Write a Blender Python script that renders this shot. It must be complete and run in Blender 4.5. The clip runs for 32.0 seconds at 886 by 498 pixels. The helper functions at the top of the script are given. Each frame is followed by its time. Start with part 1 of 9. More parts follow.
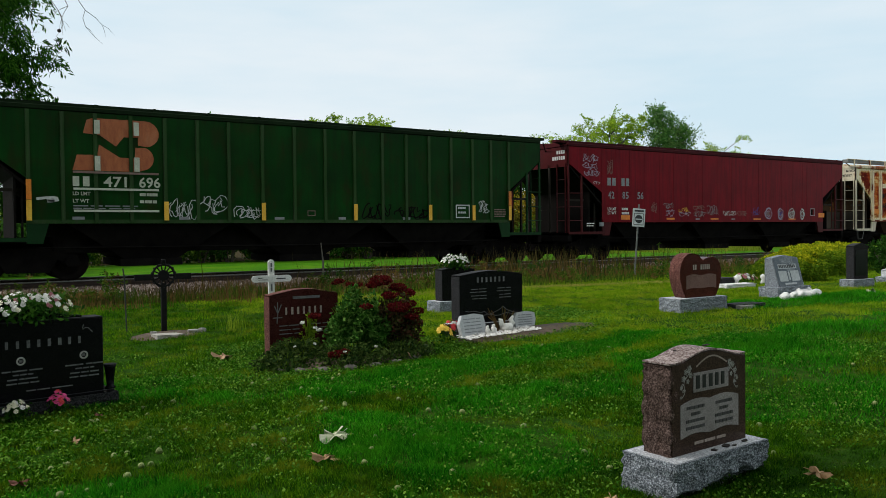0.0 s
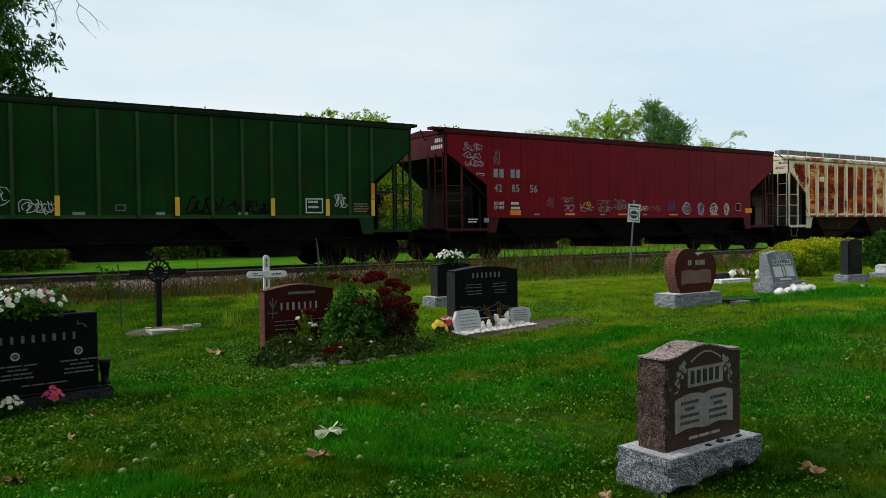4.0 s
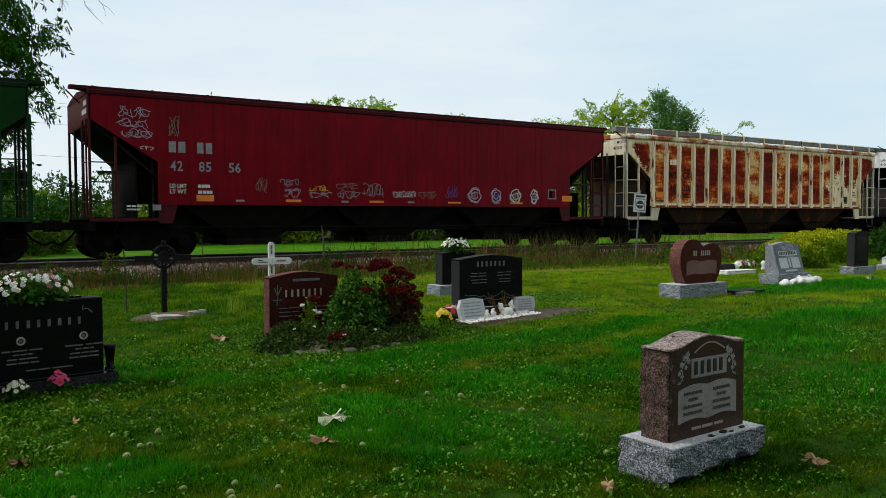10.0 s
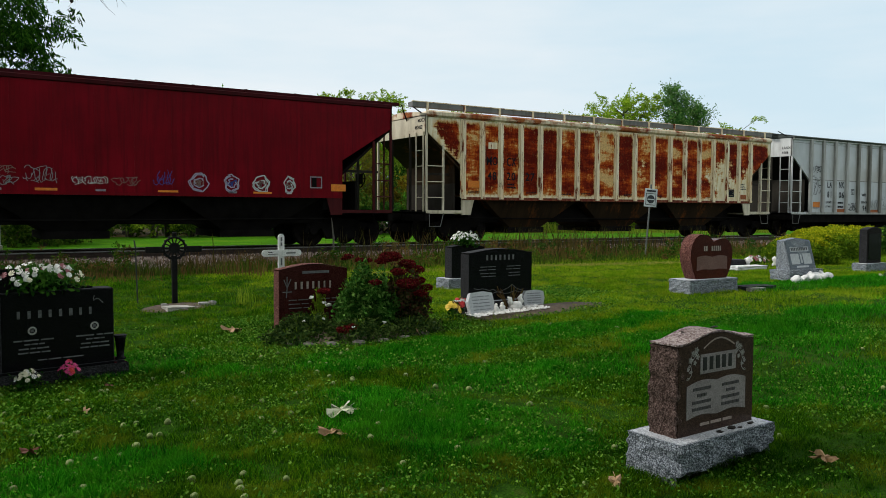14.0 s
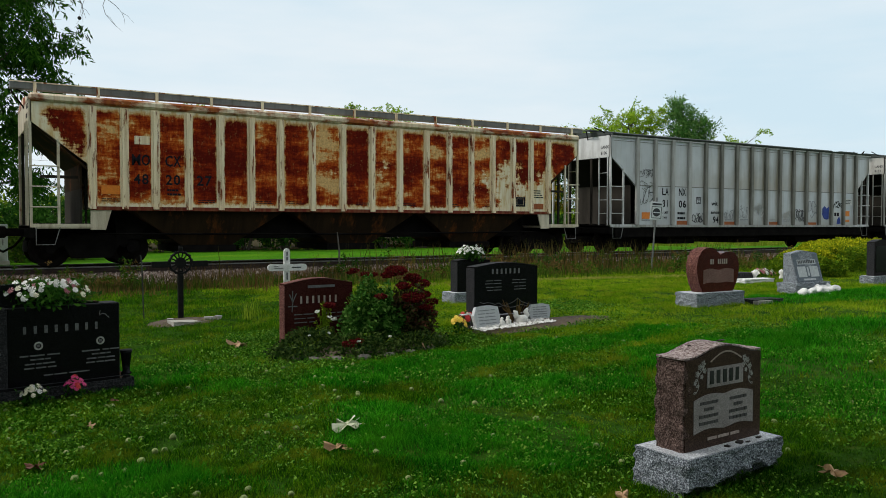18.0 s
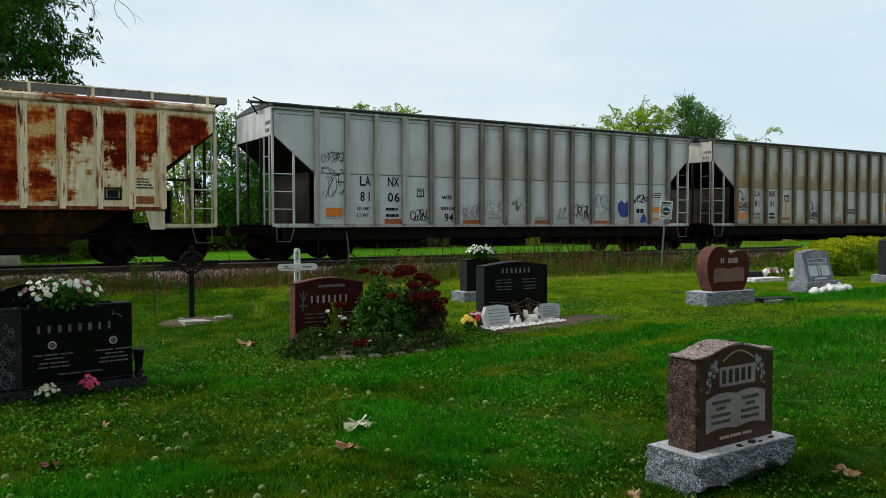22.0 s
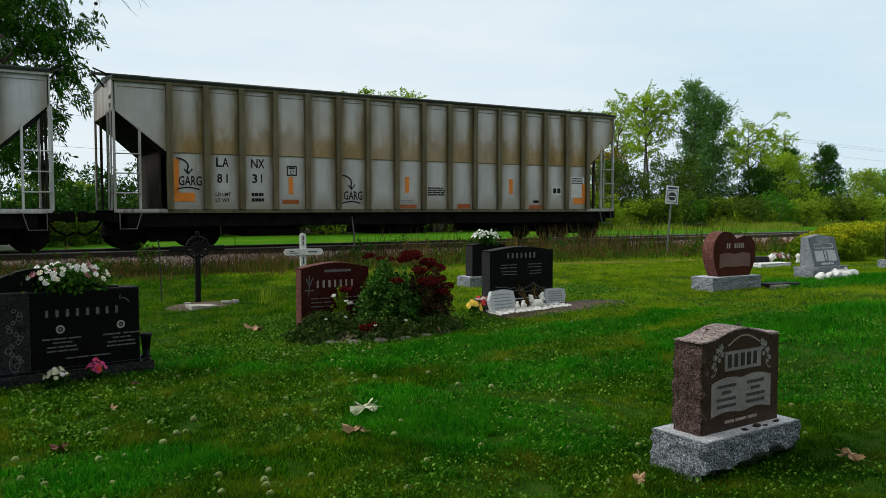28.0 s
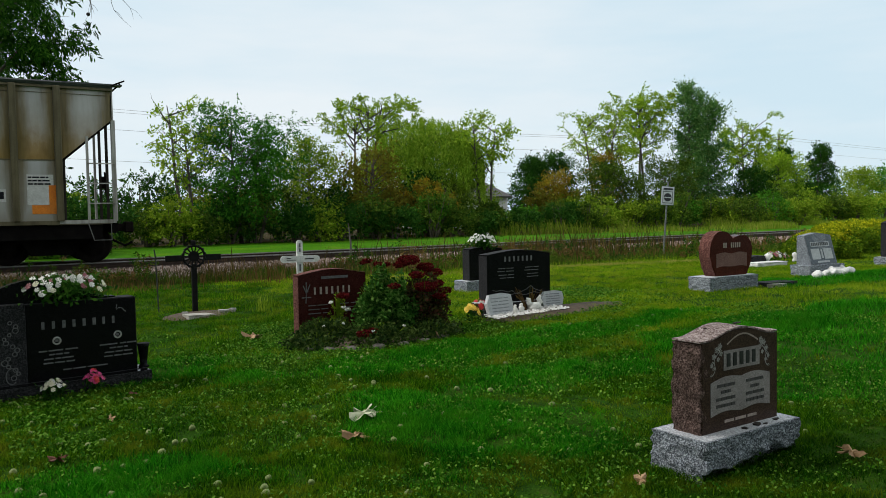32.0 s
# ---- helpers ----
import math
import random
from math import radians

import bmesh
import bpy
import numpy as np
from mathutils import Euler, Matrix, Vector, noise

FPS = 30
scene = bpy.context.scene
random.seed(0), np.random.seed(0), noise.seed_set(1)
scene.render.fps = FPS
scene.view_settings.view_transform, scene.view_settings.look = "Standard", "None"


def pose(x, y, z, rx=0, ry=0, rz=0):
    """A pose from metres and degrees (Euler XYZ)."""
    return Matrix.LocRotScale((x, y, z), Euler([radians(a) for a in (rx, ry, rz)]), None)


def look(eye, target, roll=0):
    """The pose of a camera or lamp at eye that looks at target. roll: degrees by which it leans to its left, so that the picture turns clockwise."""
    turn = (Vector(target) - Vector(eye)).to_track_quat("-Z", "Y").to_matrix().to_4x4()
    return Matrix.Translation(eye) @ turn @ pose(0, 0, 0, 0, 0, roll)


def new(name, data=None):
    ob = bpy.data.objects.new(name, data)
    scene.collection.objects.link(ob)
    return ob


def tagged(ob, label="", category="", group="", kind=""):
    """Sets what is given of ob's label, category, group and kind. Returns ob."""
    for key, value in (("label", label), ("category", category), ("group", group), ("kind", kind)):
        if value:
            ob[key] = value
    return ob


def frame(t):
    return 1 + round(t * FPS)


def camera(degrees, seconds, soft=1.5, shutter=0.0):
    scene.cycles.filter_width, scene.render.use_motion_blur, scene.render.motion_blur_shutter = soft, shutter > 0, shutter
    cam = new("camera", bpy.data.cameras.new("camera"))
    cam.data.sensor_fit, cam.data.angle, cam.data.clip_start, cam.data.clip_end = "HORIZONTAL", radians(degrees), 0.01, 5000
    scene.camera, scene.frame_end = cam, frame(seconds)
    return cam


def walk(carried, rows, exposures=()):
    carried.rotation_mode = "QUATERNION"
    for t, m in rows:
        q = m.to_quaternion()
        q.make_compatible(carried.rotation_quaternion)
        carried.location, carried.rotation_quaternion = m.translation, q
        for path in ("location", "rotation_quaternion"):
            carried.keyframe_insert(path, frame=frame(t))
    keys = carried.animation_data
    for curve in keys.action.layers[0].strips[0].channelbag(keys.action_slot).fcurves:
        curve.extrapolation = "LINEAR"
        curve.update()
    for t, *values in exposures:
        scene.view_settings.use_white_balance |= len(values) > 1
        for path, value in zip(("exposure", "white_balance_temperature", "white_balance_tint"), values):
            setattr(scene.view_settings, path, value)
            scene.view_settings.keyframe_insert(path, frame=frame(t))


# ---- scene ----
cam = camera(58.5, 32.0, 0.8)
PATH = [
    (0, (0.003, -0.001, 1.545), (1.099, 1.672, 1.503), -0.6),
    (0.5, (0.004, -0.013, 1.554), (1.101, 1.659, 1.513), -0.6),
    (1, (0.004, -0.001, 1.545), (1.106, 1.667, 1.507), -0.5),
    (1.5, (0.004, -0.001, 1.545), (1.11, 1.665, 1.506), -0.4),
    (2, (0.005, -0.001, 1.546), (1.112, 1.665, 1.506), -0.4),
    (2.5, (0.004, -0.01, 1.549), (1.109, 1.656, 1.508), -0.4),
    (3, (0.006, -0.001, 1.546), (1.112, 1.665, 1.499), -0.5),
    (3.5, (0.006, -0.001, 1.546), (1.111, 1.666, 1.496), -0.6),
    (5.5, (0.004, -0.003, 1.545), (1.109, 1.662, 1.471), -0.4),
    (6, (0.005, -0.003, 1.545), (1.11, 1.662, 1.467), -0.2),
    (6.5, (0.008, -0.001, 1.546), (1.113, 1.664, 1.465), 0.0),
    (7, (0.01, -0.001, 1.546), (1.113, 1.665, 1.462), 0.2),
    (7.5, (0.011, 0.0, 1.546), (1.112, 1.667, 1.46), 0.2),
    (8, (0.012, 0.0, 1.546), (1.112, 1.668, 1.459), 0.2),
    (8.5, (0.012, 0.0, 1.546), (1.111, 1.669, 1.46), 0.4),
    (9, (0.013, 0.0, 1.546), (1.11, 1.671, 1.461), 0.4),
    (9.5, (0.014, 0.0, 1.546), (1.107, 1.673, 1.463), 0.0),
    (10, (0.014, 0.001, 1.546), (1.107, 1.674, 1.463), -0.1),
    (10.5, (0.015, 0.001, 1.546), (1.103, 1.677, 1.463), -0.1),
    (11, (0.016, 0.001, 1.546), (1.101, 1.678, 1.46), -0.2),
    (11.5, (0.016, 0.001, 1.546), (1.098, 1.681, 1.459), -0.1),
    (12, (0.017, 0.001, 1.546), (1.094, 1.684, 1.457), -0.0),
    (12.5, (0.017, 0.001, 1.546), (1.092, 1.685, 1.455), 0.1),
    (13, (0.018, 0.001, 1.546), (1.091, 1.686, 1.454), 0.2),
    (13.5, (0.019, 0.001, 1.546), (1.092, 1.686, 1.451), 0.3),
    (14, (0.019, 0.001, 1.546), (1.091, 1.687, 1.446), 0.3),
    (14.5, (0.02, 0.001, 1.546), (1.09, 1.688, 1.44), 0.2),
    (16.5, (0.023, 0.001, 1.546), (1.081, 1.695, 1.447), 0.7),
    (17, (0.024, 0.001, 1.546), (1.08, 1.697, 1.457), 0.5),
    (17.5, (0.024, 0.001, 1.546), (1.082, 1.697, 1.47), 0.3),
    (18, (0.025, 0.001, 1.546), (1.085, 1.696, 1.481), 0.1),
    (18.5, (0.026, 0.001, 1.546), (1.092, 1.692, 1.491), -0.1),
    (19, (0.026, 0.0, 1.546), (1.096, 1.689, 1.497), -0.1),
    (19.5, (0.025, -0.003, 1.546), (1.095, 1.685, 1.499), -0.2),
    (20, (0.026, -0.003, 1.546), (1.092, 1.688, 1.497), -0.2),
    (20.5, (0.026, -0.006, 1.545), (1.083, 1.691, 1.495), -0.1),
    (21, (0.025, -0.014, 1.545), (1.072, 1.689, 1.491), -0.2),
    (21.5, (0.031, 0.005, 1.546), (1.075, 1.71, 1.486), -0.1),
    (22, (0.0, 0.0, 1.55), (1.042, 1.706, 1.483), 0.0),
    (22.5, (-0.001, -0.005, 1.549), (1.037, 1.703, 1.474), 0.1),
    (23, (0.001, 0.0, 1.542), (1.035, 1.71, 1.461), -0.1),
    (23.5, (0.001, -0.001, 1.543), (1.035, 1.709, 1.457), -0.2),
    (24, (0.005, 0.003, 1.542), (1.036, 1.714, 1.45), -0.2),
    (24.5, (0.004, 0.003, 1.54), (1.034, 1.715, 1.444), -0.2),
    (25, (-0.003, -0.002, 1.542), (1.027, 1.709, 1.443), -0.0),
    (25.5, (-0.002, 0.002, 1.544), (1.026, 1.714, 1.442), -0.0),
    (27.5, (-0.001, 0.003, 1.542), (1.029, 1.714, 1.435), 0.1),
    (28, (-0.006, -0.002, 1.544), (1.024, 1.71, 1.44), -0.0),
    (28.5, (-0.004, -0.001, 1.541), (1.023, 1.713, 1.441), 0.0),
    (29, (0.0, -0.002, 1.54), (1.025, 1.712, 1.442), -0.0),
    (29.5, (-0.002, -0.001, 1.542), (1.028, 1.711, 1.447), -0.1),
    (30, (-0.005, -0.002, 1.542), (1.025, 1.71, 1.448), -0.2),
    (30.5, (-0.003, -0.001, 1.543), (1.03, 1.71, 1.45), -0.4),
    (31, (0.0, -0.001, 1.538), (1.036, 1.707, 1.446), -0.6),
    (31.5, (0.0, 0.004, 1.539), (1.038, 1.711, 1.444), -1.1),
    (32, (0.0, 0.003, 1.535), (1.037, 1.711, 1.444), -1.0),
]
walk(cam, [(t, look(eye, target, roll)) for t, eye, target, roll in PATH])

# ---- world, sun, exposure ----
SUN_AZ, SUN_EL = radians(-60), radians(40)      # azimuth from +y towards +x, height
world = bpy.data.worlds.new("overcast_sky")
scene.world = world
world.use_nodes = True
wn, wl = world.node_tree.nodes, world.node_tree.links
wn.clear()
w_out = wn.new("ShaderNodeOutputWorld")
w_bg = wn.new("ShaderNodeBackground")
w_sky = wn.new("ShaderNodeTexSky")
w_sky.sky_type, w_sky.sun_disc = "NISHITA", False
w_sky.sun_elevation, w_sky.sun_rotation = SUN_EL, SUN_AZ
w_scale = wn.new("ShaderNodeVectorMath")
w_scale.operation = "SCALE"
w_scale.inputs["Scale"].default_value = 0.1
w_map = wn.new("ShaderNodeMapping")
w_map.inputs["Scale"].default_value = (1.0, 1.0, 5.0)
w_map.inputs["Rotation"].default_value = (0.0, 0.12, 0.0)
w_tc = wn.new("ShaderNodeTexCoord")
w_noise = wn.new("ShaderNodeTexNoise")
w_noise.inputs["Scale"].default_value = 1.6
w_noise.inputs["Detail"].default_value = 5.0
w_noise.inputs["Roughness"].default_value = 0.55
w_ramp = wn.new("ShaderNodeValToRGB")
w_ramp.color_ramp.elements[0].position, w_ramp.color_ramp.elements[0].color = 0.36, (0.66, 0.83, 0.93, 1)
w_ramp.color_ramp.elements[1].position, w_ramp.color_ramp.elements[1].color = 0.66, (0.86, 0.93, 0.97, 1)
w_mix = wn.new("ShaderNodeMix")
w_mix.data_type = "RGBA"
w_mix.inputs[0].default_value = 0.92
wl.new(w_tc.outputs["Generated"], w_map.inputs["Vector"])
wl.new(w_map.outputs["Vector"], w_noise.inputs["Vector"])
wl.new(w_noise.outputs["Fac"], w_ramp.inputs["Fac"])
wl.new(w_sky.outputs["Color"], w_scale.inputs[0])
wl.new(w_scale.outputs["Vector"], w_mix.inputs[6])
wl.new(w_ramp.outputs["Color"], w_mix.inputs[7])
w_sep = wn.new("ShaderNodeSeparateXYZ")
w_up = wn.new("ShaderNodeValToRGB")                 # an overcast sky is brightest and whitest overhead
w_up.color_ramp.elements[0].position, w_up.color_ramp.elements[0].color = 0.25, (1, 1, 1, 1)
w_up.color_ramp.elements[1].position, w_up.color_ramp.elements[1].color = 0.95, (1.35, 1.18, 1.05, 1)
w_dome = wn.new("ShaderNodeMix")
w_dome.data_type, w_dome.blend_type = "RGBA", "MULTIPLY"
w_dome.inputs[0].default_value = 1.0
wl.new(w_tc.outputs["Generated"], w_sep.inputs["Vector"])
wl.new(w_sep.outputs["Z"], w_up.inputs["Fac"])
wl.new(w_mix.outputs[2], w_dome.inputs[6])
wl.new(w_up.outputs["Color"], w_dome.inputs[7])
wl.new(w_dome.outputs[2], w_bg.inputs["Color"])
w_bg.inputs["Strength"].default_value = 1.0
wl.new(w_bg.outputs["Background"], w_out.inputs["Surface"])

sun = new("sun", bpy.data.lights.new("sun", "SUN"))
sun.data.energy, sun.data.angle, sun.data.color = 2.4, radians(12), (1.0, 0.96, 0.9)
sun.matrix_world = look((math.sin(SUN_AZ) * 40 * math.cos(SUN_EL), math.cos(SUN_AZ) * 40 * math.cos(SUN_EL), 40 * math.sin(SUN_EL)), (0, 0, 0))
scene.view_settings.exposure = 0.0

# ---- tools ----
def link(nt, a, b):
    nt.links.new(a, b)


def principled(name):
    m = bpy.data.materials.new(name)
    m.use_nodes = True
    nt = m.node_tree
    return m, nt, nt.nodes["Principled BSDF"]


def noise_node(nt, scale, detail=4.0, stretch=(1, 1, 1), rough=0.55):
    tc = nt.nodes.new("ShaderNodeTexCoord")
    mp = nt.nodes.new("ShaderNodeMapping")
    mp.inputs["Scale"].default_value = stretch
    n = nt.nodes.new("ShaderNodeTexNoise")
    n.inputs["Scale"].default_value, n.inputs["Detail"].default_value = scale, detail
    n.inputs["Roughness"].default_value = rough
    link(nt, tc.outputs["Object"], mp.inputs["Vector"])
    link(nt, mp.outputs["Vector"], n.inputs["Vector"])
    return n.outputs["Fac"]


def ramp_node(nt, fac, stops):
    r = nt.nodes.new("ShaderNodeValToRGB")
    els = r.color_ramp.elements
    while len(els) < len(stops):
        els.new(0.5)
    for e, (p, c) in zip(els, stops):
        e.position = p
        e.color = (*c, 1) if len(c) == 3 else c
    link(nt, fac, r.inputs["Fac"])
    return r.outputs["Color"]


def mix_node(nt, fac, a, b, mode="MIX"):
    m = nt.nodes.new("ShaderNodeMix")
    m.data_type, m.blend_type = "RGBA", mode
    for sock, v in ((m.inputs[0], fac), (m.inputs[6], a), (m.inputs[7], b)):
        if isinstance(v, (int, float)):
            sock.default_value = v
        elif isinstance(v, tuple):
            sock.default_value = (*v, 1)
        else:
            link(nt, v, sock)
    return m.outputs[2]


def bump_node(nt, bsdf, height, strength=0.3, distance=0.01):
    b = nt.nodes.new("ShaderNodeBump")
    b.inputs["Strength"].default_value, b.inputs["Distance"].default_value = strength, distance
    link(nt, height, b.inputs["Height"])
    link(nt, b.outputs["Normal"], bsdf.inputs["Normal"])


def surface(name, c1, c2, scale=8.0, rough=0.6, metal=0.0, bump=0.2, dist=0.004, fine=60.0, spec=0.5, stretch=(1, 1, 1), stain=None, stain_amount=0.5):
    """Two scales of variation, bump, and an optional stain colour in patches."""
    m, nt, b = principled(name)
    big = noise_node(nt, scale, 5.0, stretch)
    small = noise_node(nt, fine, 3.0)
    col = ramp_node(nt, big, [(0.3, c1), (0.7, c2)])
    speck = ramp_node(nt, small, [(0.3, (0.72, 0.72, 0.72)), (0.7, (1.15, 1.15, 1.15))])
    col = mix_node(nt, 0.7, col, speck, "MULTIPLY")
    if stain:
        patch = ramp_node(nt, noise_node(nt, scale * 0.37, 6.0, stretch, 0.65), [(0.52, (0, 0, 0)), (0.68, (stain_amount,) * 3)])
        col = mix_node(nt, patch, col, stain)
    link(nt, col, b.inputs["Base Color"])
    b.inputs["Roughness"].default_value, b.inputs["Metallic"].default_value = rough, metal
    b.inputs["Specular IOR Level"].default_value = spec
    bump_node(nt, b, small, bump, dist)
    return m


def granite(name, dark, mid, light, scale=260.0, rough=0.25, bump=0.0, rocky=0.0, spec=0.12):
    """Speckled stone: polished, sawn, or rock-pitched when rocky."""
    m, nt, b = principled(name)
    tc = nt.nodes.new("ShaderNodeTexCoord")
    v = nt.nodes.new("ShaderNodeTexVoronoi")
    v.inputs["Scale"].default_value = scale
    link(nt, tc.outputs["Object"], v.inputs["Vector"])
    sep = nt.nodes.new("ShaderNodeSeparateColor")
    link(nt, v.outputs["Color"], sep.inputs["Color"])
    col = ramp_node(nt, sep.outputs["Red"], [(0.15, dark), (0.5, mid), (0.9, light)])
    cloud = ramp_node(nt, noise_node(nt, 6.0), [(0.3, (0.8, 0.8, 0.8)), (0.7, (1.1, 1.1, 1.1))])
    col = mix_node(nt, 1.0, col, cloud, "MULTIPLY")
    link(nt, col, b.inputs["Base Color"])
    b.inputs["Roughness"].default_value = rough
    b.inputs["Specular IOR Level"].default_value = spec
    if rocky:
        bump_node(nt, b, noise_node(nt, 28.0, 6.0, rough=0.7), rocky, 0.03)
    elif bump:
        bump_node(nt, b, noise_node(nt, 120.0, 3.0), bump, 0.004)
    return m


def leaf_material(name, c1, c2, c3, light=0.35, patch=0.6):
    """Leaves: colour varies from leaf to leaf and in patches; thin enough to let some light through."""
    m, nt, b = principled(name)
    geo = nt.nodes.new("ShaderNodeNewGeometry")
    col = ramp_node(nt, geo.outputs["Random Per Island"], [(0.0, c1), (0.55, c2), (1.0, c3)])
    shade = ramp_node(nt, noise_node(nt, patch, 3.0), [(0.3, (0.7, 0.72, 0.7)), (0.7, (1.2, 1.18, 1.1))])
    col = mix_node(nt, 0.8, col, shade, "MULTIPLY")
    link(nt, col, b.inputs["Base Color"])
    b.inputs["Roughness"].default_value = 0.65
    b.inputs["Specular IOR Level"].default_value = 0.03
    tr = nt.nodes.new("ShaderNodeBsdfTranslucent")
    link(nt, col, tr.inputs["Color"])
    mx = nt.nodes.new("ShaderNodeMixShader")
    mx.inputs["Fac"].default_value = light
    out = nt.nodes["Material Output"]
    link(nt, b.outputs["BSDF"], mx.inputs[1])
    link(nt, tr.outputs["BSDF"], mx.inputs[2])
    link(nt, mx.outputs["Shader"], out.inputs["Surface"])
    return m


def mesh_from(name, bm, material, smooth=False):
    me = bpy.data.meshes.new(name)
    bm.normal_update()
    bm.to_mesh(me)
    bm.free()
    if material:
        me.materials.append(material)
    if smooth:
        me.polygons.foreach_set("use_smooth", [True] * len(me.polygons))
    return me


def part(name, bm, material, parent, label="", smooth=False, m=None):
    """Links a bmesh (or a ready mesh) as one object under a thing or a part."""
    me = bm if isinstance(bm, bpy.types.Mesh) else mesh_from(name, bm, material, smooth)
    ob = new(name, me)
    ob.parent = parent
    if m is not None:
        ob.matrix_basis = m
    if label:
        ob["label"] = label
    return ob


def thing(name, m, label, category, group="", kind=""):
    ob = new(name)
    ob.empty_display_size = 0.1
    ob.matrix_basis = m
    return tagged(ob, label, category, group, kind)


def solo(name, bm, material, m, label, category, group="", kind="", smooth=False):
    me = bm if isinstance(bm, bpy.types.Mesh) else mesh_from(name, bm, material, smooth)
    ob = new(name, me)
    ob.matrix_basis = m
    return tagged(ob, label, category, group, kind)


def box(bm, x0, x1, y0, y1, z0, z1, bevel=0.0):
    g = bmesh.ops.create_cube(bm, size=1.0)
    vs = g["verts"]
    for v in vs:
        v.co = Vector((x0 + (v.co.x + 0.5) * (x1 - x0), y0 + (v.co.y + 0.5) * (y1 - y0), z0 + (v.co.z + 0.5) * (z1 - z0)))
    if bevel:
        es = list({e for v in vs for e in v.link_edges})
        bmesh.ops.bevel(bm, geom=es, offset=bevel, segments=1, affect="EDGES", profile=0.6)
    return bm


def boxes(*args):
    bm = bmesh.new()
    for a in args:
        box(bm, *a)
    return bm


def prism(bm, pts, y0, y1):
    """Extrudes an outline in x and z from y0 to y1."""
    a = [bm.verts.new((x, y0, z)) for x, z in pts]
    b = [bm.verts.new((x, y1, z)) for x, z in pts]
    n = len(pts)
    bm.faces.new(a)
    bm.faces.new(b[::-1])
    for i in range(n):
        bm.faces.new((a[i], b[i], b[(i + 1) % n], a[(i + 1) % n]))
    bmesh.ops.recalc_face_normals(bm, faces=bm.faces)
    return bm


def tube(bm, pts, radii, sides=6, cap=True):
    """A tapered tube through points."""
    pts = [Vector(p) for p in pts]
    if isinstance(radii, (int, float)):
        radii = [radii] * len(pts)
    rings = []
    for i, p in enumerate(pts):
        d = (pts[min(i + 1, len(pts) - 1)] - pts[max(i - 1, 0)]).normalized()
        a = d.orthogonal().normalized() if abs(d.z) < 0.99 else Vector((1, 0, 0))
        if i and rings:
            a = (prev - d * prev.dot(d)).normalized()
        prev = a
        c = d.cross(a)
        rings.append([bm.verts.new(p + radii[i] * (a * math.cos(2 * math.pi * k / sides) + c * math.sin(2 * math.pi * k / sides))) for k in range(sides)])
    for r0, r1 in zip(rings, rings[1:]):
        for k in range(sides):
            bm.faces.new((r0[k], r0[(k + 1) % sides], r1[(k + 1) % sides], r1[k]))
    if cap:
        bm.faces.new(rings[0][::-1])
        bm.faces.new(rings[-1])
    return bm


def lathe(bm, profile, sides=16, centre=(0, 0), axis="z"):
    """Turns a profile of (radius, height) round an axis."""
    rings = []
    for r, h in profile:
        ring = []
        for k in range(sides):
            a = 2 * math.pi * k / sides
            u, v = r * math.cos(a), r * math.sin(a)
            ring.append(bm.verts.new((centre[0] + u, centre[1] + v, h) if axis == "z" else (centre[0] + u, h, centre[1] + v)))
        rings.append(ring)
    for r0, r1 in zip(rings, rings[1:]):
        for k in range(sides):
            bm.faces.new((r0[k], r0[(k + 1) % sides], r1[(k + 1) % sides], r1[k]))
    bm.faces.new(rings[0])
    bm.faces.new(rings[-1])
    bmesh.ops.recalc_face_normals(bm, faces=bm.faces)
    return bm


def roughen(bm, amount, scale=8.0, seed=0.0, keep=None):
    for v in bm.verts:
        if keep and keep(v.co):
            continue
        p = v.co * scale + Vector((seed, seed * 1.7, seed * 0.3))
        v.co += Vector((noise.noise(p), noise.noise(p + Vector((9, 3, 1))), noise.noise(p + Vector((2, 8, 5))))) * amount


def rock_block(x0, x1, y0, y1, z0, z1, cell=0.035, amount=0.014, seed=1.0, top_flat=True):
    """A block with pitched, uneven sides and a sawn top."""
    bm = bmesh.new()
    box(bm, x0, x1, y0, y1, z0, z1)
    cuts = max(2, int(max(x1 - x0, z1 - z0) / cell))
    bmesh.ops.subdivide_edges(bm, edges=bm.edges[:], cuts=min(cuts, 22), use_grid_fill=True)
    cx, cy = (x0 + x1) / 2, (y0 + y1) / 2
    for v in bm.verts:
        if top_flat and v.co.z > z1 - 1e-4:
            continue
        p = Vector((v.co.x * 13 + seed, v.co.y * 13, v.co.z * 17))
        k = noise.noise(p) * amount + noise.noise(p * 2.7) * amount * 0.6
        if abs(v.co.x - x0) < 1e-4 or abs(v.co.x - x1) < 1e-4:
            v.co.x += k * (1 if v.co.x > cx else -1)
        if abs(v.co.y - y0) < 1e-4 or abs(v.co.y - y1) < 1e-4:
            v.co.y += k * (1 if v.co.y > cy else -1)
    return bm


def mesh_arrays(name, verts, faces, material, smooth=False):
    """A mesh from arrays of vertices and of equal-sided faces."""
    me = bpy.data.meshes.new(name)
    n, k = faces.shape
    me.vertices.add(len(verts))
    me.vertices.foreach_set("co", np.ascontiguousarray(verts, dtype=np.float32).ravel())
    me.loops.add(n * k)
    me.loops.foreach_set("vertex_index", np.ascontiguousarray(faces, dtype=np.int32).ravel())
    me.polygons.add(n)
    me.polygons.foreach_set("loop_start", np.arange(0, n * k, k, dtype=np.int32))
    me.update(calc_edges=True)
    me.materials.append(material)
    if smooth:
        me.polygons.foreach_set("use_smooth", np.ones(n, dtype=bool))
    return me


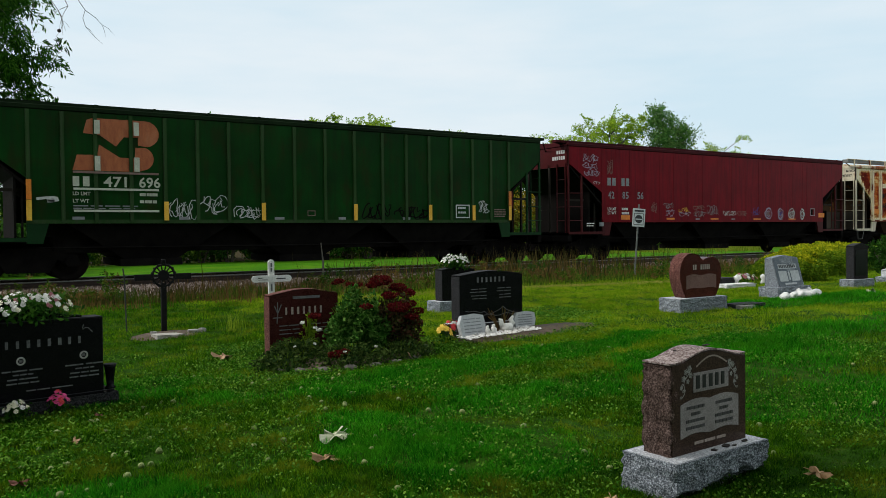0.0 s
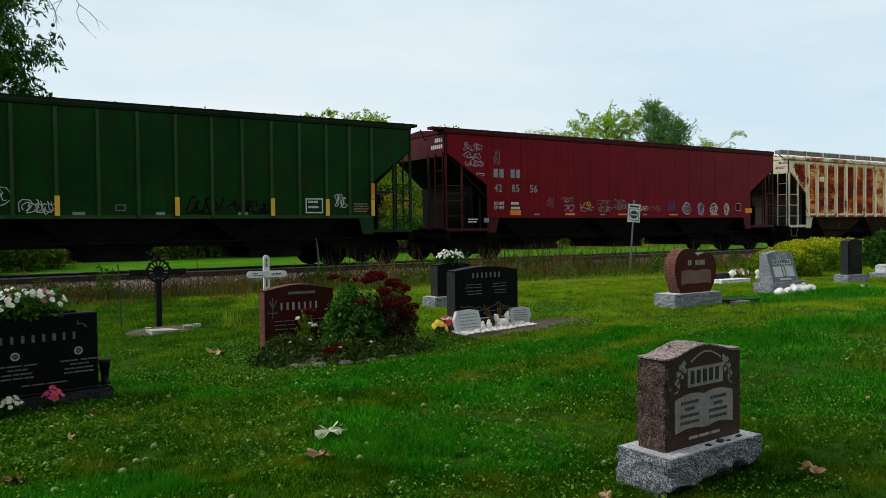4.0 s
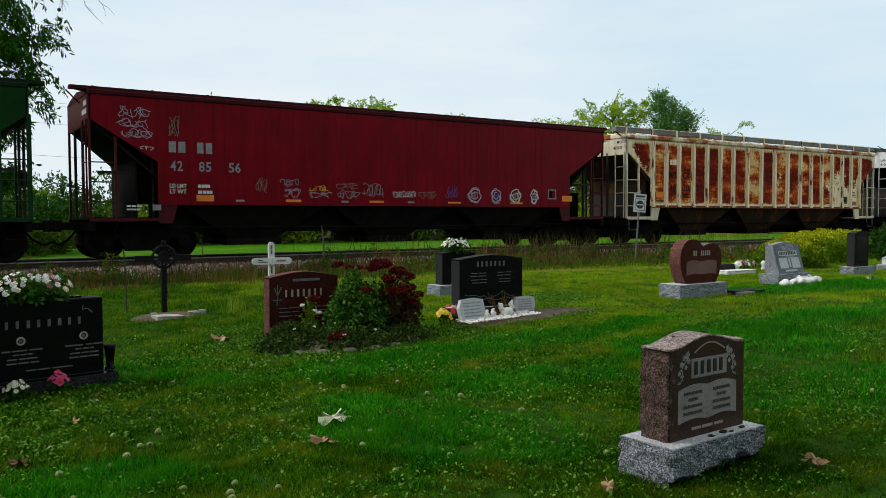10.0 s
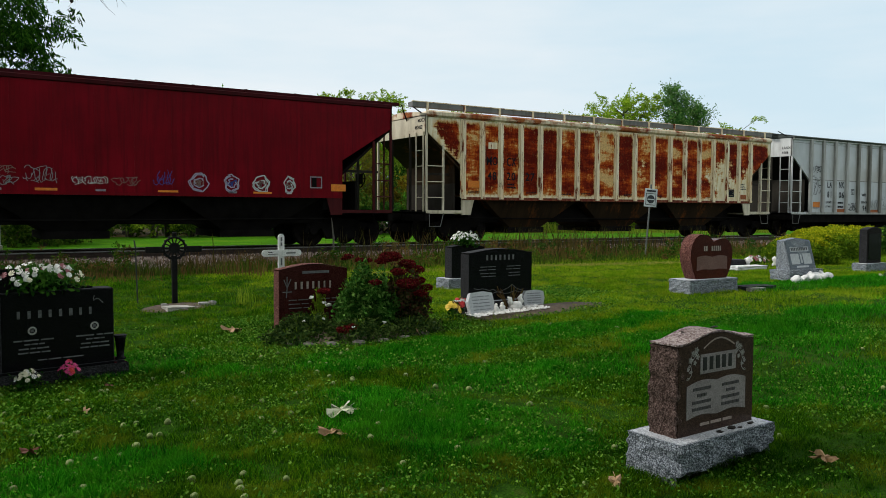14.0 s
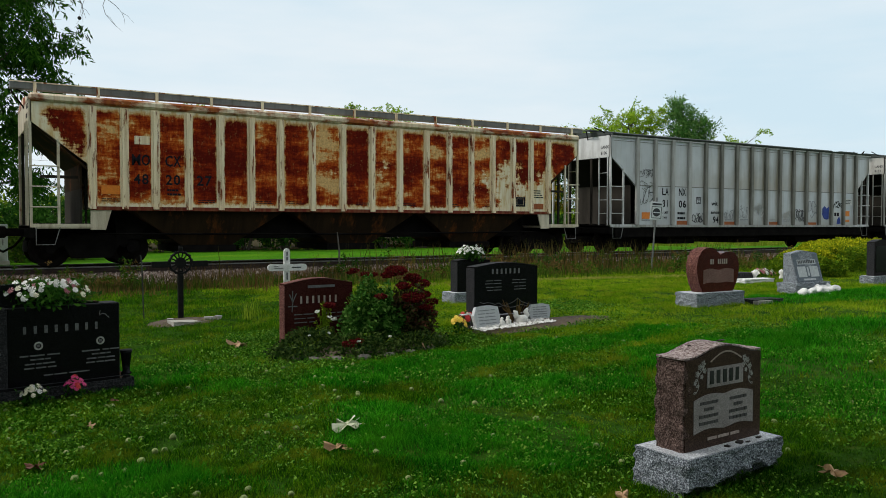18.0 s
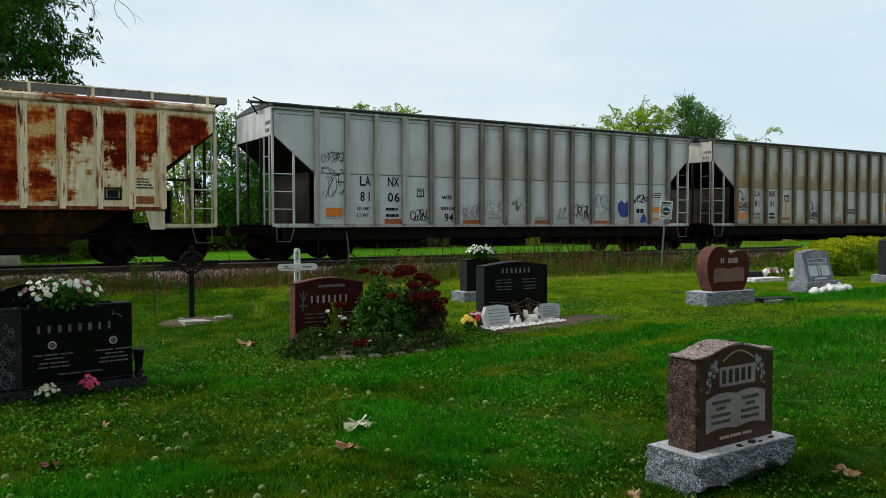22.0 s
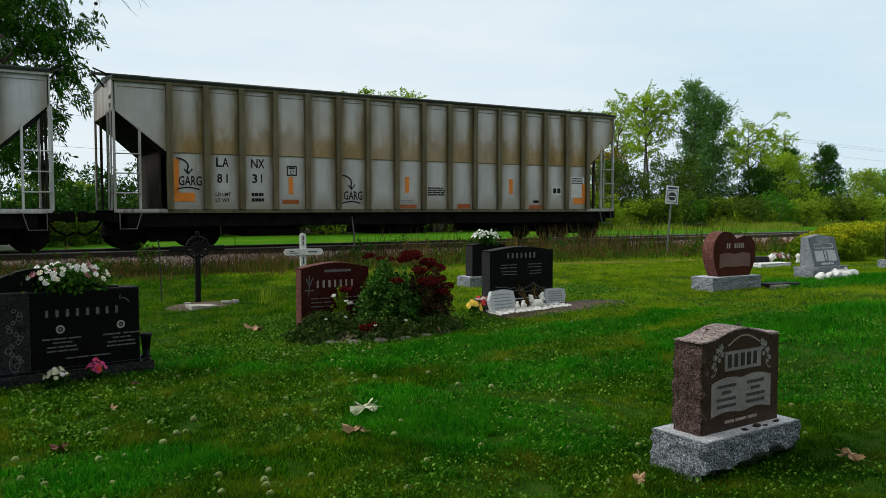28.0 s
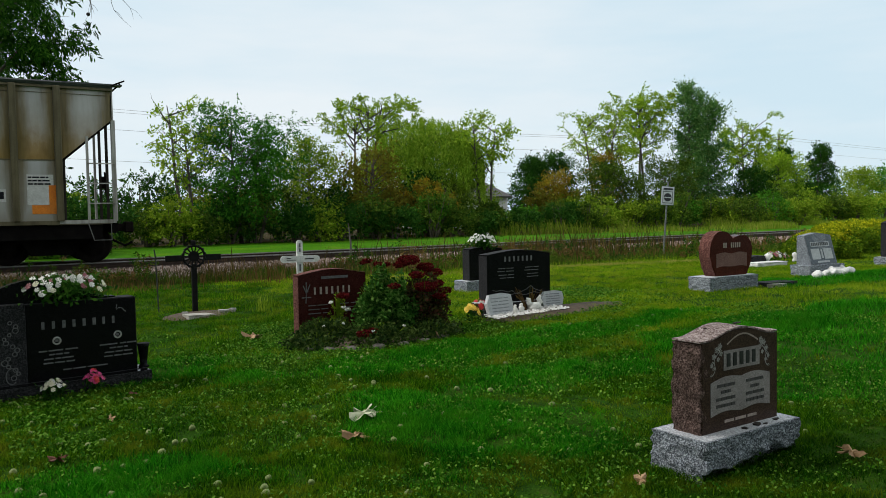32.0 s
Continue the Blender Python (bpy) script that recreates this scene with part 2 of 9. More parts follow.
def text_mesh(body, size, align="LEFT"):
    cu = bpy.data.curves.new("lettering", "FONT")
    cu.body, cu.size, cu.align_x, cu.extrude = body, size, align, 0.001
    cu.resolution_u, cu.offset = 2, 0.018 * size
    ob = bpy.data.objects.new("lettering", cu)
    scene.collection.objects.link(ob)
    me = bpy.data.meshes.new_from_object(ob.evaluated_get(bpy.context.evaluated_depsgraph_get()))
    bpy.data.objects.remove(ob)
    bpy.data.curves.remove(cu)
    return me


UP_WALL = Matrix.Rotation(radians(90), 4, "X")      # lays flat lettering upright, facing -y


def lettering(body, size, x, z, y, material, parent, label="", width=None, align="LEFT"):
    me = text_mesh(body, size, align)
    me.materials.clear()
    me.materials.append(material)
    m = Matrix.Translation((x, y, z)) @ UP_WALL
    if width:
        xs = [v.co.x for v in me.vertices]
        m = m @ Matrix.Diagonal((width / (max(xs) - min(xs)), 1, 1, 1))
    return part("lettering", me, None, parent, label, m=m)


def bars(name, rects, y, material, parent, label="", t=0.003):
    """Flat bars (x0, x1, z0, z1) laid on a wall that faces -y."""
    if name in ("name_bars", "letter_bars"):
        for x0, x1, z0, z1 in rects:
            ob = part("letter_bar", box(bmesh.new(), x0, x1, y - t, y + 0.001, z0, z1), material, parent, label)
        return ob
    bm = bmesh.new()
    for x0, x1, z0, z1 in rects:
        box(bm, x0, x1, y - t, y + 0.001, z0, z1)
    ob = part(name, bm, material, parent, label)
    if name == "text_block":
        ob["kind"] = "stuff"
    return ob


def strokes(paths, width, y):
    """Sprayed or carved lines: ribbons through points (x, z) on a wall that faces -y."""
    bm = bmesh.new()
    for path in paths:
        pv = []
        for i, (x, z) in enumerate(path):
            x0, z0 = path[max(i - 1, 0)]
            x1, z1 = path[min(i + 1, len(path) - 1)]
            d = Vector((x1 - x0, z1 - z0))
            d = d.normalized() if d.length > 1e-6 else Vector((1, 0))
            nx, nz = -d.y * width / 2, d.x * width / 2
            pv.append((bm.verts.new((x + nx, y, z + nz)), bm.verts.new((x - nx, y, z - nz))))
        for (a, b), (c, d2) in zip(pv, pv[1:]):
            bm.faces.new((a, b, d2, c))
    bmesh.ops.recalc_face_normals(bm, faces=bm.faces)
    return bm


def scrawl(rng, w, h, letters=4):
    """Unreadable spray work in a box of w by h: hooked and looping strokes that run into one another."""
    paths = []
    cell = w / letters
    for i in range(letters):
        for q in range(rng.choice((1, 2, 2))):
            cx, cz = cell * (i + 0.5 + rng.uniform(-0.15, 0.15)), h * rng.uniform(0.4, 0.6)
            rx, rz = cell * rng.uniform(0.50, 0.95), h * rng.uniform(0.25, 0.5)
            a0, turn, lean = rng.uniform(0, 6.28), rng.choice((-1, 1)) * rng.uniform(2.2, 5.6), rng.uniform(0.0, 0.35)
            f3, p3 = rng.uniform(0.1, 0.45), rng.uniform(0, 6.28)
            arc_ = []
            for k in range(9):
                a = a0 + turn * k / 8
                r = 1 + f3 * math.sin(3 * a + p3)
                z = cz + rz * r * math.sin(a)
                arc_.append((cx + rx * r * math.cos(a) + lean * (z - cz), min(max(z, 0.0), h)))
            paths.append(arc_)
        if rng.random() < 0.6:
            x, z = cell * (i + rng.uniform(0.1, 0.6)), h * rng.uniform(0.55, 1.0)
            paths.append([(x, z), (x + cell * rng.uniform(-0.1, 0.3), z - h * rng.uniform(0.3, 0.55)), (x + cell * rng.uniform(0.2, 0.9), max(0.0, z - h * rng.uniform(0.2, 0.9)))])
    return paths


def sstep(a, b, v):
    v = np.clip((np.asarray(v, dtype=float) - a) / (b - a), 0, 1)
    return v * v * (3 - 2 * v)


def ground_z(x, y):
    """The lie of the land: a gentle rise to the east, level beside and beyond the line."""
    k = sstep(13, 18, y)
    dip = 0.05 * np.exp(-((np.asarray(x) - 3.9) / 0.9) ** 2 - ((np.asarray(y) - 3.0) / 0.7) ** 2)      # the grave in front has sunk a little
    return 0.28 * sstep(1, 12, x) * (1 - k) + 0.14 * k - dip


def patches(x, y, size, seed):
    """Smooth random values from 0 to 1, in patches of a given size in metres."""
    g = np.random.default_rng(seed).random((97, 97))
    u, v = np.asarray(x) / size + 31.3, np.asarray(y) / size + 17.7
    i, j = np.floor(u).astype(int), np.floor(v).astype(int)
    a, b = u - i, v - j
    a, b = a * a * (3 - 2 * a), b * b * (3 - 2 * b)
    i0, i1, j0, j1 = i % 97, (i + 1) % 97, j % 97, (j + 1) % 97
    return (g[i0, j0] * (1 - a) + g[i1, j0] * a) * (1 - b) + (g[i0, j1] * (1 - a) + g[i1, j1] * a) * b


def gz(x, y):
    return float(ground_z(x, y))

# ---- ground, line and lawn ----
def ground_material():
    m, nt, b = principled("turf_soil")
    big = noise_node(nt, 0.55, 4.0)
    mid = noise_node(nt, 5.0, 5.0)
    fine = noise_node(nt, 70.0, 4.0)
    col = ramp_node(nt, big, [(0.3, (0.034, 0.135, 0.004)), (0.55, (0.060, 0.190, 0.005)), (0.75, (0.110, 0.205, 0.010))])
    col = mix_node(nt, ramp_node(nt, mid, [(0.55, (0, 0, 0)), (0.75, (0.6, 0.6, 0.6))]), col, (0.075, 0.085, 0.022))
    col = mix_node(nt, 0.8, col, ramp_node(nt, fine, [(0.3, (0.45, 0.45, 0.45)), (0.7, (1.25, 1.25, 1.25))]), "MULTIPLY")
    # bare dark earth under the mown lawn; close meadow turf beyond the line
    tc = nt.nodes.new("ShaderNodeTexCoord")
    sep = nt.nodes.new("ShaderNodeSeparateXYZ")
    link(nt, tc.outputs["Object"], sep.inputs["Vector"])
    lawn = nt.nodes.new("ShaderNodeMapRange")
    lawn.inputs["From Min"].default_value, lawn.inputs["From Max"].default_value = 19.0, 17.0
    link(nt, sep.outputs["Y"], lawn.inputs["Value"])
    earth = ramp_node(nt, mid, [(0.35, (0.014, 0.046, 0.003)), (0.58, (0.028, 0.080, 0.005)), (0.76, (0.060, 0.075, 0.014))])
    earth = mix_node(nt, 0.9, earth, ramp_node(nt, fine, [(0.3, (0.4, 0.4, 0.4)), (0.7, (1.4, 1.4, 1.4))]), "MULTIPLY")
    col = mix_node(nt, lawn.outputs["Result"], col, earth)
    # leaf litter on the floor of the wood
    wood = nt.nodes.new("ShaderNodeMapRange")
    wavy = nt.nodes.new("ShaderNodeMath")
    wavy.operation = "MULTIPLY_ADD"
    link(nt, big, wavy.inputs[0])
    wavy.inputs[1].default_value = 3.0
    link(nt, sep.outputs["Y"], wavy.inputs[2])
    wood.inputs["From Min"].default_value, wood.inputs["From Max"].default_value = 41.6, 42.6
    link(nt, wavy.outputs["Value"], wood.inputs["Value"])
    east = nt.nodes.new("ShaderNodeMapRange")
    east.inputs["From Min"].default_value, east.inputs["From Max"].default_value = 74.0, 66.0
    link(nt, sep.outputs["X"], east.inputs["Value"])
    both = mix_node(nt, 1.0, wood.outputs["Result"], east.outputs["Result"], "MULTIPLY")
    litter = ramp_node(nt, mid, [(0.35, (0.020, 0.018, 0.007)), (0.7, (0.060, 0.046, 0.018))])
    col = mix_node(nt, both, col, litter)
    link(nt, col, b.inputs["Base Color"])
    b.inputs["Roughness"].default_value = 0.9
    b.inputs["Specular IOR Level"].default_value = 0.02
    bump_node(nt, b, fine, 0.6, 0.02)
    return m


M_SOIL = ground_material()


def grid_axis(lo, hi, fine_lo, fine_hi, step, grow=1.35):
    a = list(np.arange(fine_lo, fine_hi + 1e-6, step))
    s = step
    while a[-1] < hi:
        s *= grow
        a.append(a[-1] + s)
    s = step
    while a[0] > lo:
        s *= grow
        a.insert(0, a[0] - s)
    return np.array(a)


gx, gy = grid_axis(-1500, 1800, -4, 30, 0.25), grid_axis(-900, 1800, 0, 24, 0.25)
GX, GY = np.meshgrid(gx, gy)
GZ = ground_z(GX, GY) + 0.012 * np.sin(GX * 2.1 + 0.5) * np.sin(GY * 1.7) * (np.abs(GY - 8) < 8)
gv = np.stack([GX.ravel(), GY.ravel(), GZ.ravel()], 1)
nx_, ny_ = len(gx), len(gy)
ii = (np.arange(ny_ - 1)[:, None] * nx_ + np.arange(nx_ - 1)[None]).ravel()
gf = np.stack([ii, ii + 1, ii + 1 + nx_, ii + nx_], 1)
tagged(new("ground", mesh_arrays("ground", gv, gf, M_SOIL, True)), "green mown turf with bare earth under the grass", "ground", kind="structure")

# railway: ballast, sleepers, rails
RAIL_Y, RAIL_Z = 21.6, 0.48
M_BALLAST = surface("ballast_stone", (0.105, 0.074, 0.060), (0.28, 0.205, 0.170), 14.0, 0.95, bump=0.9, dist=0.03, fine=26.0, spec=0.2)
M_SLEEPER = surface("creosoted_wood", (0.030, 0.022, 0.016), (0.075, 0.055, 0.04), 6.0, 0.85, bump=0.5, stretch=(6, 1, 6))
M_RAIL = surface("rusty_rail", (0.026, 0.015, 0.011), (0.055, 0.033, 0.024), 9.0, 0.6, 0.4)
M_RAILTOP = surface("worn_rail_head", (0.17, 0.155, 0.145), (0.30, 0.285, 0.275), 20.0, 0.5, 0.3, bump=0.05)
bm = bmesh.new()
xs = np.arange(-60, 160.1, 0.8)
prof = [(-3.1, -0.02), (-2.3, 0.18), (-1.65, 0.30), (-0.4, 0.285), (0.4, 0.285), (1.65, 0.30), (2.3, 0.16), (3.1, -0.02)]
rows_ = []
for x in xs:
    r = []
    for k, (dy, z) in enumerate(prof):
        n1 = noise.noise(Vector((x * 0.9, dy * 2.3, 4.0)))
        r.append(bm.verts.new((x + 0.1 * n1, RAIL_Y + dy + 0.18 * n1 * (k in (0, 1, 6, 7)), z + 0.035 * noise.noise(Vector((x * 1.7, dy * 3, 1.0))) + (0.12 if k in (0, 7) else 0.0) * 0.5)))
    rows_.append(r)
for a, b_ in zip(rows_, rows_[1:]):
    for k in range(len(prof) - 1):
        bm.faces.new((a[k], b_[k], b_[k + 1], a[k + 1]))
railway = tagged(new("railway_line", mesh_from("railway_line", bm, M_BALLAST, True)), "single railway line on pinkish stone ballast", "railway", kind="structure")
sleeper_me = mesh_from("sleeper", box(bmesh.new(), -0.11, 0.11, -1.3, 1.3, -0.16, 0.0, 0.012), M_SLEEPER)
for i in range(120):
    part("sleeper", sleeper_me, None, railway, m=pose(-6 + i * 0.53 + 0.02 * math.sin(i * 7.0), RAIL_Y, 0.305, 0, 0, 0.8 * math.sin(i * 3.1)))
for side in (-0.7555, 0.7555):
    bm = bmesh.new()
    for x0, x1 in ((-60, -12), (-12, 8), (8, 28), (28, 60), (60, 160)):
        pts = [(-0.07, 0.0), (0.07, 0.0), (0.07, 0.012), (0.012, 0.03), (0.012, 0.13), (0.036, 0.14), (0.036, 0.168), (-0.036, 0.168), (-0.036, 0.14), (-0.012, 0.13), (-0.012, 0.03), (-0.07, 0.012)]
        a = [bm.verts.new((x0, RAIL_Y + side + y, 0.308 + z)) for y, z in pts]
        b_ = [bm.verts.new((x1 - 0.006, RAIL_Y + side + y, 0.308 + z)) for y, z in pts]
        for k in range(12):
            bm.faces.new((a[k], b_[k], b_[(k + 1) % 12], a[(k + 1) % 12]))
    bmesh.ops.recalc_face_normals(bm, faces=bm.faces)
    rail = part("rail", bm, M_RAIL, railway)
    part("rail_head", boxes(*[(x0, x1 - 0.006, RAIL_Y + side - 0.0375, RAIL_Y + side + 0.0375, 0.452, 0.4805) for x0, x1 in ((-60, -12), (-12, 8), (8, 28), (28, 60), (60, 160))]), M_RAILTOP, rail, "bright worn running surface")

# loose ballast stones along the near shoulder
rng = np.random.default_rng(5)
n = 15000
px_, py_ = -3 + 43 * rng.random(n) ** 1.25, RAIL_Y - rng.uniform(0.86, 3.5, n)
s_ = rng.uniform(0.022, 0.058, n)
base = np.array([(1, 0, -.4), (-.6, .9, -.5), (-.7, -.8, -.4), (.1, .1, .9)])
th = rng.uniform(0, 6.28, n)
c_, sn = np.cos(th), np.sin(th)
bx = base[None, :, 0] * c_[:, None] - base[None, :, 1] * sn[:, None]
by = base[None, :, 0] * sn[:, None] + base[None, :, 1] * c_[:, None]
bz = np.repeat(base[None, :, 2], n, 0)
pz_ = np.interp(RAIL_Y - py_, [0.4, 1.65, 2.3, 3.1, 3.5], [0.29, 0.30, 0.19, 0.10, 0.12])
V = np.stack([px_[:, None] + bx * s_[:, None], py_[:, None] + by * s_[:, None], pz_[:, None] + 0.01 + bz * s_[:, None]], 2).reshape(-1, 3)
F = (np.arange(n)[:, None, None] * 4 + np.array([(0, 1, 3), (1, 2, 3), (2, 0, 3)])[None]).reshape(-1, 3)


def island_material(name, c1, c2, c3, rough=0.9):
    m, nt, b = principled(name)
    geo = nt.nodes.new("ShaderNodeNewGeometry")
    col = ramp_node(nt, geo.outputs["Random Per Island"], [(0.0, c1), (0.5, c2), (1.0, c3)])
    col = mix_node(nt, 0.6, col, ramp_node(nt, noise_node(nt, 40.0), [(0.3, (0.6, 0.6, 0.6)), (0.7, (1.2, 1.2, 1.2))]), "MULTIPLY")
    link(nt, col, b.inputs["Base Color"])
    b.inputs["Roughness"].default_value = rough
    b.inputs["Specular IOR Level"].default_value = 0.2
    return m


M_STONES = island_material("loose_ballast", (0.075, 0.045, 0.036), (0.27, 0.195, 0.165), (0.52, 0.42, 0.375))
tagged(new("loose_ballast", mesh_arrays("loose_ballast", V, F, M_STONES)), "broken pinkish-grey stones along the track", "gravel", kind="stuff")


def blades(name, x, y, z, h, w, lean, material, label, category, rng, bend=0.35, plain=False):
    """Grass and stalks: each blade is a bent, pointed strip of two faces."""
    n = len(x)
    a = rng.uniform(0, 2 * np.pi, n)
    d = rng.uniform(0, 2 * np.pi, n)
    ca, sa = np.cos(a) * w / 2, np.sin(a) * w / 2
    lx, ly = np.cos(d) * lean * h, np.sin(d) * lean * h
    zz = z
    p0 = np.stack([x - ca, y - sa, zz], 1)
    p1 = np.stack([x + ca, y + sa, zz], 1)
    p2 = np.stack([x + ca * 0.8 + lx * bend, y + sa * 0.8 + ly * bend, zz + h * 0.6], 1)
    p3 = np.stack([x - ca * 0.8 + lx * bend, y - sa * 0.8 + ly * bend, zz + h * 0.6], 1)
    p4 = np.stack([x + lx, y + ly, zz + h], 1)
    if plain:                           # far off, one pointed face is enough
        V = np.stack([p0, p1, p4], 1).reshape(-1, 3)
        return tagged(new(name, mesh_arrays(name, V, np.arange(n * 3).reshape(n, 3), material)), label, category, kind="stuff")
    V = np.stack([p0, p1, p2, p3, p4], 1).reshape(-1, 3)
    o = np.arange(n)[:, None] * 5
    F = np.concatenate([o + np.array([[0, 1, 2]]), o + np.array([[0, 2, 3]]), o + np.array([[3, 2, 4]])], 1).reshape(-1, 3)
    return tagged(new(name, mesh_arrays(name, V, F, material)), label, category, kind="stuff")


def lawn_material(name, c1, c2, c3, dry_colour, amount, low=(0.45, 0.66, 0.45)):
    m = leaf_material(name, c1, c2, c3, 0.45, 0.9)
    nt = m.node_tree
    ramp = next(n for n in nt.nodes if n.type == "VALTORGB" and len(n.color_ramp.elements) == 3)
    users = [l.to_socket for l in ramp.outputs["Color"].links]
    dry = ramp_node(nt, noise_node(nt, 2.6, 5.0, rough=0.65), [(0.48, (0, 0, 0)), (0.66, (amount,) * 3)])
    col = mix_node(nt, dry, ramp.outputs["Color"], dry_colour)
    deep = ramp_node(nt, noise_node(nt, 1.3, 3.0), [(0.36, low), (0.62, (1.15, 1.12, 1))])
    col = mix_node(nt, 1.0, col, deep, "MULTIPLY")
    for u in users:
        link(nt, col, u)
    return m


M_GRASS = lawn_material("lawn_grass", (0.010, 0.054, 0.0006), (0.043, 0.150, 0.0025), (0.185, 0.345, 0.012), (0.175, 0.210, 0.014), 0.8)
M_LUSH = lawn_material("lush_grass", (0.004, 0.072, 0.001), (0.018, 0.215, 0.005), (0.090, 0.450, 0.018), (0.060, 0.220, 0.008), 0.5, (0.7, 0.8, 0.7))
# lighter, yellower lawn grass with the sunlight put into its colour
M_FARGRASS = lawn_material("sunlit_grass", (0.062, 0.155, 0.002), (0.160, 0.310, 0.006), (0.360, 0.490, 0.025), (0.320, 0.320, 0.028), 0.6, (0.72, 0.82, 0.7))
M_DRYGRASS = leaf_material("weed_stalks", (0.115, 0.058, 0.019), (0.20, 0.122, 0.044), (0.12, 0.100, 0.024), 0.2, 0.7)
M_GREENWEED = leaf_material("green_weeds", (0.030, 0.080, 0.006), (0.060, 0.125, 0.010), (0.13, 0.15, 0.02), 0.25, 0.8)
M_DARKWEED = leaf_material("dark_weeds", (0.035, 0.040, 0.010), (0.070, 0.065, 0.018), (0.12, 0.09, 0.035), 0.2, 0.7)
M_CLOVER = leaf_material("clover", (0.012, 0.075, 0.002), (0.050, 0.165, 0.008), (0.200, 0.370, 0.050), 0.30, 1.2)


def zone(x0, x1, y0, y1, per, rng):
    n = int((x1 - x0) * (y1 - y0) * per)
    x, y = rng.uniform(x0, x1, n), rng.uniform(y0, y1, n)
    # thin patches
    v = 0.55 * patches(x, y, 0.11, 1) + 0.45 * patches(x, y, 0.34, 2)
    keep = v + rng.uniform(-0.16, 0.16, n) > 0.30
    return x[keep], y[keep], v[keep]


def before_walk(x, y):
    """The wedge of lawn that lies open to the viewpoint; the rest is thinly sown."""
    d, side = 0.545 * x + 0.838 * y, 0.838 * x - 0.545 * y
    return (d > 3.6) & (np.abs(side) < 0.63 * d)


def lushness(x, y):
    """Where the lawn grows thick and deep green: a watered strip and a few patches."""
    v = np.zeros_like(x)
    for cx, cy, rx, ry in ((4.9, 6.95, 2.9, 0.50), (4.5, 5.5, 1.4, 0.50), (9.2, 5.7, 2.6, 0.60), (3.0, 4.7, 0.7, 1.1), (0.7, 4.8, 0.6, 0.5), (7.2, 5.2, 1.7, 1.0), (6.4, 3.7, 1.1, 0.6), (1.6, 8.2, 1.0, 0.6), (13.5, 8.0, 2.5, 0.8)):
        v = np.maximum(v, np.exp(-(((x - cx) / rx) ** 2 + ((y - cy) / ry) ** 2) * 0.9))
    return v


rng = np.random.default_rng(11)
for zx0, zx1, zy0, zy1, per, hh, ww in ((0.0, 5.6, 2.3, 5.2, 10000, 0.045, 0.0042), (-0.6, 8.5, 5.2, 8.0, 5600, 0.05, 0.006), (-0.8, 16, 8.0, 12.0, 2600, 0.055, 0.009), (-1, 24, 12.0, 17.0, 1200, 0.06, 0.012), (5.6, 14, 2.3, 8.0, 1500, 0.05, 0.009), (14, 30, 6.0, 12.0, 700, 0.05, 0.015), (-12, 34, -6.0, 18.0, 110, 0.05, 0.016), (-3.5, 10, -1.5, 3.2, 900, 0.05, 0.010), (-3.0, 0.8, 2.0, 9.0, 1500, 0.05, 0.009)):
    x, y, v = zone(zx0, zx1, zy0, zy1, per, rng)
    d_ = np.minimum(np.minimum(x - zx0, zx1 - x), np.minimum(y - zy0, zy1 - y)) + 0.35      # thins out towards the edge of each stretch
    q_ = rng.random(len(x)) < np.clip(d_ / 0.7, 0, 1)
    q_ &= before_walk(x, y) | (rng.random(len(x)) < 0.06)
    x, y, v = x[q_], y[q_], v[q_]
    lush = lushness(x, y)
    h = hh * (0.28 + 0.50 * rng.random(len(x)) + 1.6 * np.clip(v - 0.35, 0, 1)) * (0.70 + 0.5 * patches(x, y, 1.3, 3) + 0.7 * lush)
    # stretches of lawn that get the grass coloured as sunlit
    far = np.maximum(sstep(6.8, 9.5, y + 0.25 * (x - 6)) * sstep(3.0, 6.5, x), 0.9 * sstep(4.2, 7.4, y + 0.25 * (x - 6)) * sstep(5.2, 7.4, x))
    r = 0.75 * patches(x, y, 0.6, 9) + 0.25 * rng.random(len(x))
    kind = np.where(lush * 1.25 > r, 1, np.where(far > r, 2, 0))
    for k, (gm, gl) in enumerate(((M_GRASS, "short olive-green mown lawn grass"), (M_LUSH, "thick deep green lawn grass"), (M_FARGRASS, "short yellow-green mown lawn grass, lightened as if sunlit"))):
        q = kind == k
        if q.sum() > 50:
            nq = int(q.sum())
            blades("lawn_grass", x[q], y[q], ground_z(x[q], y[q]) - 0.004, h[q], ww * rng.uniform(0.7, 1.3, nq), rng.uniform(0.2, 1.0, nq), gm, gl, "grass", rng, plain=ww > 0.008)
# a mown edge gone to straw below the bank
n = 5200
x = rng.uniform(6.5, 17, n)
y = 14.9 - 0.28 * (x - 8) + rng.normal(0, 0.22, n) * (0.5 + patches(x, x * 0, 0.8, 12))
M_STRAW = leaf_material("straw_grass", (0.26, 0.24, 0.05), (0.36, 0.32, 0.08), (0.30, 0.32, 0.05), 0.3, 0.8)
blades("straw_grass", x, y, ground_z(x, y), rng.uniform(0.02, 0.06, n), np.full(n, 0.012), rng.uniform(0.3, 1.2, n), M_STRAW, "cut straw-coloured grass along the mown edge", "grass", rng)

# clover and plantain leaves lying low in the lawn
x, y, v = zone(0.2, 9.0, 2.4, 10.5, 2700, rng)
keep = (0.65 * patches(x, y, 0.7, 4) + 0.35 * patches(x, y, 0.16, 8) + rng.uniform(-0.25, 0.25, len(x)) > 0.53) & before_walk(x, y)
x, y = x[keep], y[keep]
n = len(x)
s_ = rng.uniform(0.0032, 0.0085, n) * (0.8 + 0.06 * y)
a = rng.uniform(0, 6.28, n)
tl = rng.uniform(-0.9, 0.9, (n, 2))
q = np.array([(-1, -.7), (1, -.7), (1.1, .6), (0, 1.2), (-1.1, .6)])
